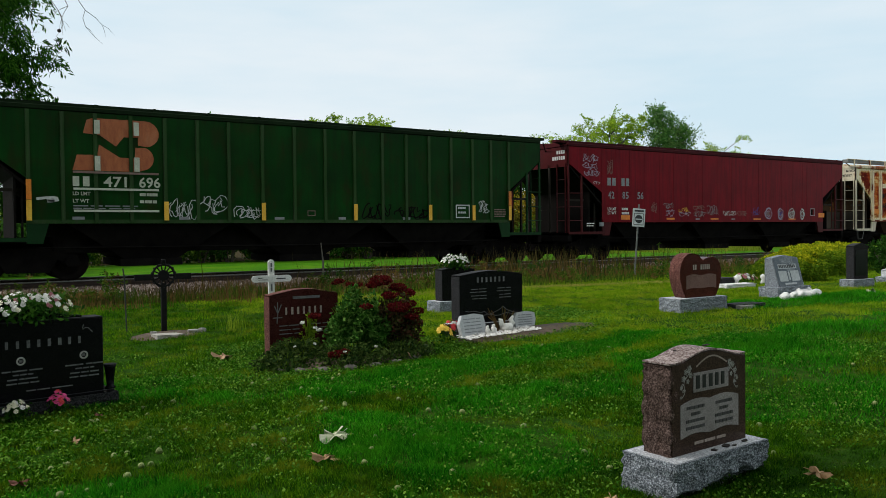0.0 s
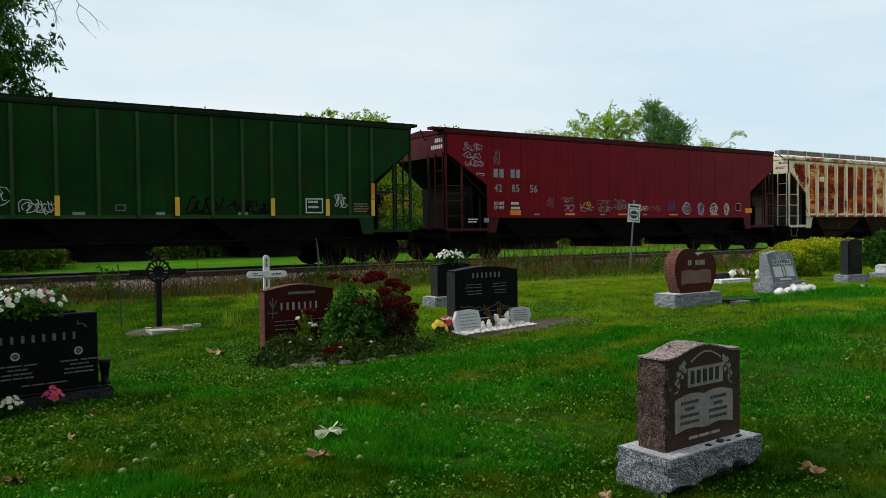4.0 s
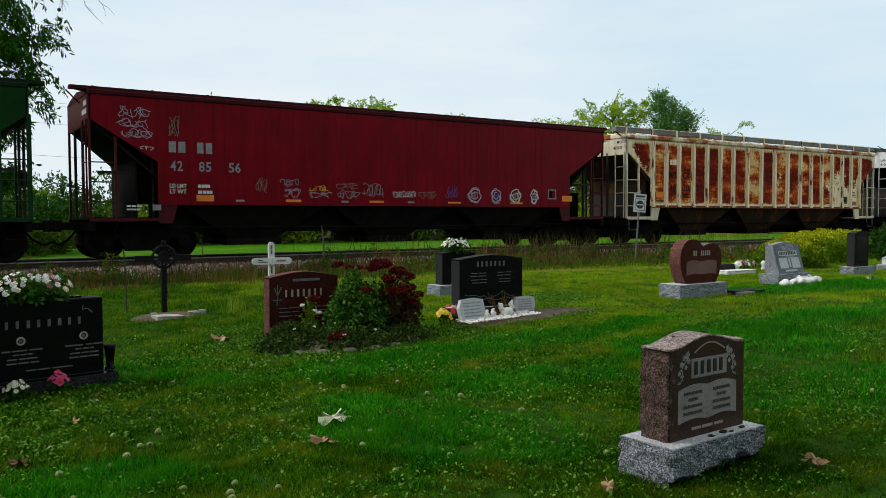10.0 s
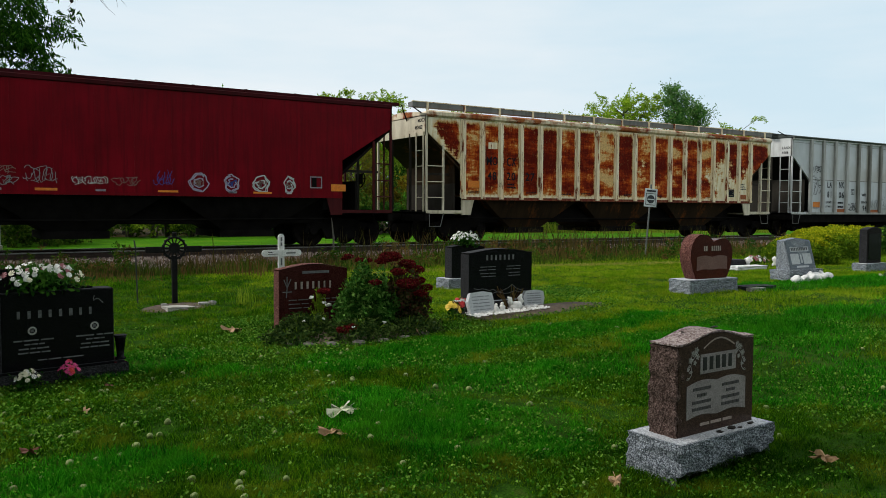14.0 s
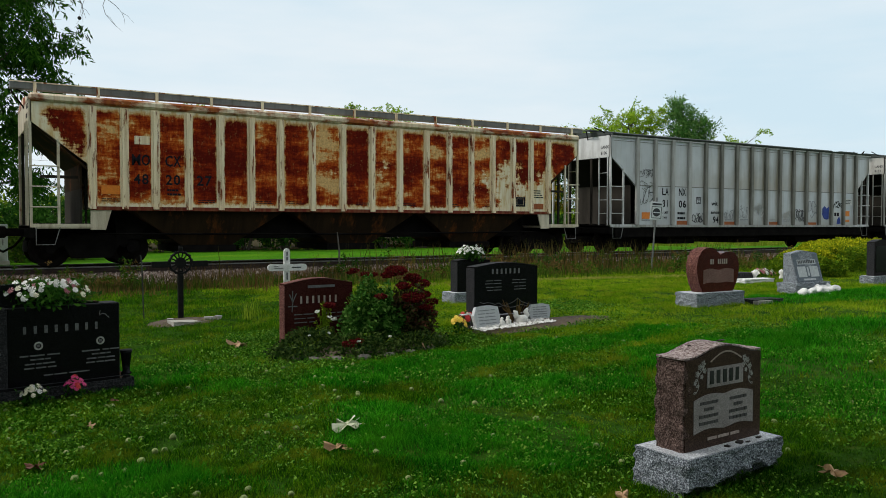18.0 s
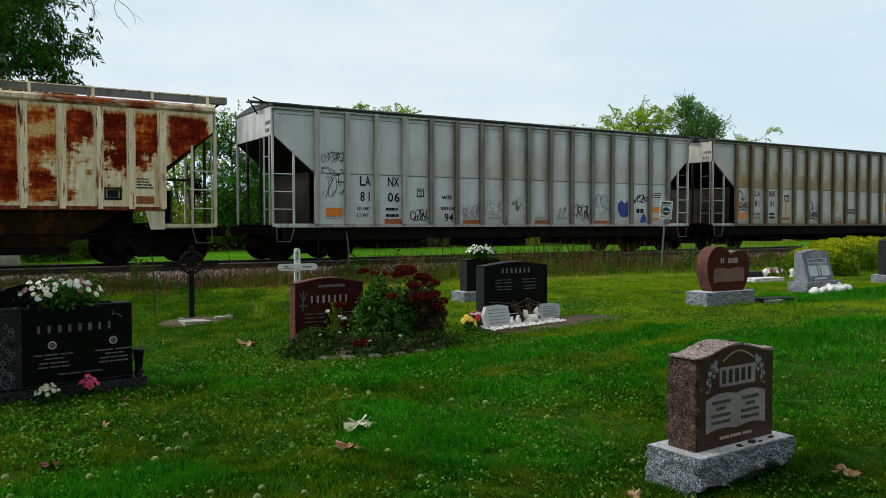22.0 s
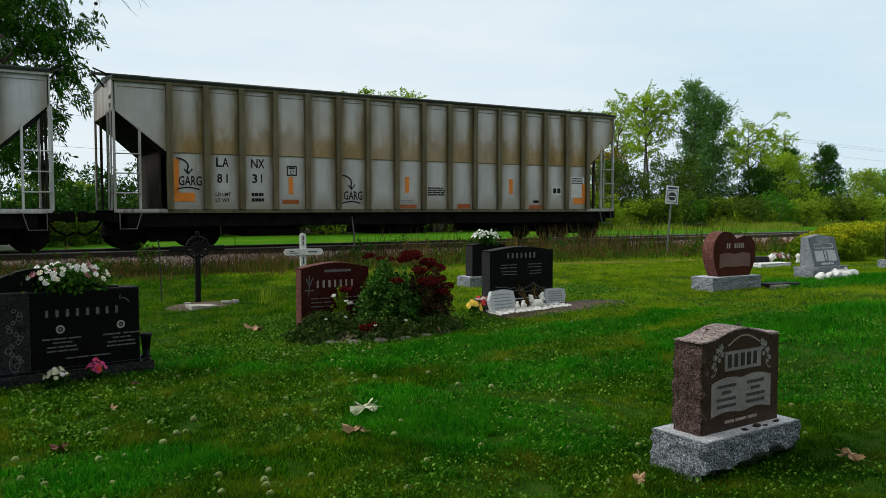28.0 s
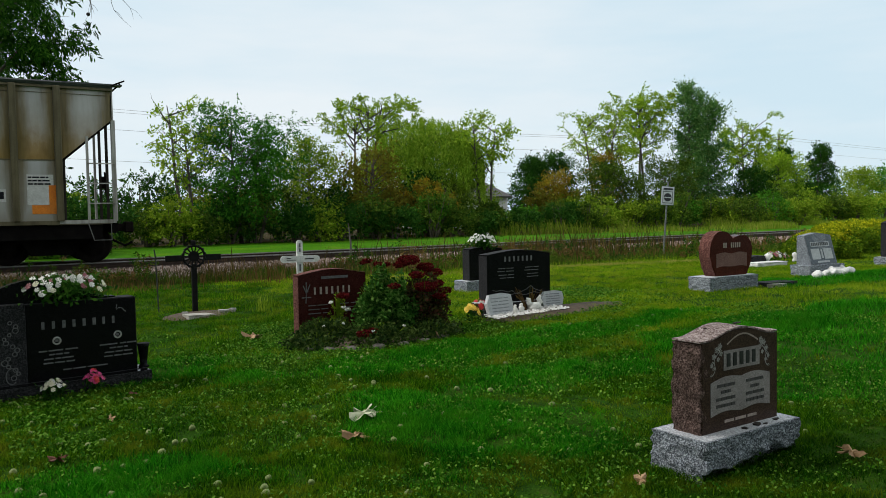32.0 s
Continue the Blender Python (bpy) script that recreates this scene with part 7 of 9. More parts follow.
part("wheat_carving", strokes([[(0.09, 0.40), (0.10, 0.52), (0.06, 0.62)], [(0.10, 0.52), (0.15, 0.63)], [(0.10, 0.50), (0.10, 0.66)], [(0.04, 0.47), (0.16, 0.47)]], 0.012, -0.002), M_CARVEDIM, st)
rects = []
for x0 in (0.12, 0.52):
    for zz in (0.36, 0.31, 0.26):
        rects += line_bars(x0, x0 + 0.28, zz, 0.011, rr, 2)
bars("text_block", rects, -0.0005, M_CARVEDIM, st)
earth_patch("flower_bed", 4.25, 8.55, 1.05, 0.78, "dark earth of a planted flower bed", 7.0, 0.06)


def plant_mound(name, x, y, H, R, leaves, n, seed, label, leaf, blooms=(), category="plant"):
    rng = np.random.default_rng(seed)
    ob = thing(name, pose(x, y, gz(x, y) - 0.01), label, category)
    for i in range(16):
        a, q = rng.uniform(0, 6.28), rng.uniform(0.1, 0.85)
        part("stem", tube(bmesh.new(), [(0.2 * R * math.cos(a) * q, 0.2 * R * math.sin(a) * q, 0), (R * q * 0.7 * math.cos(a), R * q * 0.7 * math.sin(a), H * 0.55), (R * q * math.cos(a), R * q * math.sin(a), H * math.sqrt(1 - q * q * 0.8))], [0.006, 0.005, 0.003], 4), L_OLIVE, ob)
    d = rng.normal(size=(n, 3))
    d /= np.linalg.norm(d, axis=1)[:, None]
    d[:, 2] = np.abs(d[:, 2])
    f = rng.uniform(0.25, 1.0, n) ** 0.5
    lump = 1 + 0.18 * np.sin(d[:, 0] * 7 + seed) * np.sin(d[:, 1] * 6 + d[:, 2] * 5)
    c = d * (f * lump)[:, None] * np.array([R, R, H * 0.92]) + np.array([0, 0, 0.02])
    V, F = leaf_cloud(c, leaf * rng.uniform(0.6, 1.4, n), rng, 0.15, 0.5)
    part("foliage", mesh_arrays("foliage", V, F, leaves), None, ob)
    for mt, spots, size, lab in blooms:
        for sx, sy, sz, sr in spots:
            k = int(430 * (sr / 0.1) ** 2)
            dd = rng.normal(size=(k, 3))
            dd /= np.linalg.norm(dd, axis=1)[:, None]
            cc = dd * sr * rng.uniform(0.6, 1.0, k)[:, None] * np.array([1, 1, 0.45]) + np.array([sx, sy, sz])
            V, F = leaf_cloud(cc, size * rng.uniform(0.6, 1.3, k), rng, 0.0, 0.7)
            part("bloom", mesh_arrays("bloom", V, F, mt), None, ob, lab)
    return ob


MAROON = leaf_material("maroon_blooms", (0.045, 0.003, 0.005), (0.105, 0.007, 0.009), (0.18, 0.02, 0.018), 0.15, 8.0)
L_SEDUM = leaf_material("fresh_plant_leaves", (0.014, 0.060, 0.006), (0.045, 0.14, 0.018), (0.15, 0.28, 0.06), 0.25, 4.0)
L_MAROONLEAF = leaf_material("red_tinged_leaves", (0.030, 0.030, 0.012), (0.060, 0.060, 0.020), (0.10, 0.030, 0.022), 0.25, 4.0)
L_LOW = leaf_material("low_plant_leaves", (0.010, 0.030, 0.006), (0.028, 0.060, 0.010), (0.080, 0.12, 0.028), 0.25, 4.0)
W_BLOOM = leaf_material("white_blooms", (0.60, 0.60, 0.56), (0.72, 0.72, 0.70), (0.80, 0.80, 0.78), 0.1, 8.0)
def heads(seed, n, R, H, lo, hi, toward):
    """Flat flower heads spread over the upper, outer part of a plant."""
    rng = random.Random(seed)
    out = []
    for _ in range(n):
        a_, q = rng.uniform(0, 6.28), math.sqrt(rng.random())
        out.append((R * q * math.cos(a_) * 1.05 + toward * R * 0.25, R * q * math.sin(a_) - 0.05, H * (0.55 + 0.52 * math.sqrt(1 - 0.85 * q * q)), rng.uniform(lo, hi)))
    return tuple(out)


def spots_at(x, y, *places):
    return tuple((px - x, py - y, pz, pr) for px, py, pz, pr in places)


plant_mound("sedum_plant", 4.32, 8.50, 0.86, 0.40, L_SEDUM, 7600, 301, "bushy green sedum plant with dark red flower heads", 0.058,
            ((MAROON, spots_at(4.32, 8.50, (4.30, 8.20, 0.64, 0.085), (4.20, 8.70, 0.92, 0.07), (4.30, 8.60, 0.88, 0.07), (4.42, 8.62, 0.87, 0.06), (4.12, 8.66, 0.90, 0.05)), 0.022, "dark red flower head"),))
plant_mound("sedum_plant", 4.82, 8.50, 0.78, 0.36, L_MAROONLEAF, 4600, 302, "leggy sedum plant with many dark red flower heads", 0.055,
            ((MAROON, spots_at(4.82, 8.50, (4.71, 8.60, 0.89, 0.15), (4.72, 8.40, 0.72, 0.10), (4.79, 8.30, 0.58, 0.15), (5.07, 8.60, 0.72, 0.13), (4.92, 8.55, 0.80, 0.12), (5.00, 8.42, 0.60, 0.11), (5.14, 8.45, 0.50, 0.10), (5.12, 8.40, 0.36, 0.08), (4.60, 8.62, 0.84, 0.09), (4.93, 8.22, 0.46, 0.09)), 0.024, "dark red flower head"),))
plant_mound("low_garden_plant", 3.66, 8.72, 0.28, 0.44, L_LOW, 2600, 303, "low green plant with small white flowers", 0.045,
            ((W_BLOOM, ((0.10, -0.25, 0.24, 0.022), (0.2, -0.05, 0.40, 0.03), (0.05, 0.0, 0.46, 0.028), (-0.12, -0.2, 0.22, 0.018), (0.25, -0.3, 0.12, 0.02)), 0.02, "white flower"),))
plant_mound("low_garden_plant", 4.10, 8.12, 0.24, 0.46, L_LOW, 2400, 304, "low green plant with a few flowers", 0.045,
            ((W_BLOOM, ((0.22, -0.1, 0.20, 0.024), (-0.2, -0.15, 0.18, 0.02)), 0.02, "white flower"), (MAROON, ((-0.28, -0.10, 0.15, 0.10), (-0.18, -0.06, 0.17, 0.08)), 0.022, "dark red flower head"),))
plant_mound("low_garden_plant", 4.72, 8.08, 0.22, 0.42, L_LOW, 2000, 305, "low green plant at the edge of a flower bed", 0.045)
plant_mound("low_garden_plant", 3.36, 8.40, 0.18, 0.38, L_LOW, 900, 306, "low spreading plant at the edge of a flower bed", 0.05)
plant_mound("rose_plant", 3.93, 9.0, 0.55, 0.14, L_OLIVE, 260, 307, "thin rose plant with one dark red bloom before a headstone", 0.045,
            ((MAROON, ((0.05, -0.05, 0.50, 0.085),), 0.03, "dark red rose bloom"), (W_BLOOM, ((-0.14, -0.12, 0.44, 0.028), (0.06, -0.16, 0.34, 0.035)), 0.03, "white flower")))
for i in range(11):
    a = 3.5 + 2.9 * i / 10
    ex, ey = 4.22 + 1.02 * math.cos(a), 8.55 + 0.80 * math.sin(a)
    bm = bmesh.new()
    bmesh.ops.create_icosphere(bm, subdivisions=2, radius=rr.uniform(0.05, 0.09))
    roughen(bm, 0.03, 14.0, i * 3.0)
    bmesh.ops.scale(bm, vec=(1.3, 0.9, 0.5), verts=bm.verts[:])
    solo("edging_stone", bm, M_DARKSTONE, pose(ex, ey, gz(ex, ey) + 0.02, 0, 0, rr.uniform(0, 180)), "small grey stone edging a flower bed", "stone", "stones round the flower bed", smooth=True)

# black headstone with white gravel before it
earth_patch("gravel_bed", 6.92, 8.42, 1.25, 0.38, "dark earth bed before a black headstone", 9.0, 0.05)
gern, st = headstone("black_headstone", 6.0, 8.75, 1.07, 0.86, 0.20, 0.05, 0, (G_BLACK, G_BLACKEDGE, G_BLACKROCK), "polished black granite headstone with white gravel before it", (1.25, 0.34, 0.16), 4, "dark granite base")
bars("name_bars", name_bars(0.28, 0.80, 0.715, 0.785, 7, rr, 0.6), -0.0005, M_CARVEDIM, st)
rects = []
for x0, wd in ((0.16, 0.30), (0.62, 0.26)):
    for zz in (0.62, 0.58, 0.53, 0.49):
        rects += line_bars(x0 + rr.uniform(0, 0.05), x0 + wd, zz, 0.010, rr, 2)
bars("text_block", rects, -0.0005, M_CARVEDIM, st)
part("landscape_carving", strokes([[(0.08 + 0.9 * k / 14, 0.30 + 0.03 * math.sin(k * 0.8) + (0.04 if k % 5 == 0 else 0)) for k in range(15)], [(0.08 + 0.9 * k / 14, 0.26 + 0.015 * math.sin(k * 1.3)) for k in range(15)]], 0.007, -0.002), M_CARVEDIM, st)
PEBBLE = island_material("white_pebbles", (0.55, 0.53, 0.50), (0.70, 0.69, 0.66), (0.82, 0.82, 0.80))
rng = np.random.default_rng(31)
n = 560
x, y = rng.uniform(5.78, 6.98, n), rng.uniform(8.20, 8.56, n)
ico = np.array([(0.9, 0, 0.1), (0.1, 0.8, 0.2), (-0.9, 0.1, 0), (0, -0.85, 0.1), (0, 0, 0.7)])
s_ = rng.uniform(0.012, 0.028, n)
V = (ico[None] * s_[:, None, None] + np.stack([x, y, ground_z(x, y) + 0.06 + rng.uniform(0, 0.02, n)], 1)[:, None]).reshape(-1, 3)
F = (np.arange(n)[:, None, None] * 5 + np.array([(0, 1, 4), (1, 2, 4), (2, 3, 4), (3, 0, 4)])[None]).reshape(-1, 3)
tagged(new("white_gravel", mesh_arrays("white_gravel", V, F, PEBBLE)), "white pebbles spread before a black headstone", "gravel", kind="stuff")
M_PALESTONE = surface("pale_grey_stone", (0.42, 0.44, 0.46), (0.56, 0.58, 0.60), 14.0, 0.8, bump=0.4)
for (tx, ty, tw, th, tz, lean_) in ((5.83, 8.44, 0.43, 0.31, 6, -14), (6.84, 8.60, 0.34, 0.23, -4, -8)):
    tb = thing("small_tablet", pose(tx, ty, gz(tx, ty) + 0.05, lean_, 0, tz), "small pale stone tablet leaning before a headstone", "tablet", "tablets by the black headstone")
    bm = bmesh.new()
    prism(bm, [(0, 0), (tw * 0.9, 0), (tw, th * 0.5), (tw * 0.96, th * 0.9), (tw * 0.6, th), (tw * 0.1, th * 0.96), (-0.02, th * 0.6)], 0, 0.06)
    part("slab", bm, M_PALESTONE, tb)
    rects = []
    for k in range(5):
        rects += line_bars(tw * 0.12, tw * 0.85, th * (0.2 + 0.14 * k), 0.012, rr, 3)
    bars("text_block", rects, 0.0, M_TAGGREY, tb)
M_FIGURE = surface("white_plaster", (0.66, 0.65, 0.61), (0.80, 0.79, 0.75), 12.0, 0.7)
for fx, fy_, fs in ((6.30, 8.40, 0.55), (6.20, 8.40, 0.5)):
    bm = bmesh.new()
    lathe(bm, [(0.07 * fs, 0), (0.085 * fs, 0.03 * fs), (0.06 * fs, 0.09 * fs), (0.075 * fs, 0.13 * fs), (0.05 * fs, 0.17 * fs), (0.03 * fs, 0.185 * fs), (0.045 * fs, 0.22 * fs), (0.012 * fs, 0.255 * fs)], 12)
    roughen(bm, 0.02 * fs, 16.0, fx)
    solo("garden_figurine", bm, M_FIGURE, pose(fx, fy_, gz(fx, fy_) + 0.055), "small white plaster ornament on white gravel", "ornament", smooth=True)
bm = bmesh.new()                        # a bowl between two raised wings
lathe(bm, [(0.05, 0), (0.085, 0.02), (0.095, 0.07), (0.07, 0.11), (0.03, 0.115)], 14)
for sgn, up in ((-1, 0.17), (1, 0.21)):
    tube(bm, [(0.05 * sgn, 0, 0.07), (0.095 * sgn, 0.0, 0.12), (0.085 * sgn, 0.01, 0.16), (0.115 * sgn, 0.01, up)], [0.04, 0.038, 0.03, 0.014], 8)
roughen(bm, 0.016, 14.0, 3.0)
solo("garden_figurine", bm, M_FIGURE, pose(6.56, 8.46, gz(6.56, 8.46) + 0.055), "white plaster bird-shaped bowl on white gravel", "ornament", smooth=True)
bm = bmesh.new()
for k in range(26):
    a = rr.uniform(0, 6.28)
    tube(bm, [(0.05 * math.cos(a), 0.04 * math.sin(a), 0), (0.12 * math.cos(a), 0.06 * math.sin(a), 0.14), (0.22 * math.cos(a), 0.08 * math.sin(a), rr.uniform(0.18, 0.34))], 0.0035, 4)
solo("dry_plant", bm, M_DRYGRASS, pose(6.52, 8.52, gz(6.5, 8.5) + 0.05), "dry brown plant before a black headstone", "plant")
flower_bunch("grave_flowers", 5.61, 8.55, gz(5.6, 8.5) + 0.03, 0.10, 0.20, ((P_YELLOW, 1.0, "yellow blooms"),), rr, "yellow silk flowers beside a grave", 30, 0.03, 60, 0.05)
flower_bunch("grave_flowers", 5.79, 8.64, gz(5.8, 8.6) + 0.03, 0.09, 0.24, ((P_RED, 0.9, "red blooms"), (P_WHITE, 0.1, "white blooms")), rr, "red silk flowers beside a grave", 30, 0.03, 60, 0.05)

# dark headstone behind, with a bouquet on it
dark_back, st = headstone("dark_grey_headstone", 7.42, 11.35, 0.68, 0.74, 0.22, 0.03, 0, (G_BLACK, G_BLACKEDGE, G_GREY), "dark granite headstone with a bouquet on top and a pale base", (0.92, 0.40, 0.17), 5, "pale rock-pitched base")
flower_bunch("grave_flowers", 7.74, 11.42, gz(7.7, 11.4) + 0.72, 0.24, 0.26, ((P_WHITE, 1.0, "white blooms"),), rr, "white silk bouquet fixed on top of a headstone", 80, 0.025, 500, 0.06)

# heart-shaped headstone
heart = thing("heart_headstone", pose(9.70, 8.16, gz(10.1, 8.2), 0, 0, 0), "brown-red granite heart-shaped headstone on a rough grey base", "headstone", "headstones")
part("base", rock_block(0, 1.13, 0, 0.42, -0.05, 0.215, 0.05, 0.014, 11.0), G_GREY, heart, "rock-pitched grey base")
part("base_top", boxes((0.012, 1.118, 0.012, 0.408, 0.212, 0.219)), G_GREYTOP, heart)
pts = [(0.97 * x, 0.218 + (z - 0.228) * 0.94) for x, z in ((-0.36, 0.228), (0.36, 0.228), (0.45, 0.38), (0.50, 0.55), (0.505, 0.68), (0.47, 0.79), (0.40, 0.865), (0.30, 0.895), (0.19, 0.895), (0.10, 0.875), (0.035, 0.845), (-0.02, 0.895), (-0.10, 0.94), (-0.21, 0.962), (-0.32, 0.945), (-0.41, 0.89), (-0.475, 0.80), (-0.505, 0.68), (-0.50, 0.55), (-0.45, 0.38))]
hs = part("stone", prism(bmesh.new(), [(0.62 + x, z) for x, z in pts], 0.10, 0.32), G_HEART, heart)
bm = bmesh.new()
edge_l = [p for p in pts[11:]] + [pts[0]]
vv = []
for j, (x, z) in enumerate(edge_l):
    cx_, cz_ = 0.0, 0.58
    d = Vector((x - cx_, z - cz_)).normalized() * 0.012
    row = []
    for q in range(7):
        w = 0.012 * noise.noise(Vector((x * 14, q * 1.7, z * 14)))
        row.append(bm.verts.new((0.62 + x + d.x * (1 + 60 * w), 0.103 + 0.214 * q / 6, z + d.y * (1 + 60 * w))))
    vv.append(row)
for a, b_ in zip(vv, vv[1:]):
    for q in range(6):
        bm.faces.new((a[q], b_[q], b_[q + 1], a[q + 1]))
bmesh.ops.recalc_face_normals(bm, faces=bm.faces)
part("pitched_edge", bm, G_REDROCK, hs, "rough pale red edge")
bars("name_bars", name_bars(0.42, 0.52, 0.655, 0.735, 2, rr, 0.4) + name_bars(0.60, 0.84, 0.655, 0.735, 5, rr, 0.4), 0.0995, M_CARVETAN, hs)
bm = bmesh.new()
for s in (-1, 1):
    pp = [(0.62, 0.36), (0.62, 0.56)] + [(0.62 + s * 0.36 * k / 5, 0.555 + 0.028 * math.sin(math.pi * k / 5) + 0.006 * k / 5) for k in range(1, 6)] + [(0.62 + s * 0.36 * k / 5, 0.345 + 0.02 * math.sin(math.pi * k / 5) + 0.005) for k in range(5, 0, -1)]
    prism(bm, pp if s < 0 else pp[::-1], 0.096, 0.1005)
part("book_carving", bm, G_BOOK, hs, "brown frosted open book carving")
solo("flat_marker", rock_block(-0.33, 0.33, -0.15, 0.15, -0.04, 0.05, 0.08, 0.01, 12.0, False), G_BLACKROCK, pose(11.25, 8.15, gz(11.2, 8.1) + 0.005, 0, 0, -5), "flat dark grave marker in the grass", "grave marker")
solo("flat_marker", boxes((-0.16, 0.16, -0.05, 0.05, -0.02, 0.035)), M_LIMESTONE, pose(11.05, 7.98, gz(11.0, 8.0) + 0.01, 0, 0, -8), "small pale strip of stone in the grass", "grave marker")

# slanted grey headstone with white stones before it
slant = thing("slant_headstone", pose(12.99, 8.7, gz(13.3, 8.8)), "blue-grey granite slant headstone with polished face on a rough base", "headstone", "headstones")
part("base", rock_block(0, 1.05, 0, 0.40, -0.05, 0.19, 0.05, 0.014, 14.0), G_GREY, slant, "rock-pitched grey base")
bm = bmesh.new()
W2 = 0.80
prof2 = [(0.07, 0.19), (0.36, 0.19), (0.36, 0.72), (0.22, 0.72)]
a = [bm.verts.new((0.13, y, z)) for y, z in prof2]
m_ = [bm.verts.new((0.13 + W2 / 2, y, z + (0.05 if z > 0.5 else 0))) for y, z in prof2]
b_ = [bm.verts.new((0.13 + W2, y, z)) for y, z in prof2]
for u, v in ((a, m_), (m_, b_)):
    for k in range(4):
        bm.faces.new((u[k], v[k], v[(k + 1) % 4], u[(k + 1) % 4]))
bm.faces.new(a)
bm.faces.new(b_[::-1])
bmesh.ops.recalc_face_normals(bm, faces=bm.faces)
ss_ = part("stone", bm, G_GREY, slant)
ang = math.degrees(math.atan2(0.15, 0.53))
face_m = Matrix.Translation((0.13, 0.07, 0.19)) @ Matrix.Rotation(radians(-ang), 4, "X")
face = part("polished_face", boxes((0.03, W2 - 0.03, -0.006, 0.002, 0.02, 0.54)), G_SLATE, ss_, "polished blue-grey face", m=face_m)
bars("name_bars", [(0.12, 0.68, 0.34, 0.43)], -0.006, M_PALESTONE, face)
bars("name_bars", name_bars(0.14, 0.66, 0.355, 0.415, 10, rr, 0.35), -0.0095, M_CARVEBLACK, face)
bars("tablet_carving", [(0.09, 0.34, 0.10, 0.30), (0.46, 0.71, 0.10, 0.30), (0.375, 0.425, 0.12, 0.28), (0.22, 0.58, 0.035, 0.07)], -0.006, M_PALESTONE, face)
part("flower_carving", strokes([[(0.30 + 0.2 * k / 10, 0.48 + 0.02 * math.sin(k * 1.5)) for k in range(11)]], 0.02, -0.009), M_PALESTONE, face)
M_WHITEROCK = surface("white_boulder", (0.58, 0.58, 0.57), (0.76, 0.76, 0.75), 7.0, 0.8, bump=0.5, dist=0.01)
for i, (qx, qy, qr) in enumerate(((12.80, 8.42, 0.10), (13.00, 8.40, 0.10), (13.20, 8.40, 0.105), (13.41, 8.42, 0.10), (13.61, 8.46, 0.10), (13.80, 8.50, 0.09), (13.98, 8.54, 0.09), (13.50, 8.60, 0.10), (13.72, 8.64, 0.10), (13.95, 8.68, 0.09))):
    bm = bmesh.new()
    bmesh.ops.create_icosphere(bm, subdivisions=2, radius=qr * 0.88)
    roughen(bm, 0.05, 10.0, i * 2.0)
    bmesh.ops.scale(bm, vec=(1.1, 1.0, 1.0 if i < 7 else 1.2), verts=bm.verts[:])
    solo("white_boulder", bm, M_WHITEROCK, pose(qx, qy, gz(qx, qy) + qr * 0.55, 0, 0, i * 37), "rounded white boulder before a grave", "boulder", "boulders before the slant headstone", smooth=True)

# low graves beyond, dark headstone, golden shrubs
solo("flat_marker", rock_block(-0.45, 0.45, -0.2, 0.2, -0.04, 0.20, 0.08, 0.012, 16.0), G_BLACKROCK, pose(14.55, 11.3, gz(14.5, 11.3), 0, 0, 0), "low black granite grave marker", "grave marker")
solo("flat_marker", rock_block(-0.5, 0.4, -0.15, 0.15, -0.03, 0.09, 0.08, 0.02, 18.0, False), M_WHITEROCK, pose(14.75, 10.85, gz(14.7, 10.85), 0, 0, -4), "low white stone grave edging", "grave marker")
for fx, fy_, fs in ((15.05, 11.1, 0.8), (16.3, 11.3, 0.7)):
    bm = bmesh.new()
    lathe(bm, [(0.08 * fs, 0), (0.09 * fs, 0.05 * fs), (0.05 * fs, 0.13 * fs), (0.09 * fs, 0.2 * fs), (0.08 * fs, 0.27 * fs), (0.01, 0.31 * fs)], 12)
    roughen(bm, 0.02, 9.0, fx)
    solo("garden_figurine", bm, M_FIGURE, pose(fx, fy_, gz(fx, fy_)), "white stone ornament beside a grave", "ornament", smooth=True)
flower_bunch("grave_flowers", 15.7, 11.35, gz(15.7, 11.3), 0.26, 0.24, ((P_PINK, 0.5, "dusky pink blooms"), (P_WHITE, 0.5, "white blooms")), rr, "pink and white flowers before a low grave", 36, 0.045, 140, 0.07)
solo("white_boulder", rock_block(-0.2, 0.2, -0.14, 0.14, -0.03, 0.2, 0.06, 0.04, 22.0, False), M_WHITEROCK, pose(16.25, 10.9, gz(16.2, 10.9), 0, 0, 20), "white rough stone beside a grave", "boulder")
G_DKBROWN = granite("dark_grey_granite", (0.006, 0.005, 0.005), (0.012, 0.010, 0.010), (0.03, 0.026, 0.025), 260.0, 0.6, spec=0.05)
tall_dark, st = headstone("tall_dark_headstone", 16.50, 9.26, 0.54, 0.93, 0.17, 0.05, 0, (G_DKBROWN, G_BLACKEDGE, G_GREY), "tall dark grey granite headstone on a pale rough base", (0.80, 0.31, 0.17), 9, "pale rock-pitched base")
part("panel", boxes((0.05, 0.49, -0.006, 0.0005, 0.25, 0.80)), G_BLACK, st)
L_GOLDLOW = leaf_material("green_evergreen", (0.05, 0.12, 0.006), (0.11, 0.21, 0.010), (0.26, 0.34, 0.018), 0.3, 2.0)


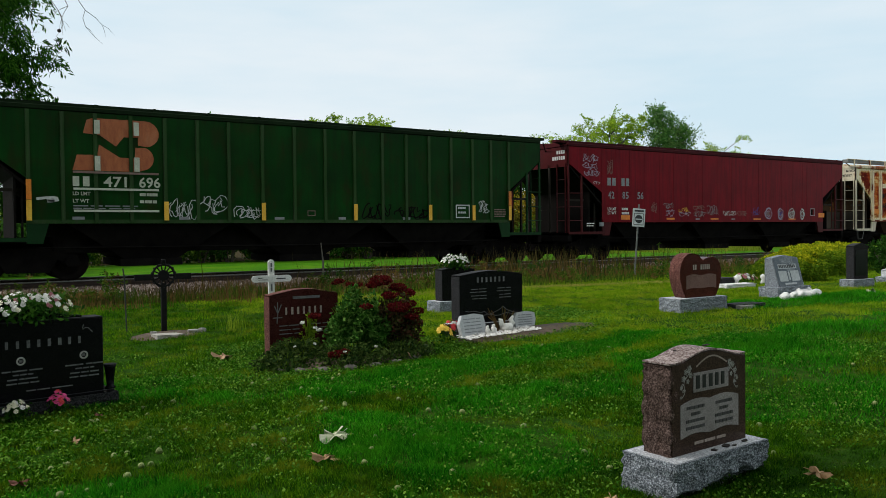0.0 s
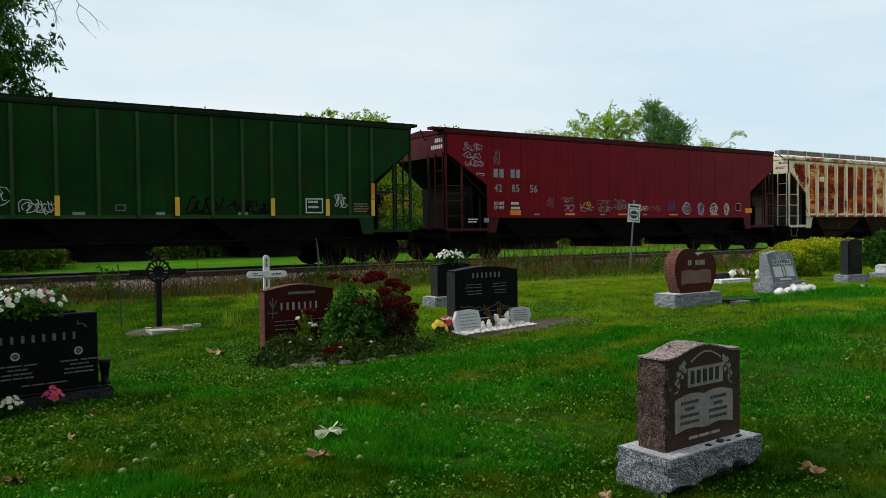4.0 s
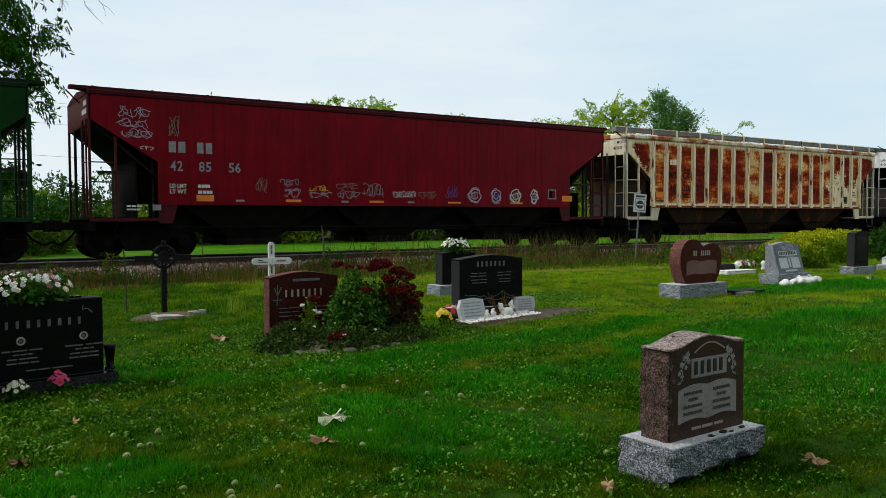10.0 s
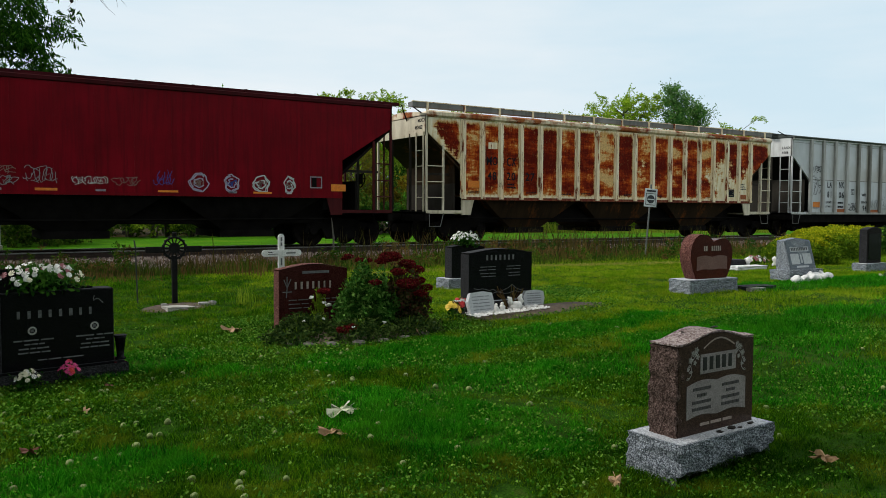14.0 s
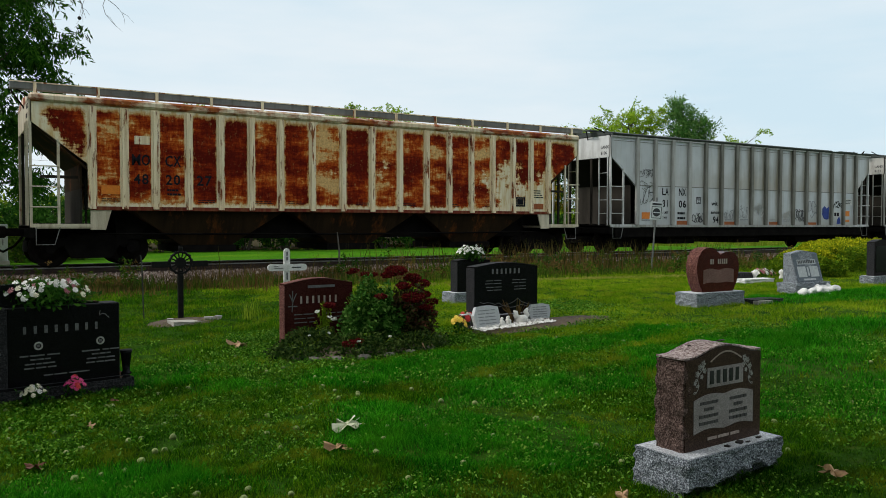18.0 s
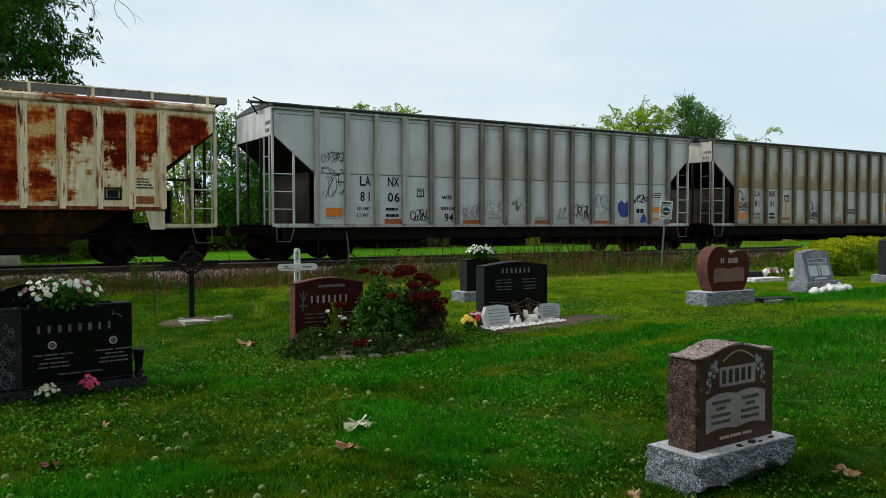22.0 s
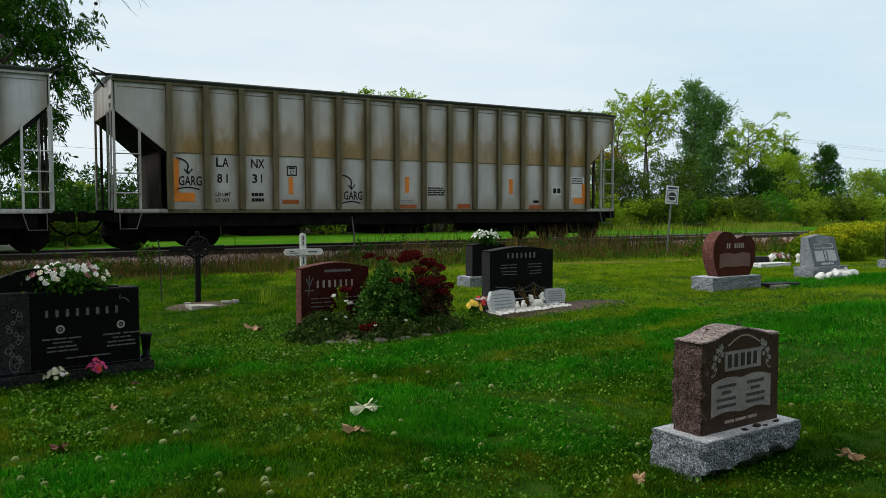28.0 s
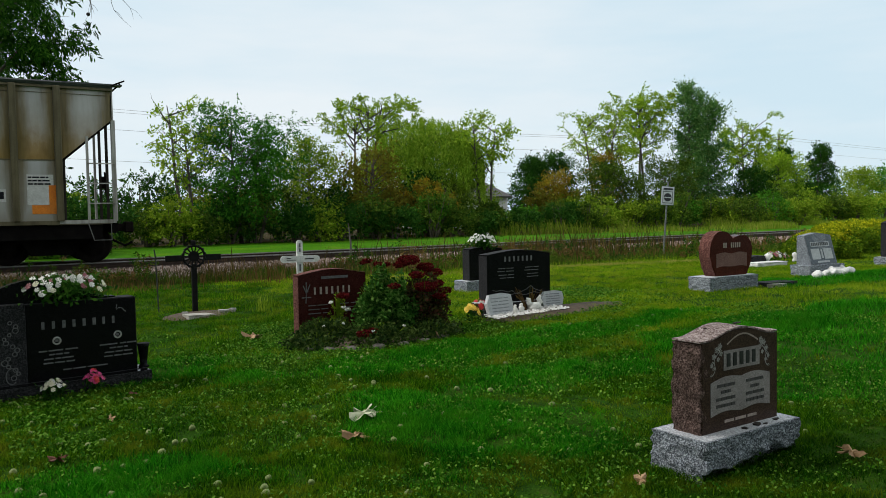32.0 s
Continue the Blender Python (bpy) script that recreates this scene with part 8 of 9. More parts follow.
def clipped_mound(x, y, H, R, seed):
    """A dense clipped evergreen: golden tips over a green underside, on a hidden twiggy core."""
    rng = np.random.default_rng(seed)
    ob = thing("golden_shrub", pose(x, y, gz(x, y) - 0.02), "clipped golden-yellow evergreen shrub behind the graves", "shrub")

    def surf(d, f):
        lump = 1 + 0.07 * np.sin(d[:, 0] * 5 + seed) * np.sin(d[:, 1] * 6 + d[:, 2] * 4) + 0.05 * np.sin(d[:, 0] * 13 + 2) * np.sin(d[:, 1] * 11 + d[:, 2] * 9)
        q = np.sign(d) * np.abs(d) ** 0.85
        return q * (f * lump)[:, None] * np.array([R, R, H]) + np.array([0, 0, 0.02])
    bm = bmesh.new()
    bmesh.ops.create_icosphere(bm, subdivisions=3, radius=1.0)
    for v in bm.verts:
        c = np.array([tuple(v.co)])
        v.co = Vector(surf(c, np.array([0.84]))[0])
        v.co.z = max(v.co.z, 0.0)
    part("inner_twigs", bm, L_GOLDLOW, ob)
    for nm, lm, n, lo, hi in (("lower_foliage", L_GOLDLOW, 9500, 0.0, 0.86), ("foliage", L_GOLD, 6000, 0.74, 1.0)):
        d = rng.normal(size=(n * 3, 3))
        d[:, 2] = np.abs(d[:, 2])
        d /= np.linalg.norm(d, axis=1)[:, None]
        t = d[:, 2] + rng.normal(0, 0.08, len(d)) + 0.10 * np.sin(d[:, 0] * 7 + seed)
        d = d[(t > lo) & (t < hi + 0.3 * (hi == 1.0))][:n]
        c = surf(d, rng.uniform(0.84, 1.0, len(d)))
        V, F = leaf_cloud(c, 0.06 * rng.uniform(0.6, 1.4, len(d)), rng, -0.2, 0.45)
        part(nm, mesh_arrays(nm, V, F, lm), None, ob)


for gx_, gy_, gh_, gr_ in ((17.75, 11.6, 0.66, 0.86), (20.2, 12.7, 0.80, 1.02), (22.9, 13.4, 0.84, 1.12)):
    clipped_mound(gx_, gy_, gh_, gr_, 330 + int(gx_))
shrub("dark_evergreen_shrub", 19.35, 9.9, 1.35, 0.55, L_DARK, 5200, 322, "dark green upright evergreen shrub by a grave", 0.07, 1.0, True)
pale_far, st = headstone("pale_headstone", 18.7, 9.6, 0.5, 0.30, 0.25, 0.03, 0, (G_GREY, G_GREYTOP, G_GREY), "low pale granite headstone beside an evergreen", (0.7, 0.4, 0.12), 10)

# warning sign by the line
M_SIGN = surface("white_sign_enamel", (0.60, 0.62, 0.64), (0.72, 0.74, 0.76), 5.0, 0.45)
M_SIGNDARK = surface("dark_sign_print", (0.02, 0.022, 0.03), (0.04, 0.042, 0.05), 5.0, 0.5)
M_GALV = surface("galvanised_post", (0.16, 0.165, 0.165), (0.26, 0.265, 0.265), 14.0, 0.5, 0.5)
sign = thing("warning_sign", pose(16.74, 15.7, gz(16.7, 15.7), 0, 4.2, -20), "white warning sign with a black disc on a steel post", "sign")
part("post", boxes((-0.018, 0.018, -0.016, 0.016, -0.1, 2.08)), M_GALV, sign)
part("panel", boxes((-0.19, 0.19, -0.035, -0.021, 1.45, 1.96, 0.004)), M_SIGN, sign)
bars("text_block", [(-0.14, 0.14, 1.87, 1.92)], -0.036, M_SIGNDARK, sign)
part("border", boxes((-0.15, 0.15, -0.039, -0.035, 1.50, 1.515), (-0.15, 0.15, -0.039, -0.035, 1.815, 1.83), (-0.15, -0.137, -0.039, -0.035, 1.515, 1.815), (0.137, 0.15, -0.039, -0.035, 1.515, 1.815)), M_SIGNDARK, sign)
part("disc", lathe(bmesh.new(), [(0.115, -0.039), (0.115, -0.034)], 22, (0, 1.665), "y"), M_SIGNDARK, sign)
part("disc_bar", boxes((-0.10, 0.10, -0.042, -0.038, 1.645, 1.675)), M_SIGN, sign)
# tussock and small stones by the wheel memorial
rng_t = np.random.default_rng(44)
tx_, ty_ = 3.95 + rng_t.normal(0, 0.10, 60), 11.95 + rng_t.normal(0, 0.10, 60)
blades("grass_tuft", tx_, ty_, ground_z(tx_, ty_), rng_t.uniform(0.12, 0.34, 60), np.full(60, 0.012), rng_t.uniform(0.1, 0.6, 60), L_OLIVE, "tall pale tuft of unmown grass in the lawn", "grass", rng_t)
for k, (qx, qy, qs) in enumerate(((3.40, 12.18, 0.07), (3.55, 12.24, 0.05), (2.86, 12.36, 0.06))):
    solo("flat_stone", rock_block(-qs, qs, -qs * 0.7, qs * 0.7, -0.02, 0.045, 0.05, 0.012, 30.0 + k, False), M_LIMESTONE, pose(qx, qy, gz(qx, qy) + 0.025, 2, 2, 40 * k), "small flat pale stone on bare earth", "stone")
# wooden line-side stake
solo("line_stake", tube(bmesh.new(), [(0, 0, -0.1), (0.02, 0, 0.6), (-0.04, 0, 1.12)], [0.03, 0.026, 0.012], 5), M_DARKSTONE, pose(8.64, 18.9, gz(8.6, 18.9) + 0.05, 0, 0, 0), "pale weathered stake leaning beside the track", "stake")

# grey cabinet beyond the line
M_CABINET = surface("grey_white_enamel", (0.44, 0.46, 0.46), (0.58, 0.60, 0.60), 4.0, 0.5, stain=(0.25, 0.22, 0.18), stain_amount=0.4)
cab = thing("signal_cabinet", pose(0.35, 30.0, 0.14), "pale grey metal signal cabinet beyond the railway", "cabinet")
part("body", boxes((0, 1.35, 0, 0.7, 0.12, 1.35, 0.02)), M_CABINET, cab)
part("plinth", boxes((-0.05, 1.4, -0.05, 0.75, -0.1, 0.12)), M_LIMESTONE, cab)
for dx in (0.06, 0.70):
    d = part("door", boxes((dx, dx + 0.58, -0.025, 0.0, 0.2, 1.28)), M_CABINET, cab)
    part("handle", boxes((dx + 0.48, dx + 0.52, -0.05, -0.025, 0.65, 0.85)), M_GALV, d)
part("louvre", boxes(*[(0.80, 1.18, -0.04, -0.025, 0.95 + 0.05 * k, 0.97 + 0.05 * k) for k in range(5)]), M_SIGNDARK, cab)

# ---- lettering, reflectors and graffiti on the wagons ----
FACE = -0.006          # just proud of the side sheets


def patch(car, x0, x1, z0, z1, material, name="reflector", y=FACE, label=""):
    return bars(name, [(min(x0, x1), max(x0, x1), min(z0, z1), max(z0, z1))], y, material, car, label)


def tag(car, x0, x1, z0, z1, material, seed, letters=3, width=0.02, label="sprayed graffiti"):
    rng = random.Random(seed)
    w, h = x1 - x0, z1 - z0
    pth = [[(x0 + px, z0 + pz) for px, pz in p] for p in scrawl(rng, w, h, letters)]
    return part("graffiti", strokes(pth, width, FACE - 0.002), material, car, label)


def data_lines(car, x0, x1, z, rows, material, seed, h=0.05, step=0.085, y=FACE):
    rng = random.Random(seed)
    rects = []
    for k in range(rows):
        rects += line_bars(x0, x0 + (x1 - x0) * rng.uniform(0.75, 1.0), z - k * step, h, rng, 4)
    return bars("text_block", rects, y, material, car)


def number(car, body, x0, x1, z0, z1, material):
    h = z1 - z0
    if len(body) <= 2:
        w = (x1 - x0) / len(body)
        for i, ch in enumerate(body):
            thin = ch in "1I"
            lettering(ch, h / 0.70, x0 + w * (i + (0.36 if thin else 0.04)), z0, FACE - 0.002, material, car, width=w * (0.20 if thin else 0.86))
        return None
    return lettering(body, h / 0.70, x0, z0, FACE - 0.002, material, car, width=x1 - x0)


def frame_box(car, x0, x1, z0, z1, material, t=0.03):
    bars("data_frame", [(x0, x1, z0, z0 + t), (x0, x1, z1 - t, z1), (x0, x0 + t, z0 + t, z1 - t), (x1 - t, x1, z0 + t, z1 - t)], FACE, material, car)


# green wagon: emblem, rules, numbers, reflectors on the posts
bm = bmesh.new()
arc = lambda cx, cz, r, a0, a1, n=9: [(cx + r * math.cos(radians(a0 + (a1 - a0) * k / n)), cz + r * math.sin(radians(a0 + (a1 - a0) * k / n))) for k in range(n + 1)]
prism(bm, ([(2.58, 3.78), (2.50, 3.47), (2.86, 3.44), (3.22, 3.19), (3.40, 3.42), (3.72, 3.42), (3.72, 3.24)] + arc(3.90, 3.52, 0.31, -90, 90) + [(2.70, 3.83)])[::-1], FACE - 0.003, 0.0)
prism(bm, ([(2.26, 2.60), (2.36, 2.96), (2.80, 2.97), (2.84, 3.22), (3.30, 2.93), (3.64, 2.92), (3.66, 3.18)] + arc(3.80, 2.92, 0.28, 70, -80) + [(3.7, 2.60)])[::-1], FACE - 0.003, 0.0)
part("emblem", bm, M_EMBLEM, green_wagon, "faded orange emblem")
for px_ in (2.79, 3.67):
    for z0, z1 in ((2.60, 2.94), (3.46, 3.78)):
        patch(green_wagon, px_ - 0.062, px_ + 0.062, z0, z1, M_CREAM, "emblem_patch", -0.088, "faded cream paint on a post")
for z, mt in ((2.53, M_TAGDIM), (2.14, M_CREAM), (1.63, M_CREAM)):
    patch(green_wagon, 2.26, 4.17, z, z + 0.05, mt, "rule", -0.094)
bars("letter_bars", [(2.26, 2.40, 2.23, 2.46), (2.48, 2.62, 2.23, 2.46)], FACE, M_CREAM, green_wagon)
number(green_wagon, "471", 2.93, 3.45, 2.23, 2.47, M_CREAM)
number(green_wagon, "696", 3.72, 4.22, 2.23, 2.47, M_CREAM)
number(green_wagon, "LD LMT", 2.25, 2.63, 2.02, 2.10, M_CREAM)
number(green_wagon, "LT WT", 2.25, 2.60, 1.85, 1.93, M_CREAM)
data_lines(green_wagon, 3.74, 4.18, 2.02, 2, M_CREAM, 2, 0.07, 0.17)
data_lines(green_wagon, 2.26, 4.1, 1.76, 2, M_TAGGREY, 3, 0.025, 0.06)
green_posts = posts_stepped(16.36, 1.34)
for px_ in (green_posts[1], green_posts[5], green_posts[8], green_posts[11], green_posts[14], green_posts[16], green_posts[-2]):
    tall = px_ in (green_posts[1], green_posts[-2])
    near = min(green_posts, key=lambda q: abs(q - px_))
    part("reflector", boxes((near - 0.055, near + 0.055, -0.096, -0.088, 1.43, 1.89)), M_AMBER, green_wagon, "yellow reflector strip")
    if tall:
        part("reflector", boxes((near - 0.055, near + 0.055, -0.096, -0.088, 1.90, 2.36)), M_ORANGE, green_wagon, "faded orange reflector strip")
tag(green_wagon, 4.48, 5.12, 1.45, 1.99, M_TAGWHITE, 11, 4)
tag(green_wagon, 5.24, 5.84, 1.58, 2.07, M_TAGWHITE, 12, 3)
tag(green_wagon, 6.11, 6.74, 1.45, 1.80, M_TAGWHITE, 13, 4)
tag(green_wagon, 1.59, 1.89, 1.86, 1.97, M_TAGWHITE, 14, 1, 0.06)
tag(green_wagon, 9.85, 10.65, 1.45, 1.92, M_BLACK, 15, 4, 0.04)
tag(green_wagon, 10.90, 11.95, 1.42, 1.84, M_BLACK, 16, 5, 0.04)
tag(green_wagon, 13.80, 14.26, 1.64, 2.04, M_TAGWHITE, 17, 3)
frame_box(green_wagon, 12.98, 13.50, 1.50, 1.91, M_TAGWHITE, 0.035)
data_lines(green_wagon, 13.06, 13.42, 1.78, 2, M_TAGWHITE, 4, 0.06, 0.14)
frame_box(green_wagon, 8.10, 8.33, 1.55, 1.70, M_TAGDIM, 0.02)
for a, b_ in ((2.24, 2.5), (4.67, 4.91), (7.16, 7.43), (9.03, 9.25), (11.1, 11.35)):
    patch(green_wagon, a, b_, 1.43, 1.52, M_TAGGREY, "placard")
data_lines(green_wagon, 14.45, 14.95, 1.75, 4, M_TAGDIM, 5, 0.035, 0.07)

# red wagon
bars("letter_bars", [(1.83, 2.00, 2.65, 2.92), (2.06, 2.23, 2.65, 2.92), (2.52, 2.68, 2.65, 2.92), (2.74, 2.90, 2.65, 2.92)], FACE, M_TAGGREY, red_wagon)
for body, a, b_ in (("42", 1.86, 2.17), ("85", 2.55, 2.88), ("56", 3.30, 3.64)):
    number(red_wagon, body, a, b_, 2.20, 2.44, M_TAGGREY)
number(red_wagon, "LD LMT", 1.83, 2.24, 1.78, 1.88, M_WHITE)
number(red_wagon, "LT WT", 1.83, 2.24, 1.64, 1.74, M_WHITE)
data_lines(red_wagon, 2.53, 2.92, 1.79, 2, M_WHITE, 21, 0.08, 0.15)
for a, b_, z0, z1 in ((2.49, 2.93, 1.41, 1.61), (4.86, 5.30, 1.41, 1.52), (7.38, 7.84, 1.41, 1.51), (10.06, 10.54, 1.40, 1.50), (12.45, 12.95, 1.40, 1.50), (14.65, 15.09, 1.55, 1.74)):
    patch(red_wagon, a, b_, z0, z1, M_ORANGE, "reflector", FACE - 0.002, "orange reflector strip")
for k, (a, b_, z0, z1, mt, n_) in enumerate(((0.72, 1.36, 3.42, 3.70, M_TAGLILAC, 4), (0.74, 1.36, 3.18, 3.42, M_TAGLILAC, 4), (0.78, 1.40, 2.95, 3.18, M_TAGLILAC, 4), (1.21, 1.44, 2.68, 2.78, M_TAGWHITE, 2), (1.80, 2.04, 2.97, 3.54, M_TAGDIM, 2), (4.08, 4.33, 1.70, 2.08, M_TAGDIM, 2), (4.77, 5.21, 1.86, 2.10, M_TAGGREY, 3), (4.85, 5.21, 1.56, 1.84, M_TAGLILAC, 3), (5.57, 6.13, 1.76, 1.92, M_AMBER, 4), (5.57, 6.13, 1.56, 1.74, M_TAGLILAC, 4), (6.41, 6.99, 1.80, 1.99, M_TAGDIM, 4), (6.41, 6.99, 1.56, 1.78, M_TAGGREY, 4), (7.18, 7.88, 1.62, 2.01, M_TAGGREY, 5), (8.19, 8.88, 1.60, 1.81, M_WHITE, 6), (9.09, 9.62, 1.60, 1.83, M_TAGDIM, 4), (9.95, 10.45, 1.62, 2.00, M_BLUE, 4))):
    tag(red_wagon, a, b_, z0, z1, mt, 40 + k, n_, 0.014)
for k, (a, b_, mt) in enumerate(((10.76, 11.34, M_TAGLILAC), (11.66, 12.12, M_TAGLILAC), (12.40, 12.93, M_TAGWHITE), (13.27, 13.63, M_TAGWHITE))):
    cx_, cz_, rx_, rz_ = (a + b_) / 2, 1.70, (b_ - a) / 2 * 0.8, 0.22
    ringp = [[(cx_ + rx_ * f * math.cos(q * 0.40 + k + f) + 0.03 * math.sin(q * 2.1 + k), cz_ + rz_ * f * (1 + 0.12 * math.sin(q * 1.3)) * math.sin(q * 0.40 + k + f)) for q in range(n_)] for f, n_ in ((1.0, 17), (0.86, 12), (0.5, 14))]
    part("graffiti", strokes(ringp, 0.032, FACE - 0.003), mt, red_wagon, "round sprayed graffiti")
    tag(red_wagon, cx_ - rx_ * 0.5, cx_ + rx_ * 0.5, cz_ - 0.10, cz_ + 0.10, M_BLUE if k == 1 else M_TAGDIM, 90 + k, 2, 0.03, "dull spray inside a ring")
frame_box(red_wagon, 14.03, 14.38, 1.62, 1.94, M_TAGGREY, 0.03)
patch(red_wagon, 14.08, 14.22, 1.66, 1.90, M_BLACK, "placard", FACE - 0.001)
data_lines(red_wagon, 0.82, 1.2, 1.30, 2, M_WHITE, 23, 0.04, 0.08, -0.02)
patch(red_wagon, 1.42, 1.62, 1.22, 1.36, M_TAGGREY, "placard", -0.02)
for a in (3.5, 6.5, 8.65, 11.8):
    patch(red_wagon, a, a + 0.22, 1.41, 1.50, M_TAGGREY, "placard")
patch(red_wagon, 13.75, 14.75, 1.45, 3.70, M_REDPOST, "repainted_panel", -0.004, "duller repainted panel")

# rusty wagon
for body, a, b_, z0, z1 in (("MO", 2.16, 2.62, 2.45, 2.71), ("CX", 2.94, 3.36, 2.45, 2.71), ("48", 2.22, 2.58, 2.00, 2.24), ("20", 2.95, 3.33, 2.00, 2.24), ("27", 3.70, 4.10, 2.00, 2.24)):
    number(rusty_wagon, body, a, b_, z0, z1, M_STENCIL_DARK)
frame_box(rusty_wagon, 13.67, 14.06, 1.60, 1.90, M_STENCIL_DARK, 0.05)
patch(rusty_wagon, 13.74, 13.99, 1.66, 1.84, M_STENCIL_DARK, "placard")
data_lines(rusty_wagon, 14.33, 14.80, 2.10, 4, M_STENCIL_DARK, 31, 0.03, 0.07)
patch(rusty_wagon, 14.37, 14.80, 1.52, 1.70, M_DULLORANGE, "reflector", FACE, "rusty orange patch")
patch(rusty_wagon, 1.50, 1.92, 1.74, 1.95, M_ORANGE, "reflector", FACE, "rusty orange patch")
data_lines(rusty_wagon, 3.0, 3.36, 1.84, 2, M_STENCIL_DARK, 32, 0.05, 0.10)
for k, a in enumerate((1.5, 3.75, 5.2, 6.1, 8.1, 9.6, 11.1, 12.5)):
    data_lines(rusty_wagon, a, a + 0.5, 1.62, 2, M_STENCIL_DARK, 33 + k, 0.02, 0.05)
patch(rusty_wagon, 2.25, 2.60, 2.95, 3.15, M_CREAMPOST, "placard", FACE, "bare cream panel")

# grey wagon
for body, a, b_, z0, z1 in (("LA", 2.50, 2.88, 2.10, 2.36), ("NX", 3.38, 3.80, 2.10, 2.36), ("81", 2.53, 2.86, 1.67, 1.93), ("06", 3.39, 3.80, 1.66, 1.92), ("LD LMT", 2.44, 2.84, 1.42, 1.51), ("LT WT", 2.44, 2.80, 1.23, 1.32)):
    number(grey_wagon, body, a, b_, z0, z1, M_STENCIL_DARK)
data_lines(grey_wagon, 3.34, 3.82, 1.41, 2, M_STENCIL_DARK, 51, 0.08, 0.18)
for a, b_, z0, z1 in ((1.51, 2.00, 1.24, 1.47), (3.30, 3.86, 1.02, 1.17), (5.95, 6.55, 1.02, 1.15), (8.68, 9.25, 1.02, 1.14), (11.2, 11.85, 1.02, 1.13), (13.92, 14.28, 1.40, 1.63), (13.95, 14.28, 1.15, 1.25)):
    patch(grey_wagon, a, b_, z0, z1, M_DULLORANGE if z1 < 1.18 else M_ORANGE, "reflector", FACE, "grimy orange reflector strip" if z1 < 1.18 else "orange reflector strip")
for k, (a, b_, z0, z1, mt, n_, wd) in enumerate(((1.42, 2.0, 2.70, 3.04, M_STENCIL_DARK, 3, 0.022), (1.42, 2.0, 2.35, 2.58, M_STENCIL_DARK, 2, 0.022), (1.42, 2.03, 1.70, 2.38, M_STENCIL_DARK, 3, 0.022), (4.15, 4.77, 1.12, 1.46, M_STENCIL_DARK, 5, 0.035), (5.95, 6.57, 1.20, 1.62, M_TAGGREY, 5, 0.028), (6.88, 7.40, 1.25, 1.78, M_TAGGREY, 3, 0.022), (7.74, 8.32, 1.22, 1.88, M_WHITE, 5, 0.05), (9.60, 10.02, 1.2, 1.6, M_WHITE, 4, 0.045), (10.32, 11.02, 1.15, 1.70, M_STENCIL_DARK, 4, 0.035), (11.2, 11.85, 1.25, 2.00, M_TAGGREY, 2, 0.045), (12.95, 13.76, 1.72, 2.03, M_STENCIL_DARK, 5, 0.05))):
    tag(grey_wagon, a, b_, z0, z1, mt, 70 + k, n_, wd * 0.75)
for body, a, b_, z0, z1 in (("wit", 5.20, 5.55, 1.76, 1.92), ("since", 5.16, 5.65, 1.44, 1.57), ("94", 5.28, 5.62, 1.10, 1.34)):
    number(grey_wagon, body, a, b_, z0, z1, M_STENCIL_DARK)
bm = bmesh.new()
prism(bm, [(12.26, 1.48), (12.40, 1.28), (12.62, 1.25), (12.74, 1.30), (12.74, 1.80), (12.58, 1.72), (12.44, 1.83), (12.28, 1.72)], FACE - 0.003, 0.0)
part("graffiti", bm, M_BLUE, grey_wagon, "solid blue sprayed patch")
bm = bmesh.new()
prism(bm, [(13.34, 1.05), (13.62, 1.08), (13.60, 1.24), (13.50, 1.40), (13.36, 1.22)], FACE - 0.004, 0.0)
part("graffiti", bm, M_BLUE, grey_wagon, "solid blue sprayed patch")
frame_box(grey_wagon, 4.35, 4.59, 1.81, 2.06, M_STENCIL_DARK, 0.025)
bars("text_block", [(4.40, 4.54, 1.97, 2.01)], FACE, M_STENCIL_DARK, grey_wagon)
number(grey_wagon, "C", 4.42, 4.53, 1.85, 1.94, M_STENCIL_DARK)
patch(grey_wagon, 13.09, 13.53, 1.35, 1.60, M_WHITE, "placard")
patch(grey_wagon, 13.14, 13.29, 1.40, 1.55, M_STENCIL_DARK, "placard", FACE - 0.003)
patch(grey_wagon, 13.33, 13.48, 1.40, 1.55, M_STENCIL_DARK, "placard", FACE - 0.003)
patch(grey_wagon, 13.84, 14.46, 1.88, 2.16, M_WHITE, "placard")
data_lines(grey_wagon, 13.88, 14.42, 2.09, 3, M_STENCIL_DARK, 53, 0.03, 0.075, FACE - 0.003)
for k, a in enumerate((1.50, 5.98, 6.86, 8.7, 9.56)):
    data_lines(grey_wagon, a, a + 0.52, 1.22, 2, M_TAGGREY, 54 + k, 0.02, 0.05)

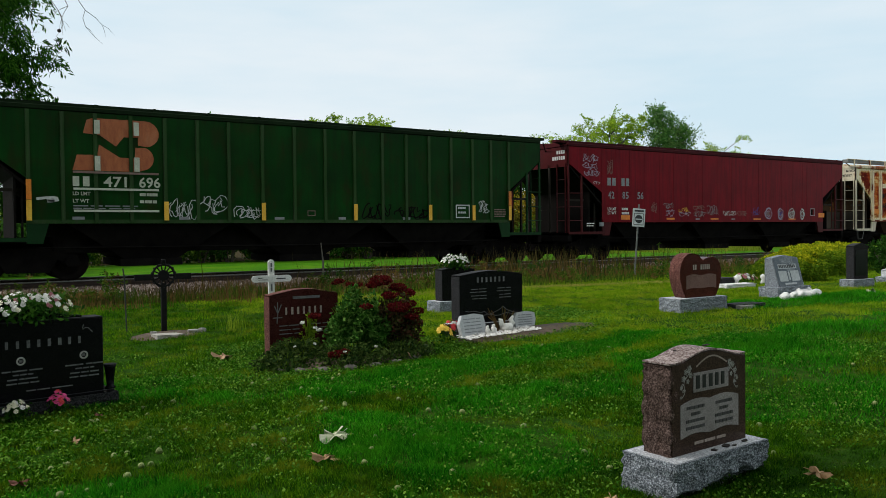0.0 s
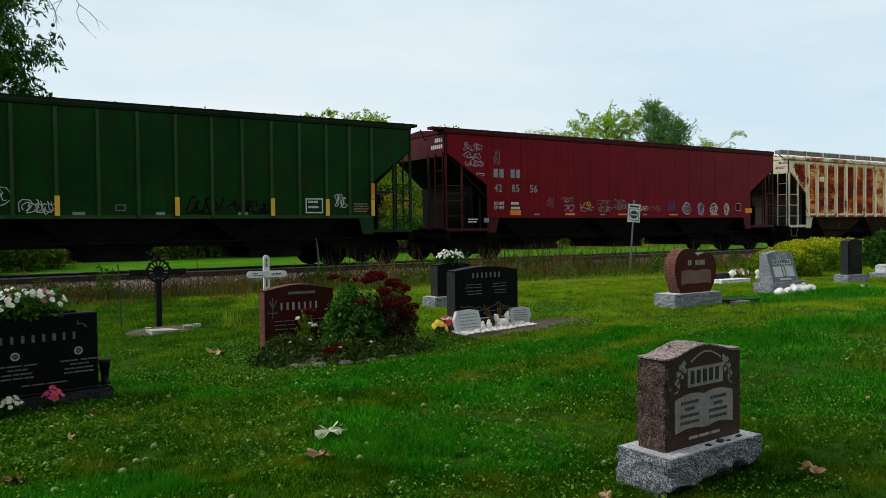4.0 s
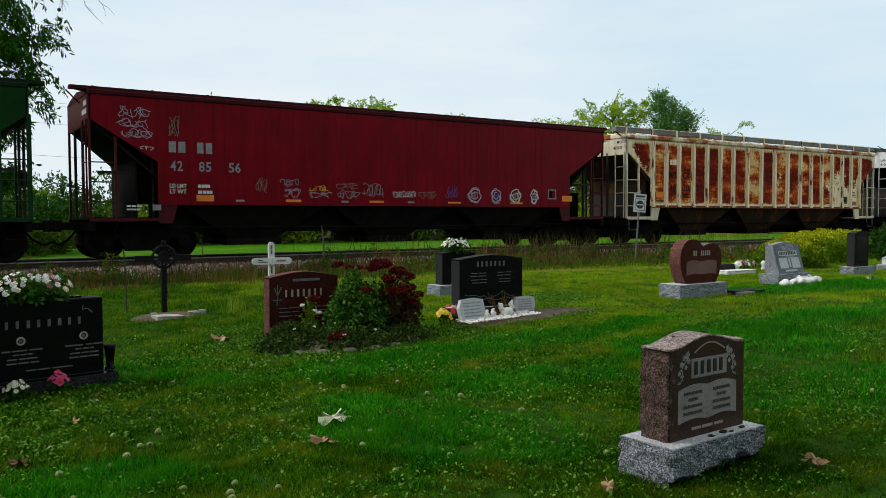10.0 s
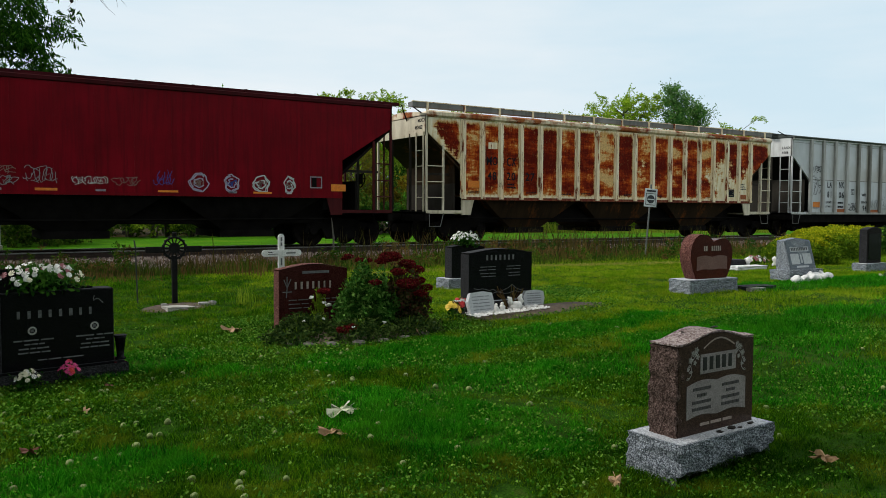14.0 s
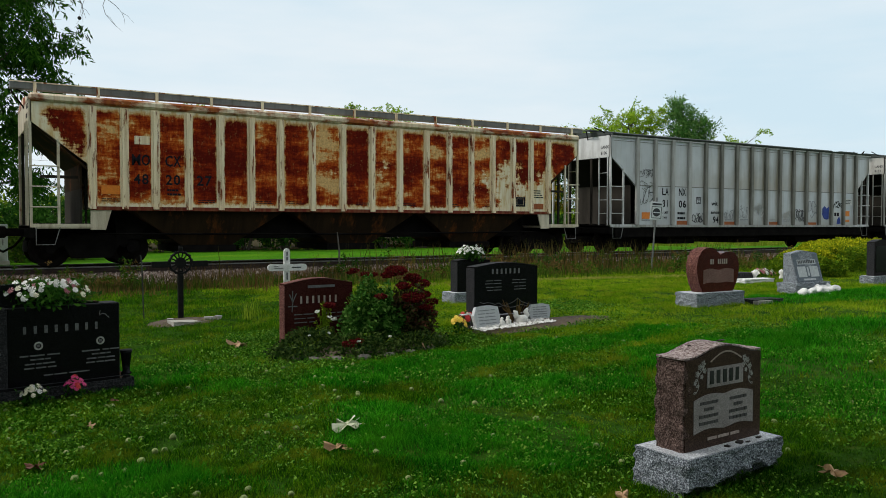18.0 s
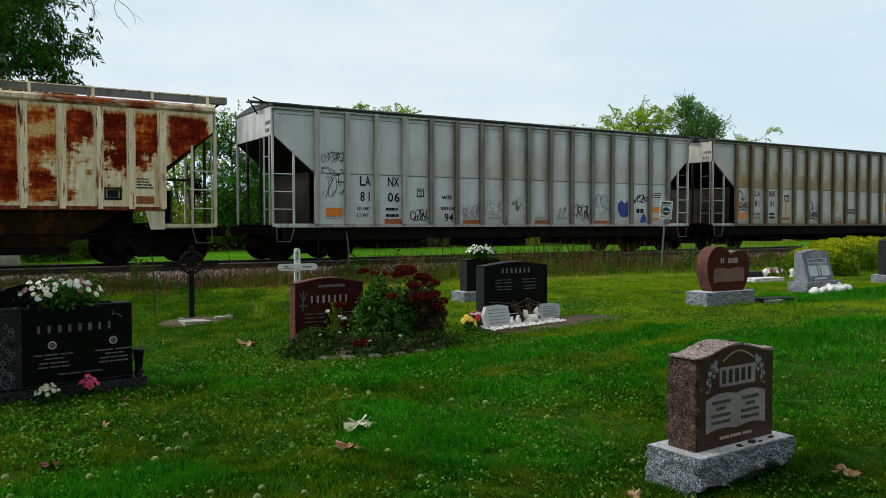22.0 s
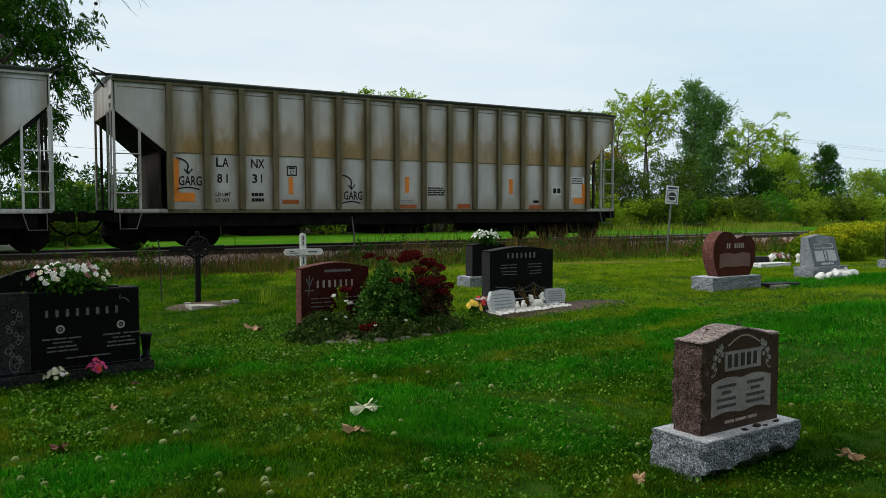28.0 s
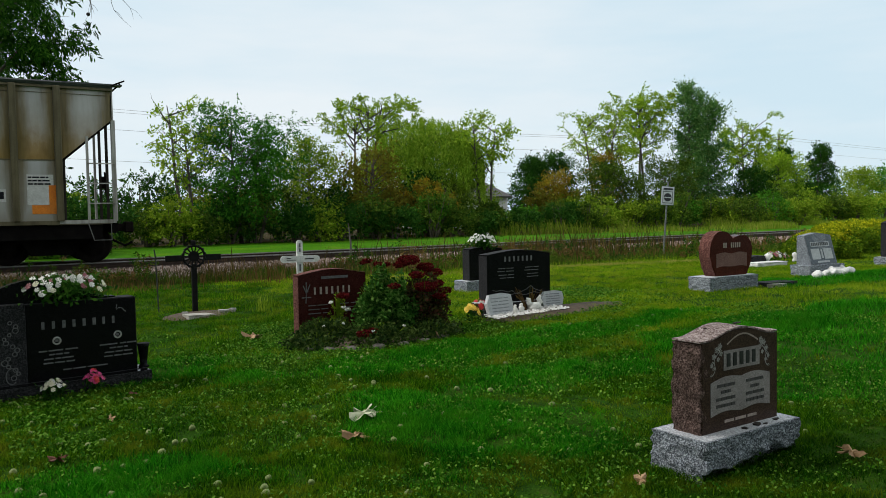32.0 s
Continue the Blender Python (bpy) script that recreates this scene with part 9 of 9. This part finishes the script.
# stained wagon
for body, a, b_, z0, z1 in (("LA", 2.38, 2.75, 2.10, 2.33), ("NX", 3.28, 3.69, 2.09, 2.32), ("81", 2.42, 2.72, 1.70, 1.92), ("31", 3.31, 3.62, 1.71, 1.93), ("LD LMT", 2.38, 2.76, 1.36, 1.45), ("LT WT", 2.38, 2.74, 1.21, 1.30)):
    number(stained_wagon, body, a, b_, z0, z1, M_STENCIL_DARK)
data_lines(stained_wagon, 3.31, 3.68, 1.37, 2, M_STENCIL_DARK, 61, 0.08, 0.14)
for a, b_, z0, z1 in ((1.36, 1.50, 1.42, 2.27), (1.36, 1.88, 1.22, 1.44), (4.31, 4.43, 1.42, 1.88), (4.14, 4.59, 1.17, 1.28), (7.80, 7.93, 1.50, 1.95), (11.45, 11.60, 1.50, 1.95), (9.57, 10.02, 1.04, 1.18), (12.23, 12.75, 1.03, 1.15), (7.62, 8.17, 1.05, 1.16), (14.40, 14.56, 1.19, 1.84), (14.05, 14.41, 1.19, 1.39)):
    patch(stained_wagon, a, b_, z0, z1, M_DULLORANGE if z1 < 1.30 else M_ORANGE, "reflector", FACE, "grimy orange reflector strip" if z1 < 1.30 else "orange reflector strip")
frame_box(stained_wagon, 4.26, 4.54, 1.91, 2.17, M_STENCIL_DARK, 0.03)
bars("text_block", [(4.32, 4.48, 2.09, 2.13)], FACE, M_STENCIL_DARK, stained_wagon)
number(stained_wagon, "C", 4.34, 4.46, 1.95, 2.05, M_STENCIL_DARK)
for k, (a, z) in enumerate(((1.42, 0.0), (5.82, -0.33))):
    arrow = [[(a + 0.02 + 0.28 * math.sin(q * 0.22), 2.08 + z + 0.20 * math.cos(q * 0.22)) for q in range(10)] + [(a + 0.30, 1.92 + z)], [(a + 0.20, 2.02 + z), (a + 0.30, 1.90 + z), (a + 0.40, 2.03 + z)]]
    part("graffiti", strokes(arrow, 0.04, FACE - 0.003), M_STENCIL_DARK, stained_wagon, "sprayed arrow")
    lettering("GARG", 0.33, a + 0.06, 1.62 + z, FACE - 0.003, M_STENCIL_DARK, stained_wagon, "sprayed black letters", width=0.56)
    part("graffiti", strokes([[(a + 0.02 + 0.55 * q / 8, 1.52 + z + 0.05 * math.sin(q * 0.4)) for q in range(9)]], 0.035, FACE - 0.003), M_STENCIL_DARK, stained_wagon)
patch(stained_wagon, 13.16, 13.54, 1.47, 1.75, M_WHITE, "placard")
patch(stained_wagon, 13.20, 13.33, 1.53, 1.69, M_STENCIL_DARK, "placard", FACE - 0.003)
patch(stained_wagon, 13.37, 13.50, 1.53, 1.69, M_STENCIL_DARK, "placard", FACE - 0.003)
patch(stained_wagon, 13.96, 14.50, 1.40, 2.08, M_WHITE, "placard", -0.0035)
data_lines(stained_wagon, 13.98, 14.48, 2.0, 3, M_STENCIL_DARK, 63, 0.035, 0.075)
data_lines(stained_wagon, 8.55, 9.15, 1.62, 4, M_STENCIL_DARK, 64, 0.04, 0.065)
data_lines(stained_wagon, 7.6, 8.15, 1.26, 2, M_TAGGREY, 65, 0.03, 0.05)
patch(stained_wagon, 12.4, 12.62, 1.22, 1.30, M_STENCIL_DARK, "placard")

# reporting marks on the leading ends, by the near corner
for car, lines, mt in ((grey_wagon, ("LANX", "8106"), M_STENCIL_DARK), (stained_wagon, ("LANX", "8131"), M_STENCIL_DARK), (rusty_wagon, ("MOCX", "482027"), M_STENCIL_DARK)):
    for k, body in enumerate(lines):
        me = text_mesh(body, 0.15)
        me.materials.clear()
        me.materials.append(mt)
        part("lettering", me, None, car, m=Matrix.Translation((-0.004, 0.14 + 0.088 * len(body), 3.66 - 0.20 * k)) @ Matrix.Rotation(radians(-90), 4, "Z") @ UP_WALL)
bm = bmesh.new()
for k in range(2):
    for q in range(4 + 2 * k):
        box(bm, -0.008, 0.0, 0.16 + 0.11 * q, 0.24 + 0.11 * q, 3.70 - 0.2 * k, 3.82 - 0.2 * k)
part("letter_bar", bm, M_TAGWHITE, red_wagon, "small white stencilled marks")["kind"] = "stuff"

# ---- fallen walnuts and leaves ----
M_NUT = surface("pale_green_husk", (0.11, 0.17, 0.035), (0.25, 0.30, 0.09), 12.0, 0.7, bump=0.4)
nut_meshes = []
for k in range(4):
    bm = bmesh.new()
    bmesh.ops.create_icosphere(bm, subdivisions=2, radius=0.0215)
    roughen(bm, 0.005, 40.0, k * 5.0)
    nut_meshes.append(mesh_from("walnut", bm, M_NUT, True))
rn = random.Random(8)
spots = []
while len(spots) < 140:
    a, b_ = rn.random(), rn.random()
    x, y = 0.2 + 3.6 * a ** 1.4, 3.6 + 5.2 * b_
    if len(spots) > 112:
        x, y = 2.5 + 5.5 * a, 3.0 + 4.5 * b_
    if 3.3 < x < 5.4 and 7.6 < y < 9.5 or 3.3 < x < 4.6 and 2.8 < y < 3.5 or x < 1.6 and y > 7.5:
        continue
    spots.append((x, y))
for i, (x, y) in enumerate(spots + [(3.01, 3.22), (1.95, 5.48)]):
    s = rn.uniform(0.8, 1.2)
    ob = solo("walnut", nut_meshes[i % 4], None, pose(x, y, gz(x, y) + 0.016, rn.uniform(0, 360), 0, rn.uniform(0, 360)), "pale green fallen walnut husk on the lawn", "walnut", "walnuts on the lawn")
    ob.scale = (s, s, s * 0.95)

M_LEAFPALE = surface("pale_fallen_leaf", (0.42, 0.45, 0.28), (0.58, 0.60, 0.42), 20.0, 0.7)
M_LEAFBROWN = surface("brown_fallen_leaf", (0.20, 0.105, 0.040), (0.42, 0.26, 0.12), 14.0, 0.7)
M_LEAFRED = surface("red_brown_fallen_leaf", (0.10, 0.028, 0.012), (0.19, 0.065, 0.028), 14.0, 0.7)
M_LEAFTAN = surface("tan_fallen_leaf", (0.34, 0.20, 0.10), (0.48, 0.30, 0.16), 14.0, 0.7)


def fallen_leaf(x, y, size, material, label, seed, rz):
    """A lobed, curled leaf lying on the grass."""
    rng = random.Random(seed)
    bm = bmesh.new()
    c = bm.verts.new((0, 0, 0.02 * size))
    ring = []
    for k in range(40):
        a = 2 * math.pi * k / 40
        r = size * (0.20 + 0.36 * abs(math.sin(2.5 * a)) ** 0.8 + rng.uniform(-0.05, 0.05)) * (1.25 if abs(math.sin(a)) < 0.5 else 0.85)
        ring.append(bm.verts.new((r * math.cos(a), r * math.sin(a), size * (0.13 * math.sin(3 * a + seed) + 0.14 * math.sin(7 * a) * (r / size) + 0.10 * (r / size) * rng.uniform(0.2, 1.0)))))
    for k in range(40):
        bm.faces.new((c, ring[k], ring[(k + 1) % 40]))
    low = bmesh.ops.extrude_face_region(bm, geom=bm.faces[:])
    for v in low["geom"]:
        if isinstance(v, bmesh.types.BMVert):
            v.co.z += 0.0015
    bmesh.ops.recalc_face_normals(bm, faces=bm.faces)
    tube(bm, [(size * 0.4, 0, 0.01), (size * 0.75, size * 0.1, 0.02)], 0.002, 4)
    solo("fallen_leaf", bm, material, pose(x, y, gz(x, y) + 0.045, rng.uniform(-10, 10), rng.uniform(-10, 10), rz), label, "leaf", "fallen leaves on the lawn")


fallen_leaf(2.50, 5.29, 0.20, M_LEAFPALE, "large pale green fallen leaf on the lawn", 1, 20)
fallen_leaf(2.20, 4.81, 0.15, M_LEAFBROWN, "curled brown fallen leaf on the lawn", 2, 160)
fallen_leaf(0.45, 5.42, 0.12, M_LEAFRED, "red-brown fallen leaf on the lawn", 3, 60)
fallen_leaf(4.44, 2.70, 0.12, M_LEAFBROWN, "curled brown fallen leaf on the lawn", 4, 100)
fallen_leaf(2.98, 9.45, 0.20, M_LEAFTAN, "tan fallen leaf beside a flower bed", 5, 10)
fallen_leaf(4.72, 7.85, 0.16, M_LEAFTAN, "orange-tan fallen leaf beside a flower bed", 6, 30)
fallen_leaf(0.9, 6.3, 0.07, M_LEAFBROWN, "small dark fallen leaf on the lawn", 7, 80)
fallen_leaf(1.2, 7.1, 0.06, M_LEAFRED, "small dark fallen leaf on the lawn", 8, 140)
fallen_leaf(3.14, 3.12, 0.10, M_LEAFTAN, "pale dry leaf on the lawn", 9, 50)
fallen_leaf(17.5, 8.0, 0.30, M_LEAFPALE, "pale dry leaf on the lawn", 10, 50)
fallen_leaf(15.2, 8.2, 0.22, M_LEAFPALE, "pale dry leaf on the lawn", 11, 50)

# twigs of the walnut that overhangs the cemetery
M_TWIG = surface("grey_twig_bark", (0.09, 0.08, 0.07), (0.16, 0.14, 0.12), 14.0, 0.85, stretch=(1, 1, 0.3))
M_HUSKDARK = surface("black_walnut_husk", (0.010, 0.009, 0.008), (0.025, 0.02, 0.016), 12.0, 0.8)
twig_rng = random.Random(12)


def hanging_twigs(root, ends, label):
    """A bare drooping bough with side twigs and a few nuts."""
    ob = near_walnut
    back = near_walnut.matrix_basis.inverted()
    bm = bmesh.new()
    nuts = []
    for (ex, ey, ez) in ends:
        r0, e0 = Vector(root), Vector((ex, ey, ez))
        pts = [r0.lerp(e0, k / 8) + Vector((twig_rng.uniform(-1, 1) * 0.08, twig_rng.uniform(-1, 1) * 0.08, 0.9 * math.sin(math.pi * k / 8) * 0.6 + twig_rng.uniform(-1, 1) * 0.05)) for k in range(9)]
        tube(bm, pts, [0.03 - 0.0032 * k for k in range(9)], 5)
        for k in range(4, 9):
            for q in range(2):
                p = pts[k]
                d = Vector((twig_rng.uniform(-0.5, 0.5), twig_rng.uniform(-0.3, 0.3), -twig_rng.uniform(0.2, 0.8)))
                side_ = Vector((twig_rng.uniform(-0.12, 0.12), 0, 0))
                b2, c2 = p + d * 0.32 + side_, p + d * 0.62
                tube(bm, [p, p + d * 0.16 + side_ * 0.8, b2, p + d * 0.48 + side_ * 0.6, c2], [0.005, 0.0045, 0.0035, 0.0025, 0.0015], 4)
                e2 = b2 + Vector((twig_rng.uniform(-0.22, 0.22), 0.05, -twig_rng.uniform(0.02, 0.2)))
                tube(bm, [b2, b2.lerp(e2, 0.5) + Vector((0, 0, 0.025)), e2], [0.003, 0.0025, 0.0015], 3)
                if twig_rng.random() < 0.12:
                    nuts.append(c2)
    bough = part("bough", bm, M_TWIG, ob, label, m=back)
    for p in nuts:
        b3 = bmesh.new()
        bmesh.ops.create_icosphere(b3, subdivisions=2, radius=0.026)
        part("nut", b3, M_HUSKDARK, bough, "black walnut husk", True, Matrix.Translation(p))


hanging_twigs((-3.2, 6.0, 7.4), ((0.75, 11.9, 4.92), (1.35, 12.0, 4.70), (1.62, 12.0, 4.66), (1.80, 12.05, 4.68), (2.0, 12.1, 4.70)), "bare drooping walnut twigs with a few dark nuts")

# bits of husk and leaf on the front headstone and its base
M_HUSKDARK = surface("rotten_husk", (0.010, 0.008, 0.006), (0.03, 0.022, 0.016), 20.0, 0.9)
for k, (dx, dy, dz, sz) in enumerate(((0.42, 0.05, 0.193, 0.020), (0.55, 0.06, 0.193, 0.026), (0.60, 0.04, 0.193, 0.014), (0.74, 0.06, 0.193, 0.018), (0.50, 0.18, 0.792, 0.014), (0.56, 0.20, 0.788, 0.016), (0.30, 0.24, 0.772, 0.010))):
    bm = bmesh.new()
    bmesh.ops.create_icosphere(bm, subdivisions=1, radius=sz)
    roughen(bm, sz * 0.7, 60.0, k * 3.0)
    bmesh.ops.scale(bm, vec=(1.5, 1.0, 0.35), verts=bm.verts[:])
    solo("walnut_husk", bm, M_HUSKDARK, pose(3.475, 2.95, 0.048, 0, 0, 3.0) @ pose(dx, dy, dz), "dark rotten walnut husk on a headstone", "husk", "husks on the headstone")

RUN_T = [0.5 * k for k in range(65)]
RUN_S = [
    0.0, 0.51, 1.05, 1.61, 2.2, 2.81, 3.45, 4.11, 4.8, 5.52, 6.26, 7.03, 7.82,
    8.63, 9.47, 10.32, 11.2, 12.11, 13.04, 14.0, 14.99, 16.01, 17.04, 18.11, 19.2, 20.31,
    21.44, 22.58, 23.76, 24.96, 26.19, 27.46, 28.77, 30.11, 31.48, 32.89, 34.33, 35.8, 37.3,
    38.82, 40.35, 41.91, 43.48, 45.07, 46.68, 48.32, 49.97, 51.65, 53.35, 55.08, 56.82, 58.6,
    60.39, 62.21, 64.05, 65.9, 67.77, 69.67, 71.58, 73.52, 75.47, 77.44, 79.43, 81.43, 83.44,
]

# ---- movement of the train ----
def run_of_train(t):
    """Metres that the train has gone by t seconds."""
    return float(np.interp(t, RUN_T, RUN_S))


def motions():
    seconds = [0.5 * k for k in range(65)]
    for car, x in ((green_wagon, GREEN_X), (red_wagon, RED_X), (rusty_wagon, RUST_X), (grey_wagon, GREY_X), (stained_wagon, STAIN_X)):
        walk(car, [(t, pose(x - run_of_train(t), 20.05, RAIL_Z)) for t in seconds])
    times, last = [0.0], 0.0
    for k in range(1, 961):
        t = k / 30
        if (run_of_train(t) - last) / WHEEL_R > radians(62) or k == 960:
            times.append(t)
            last = run_of_train(t)
    for ws, dx in TRUCKS:
        walk(ws, [(t, pose(dx, 0, WHEEL_R, 0, -math.degrees(run_of_train(t) / WHEEL_R), 0)) for t in times])


motions()
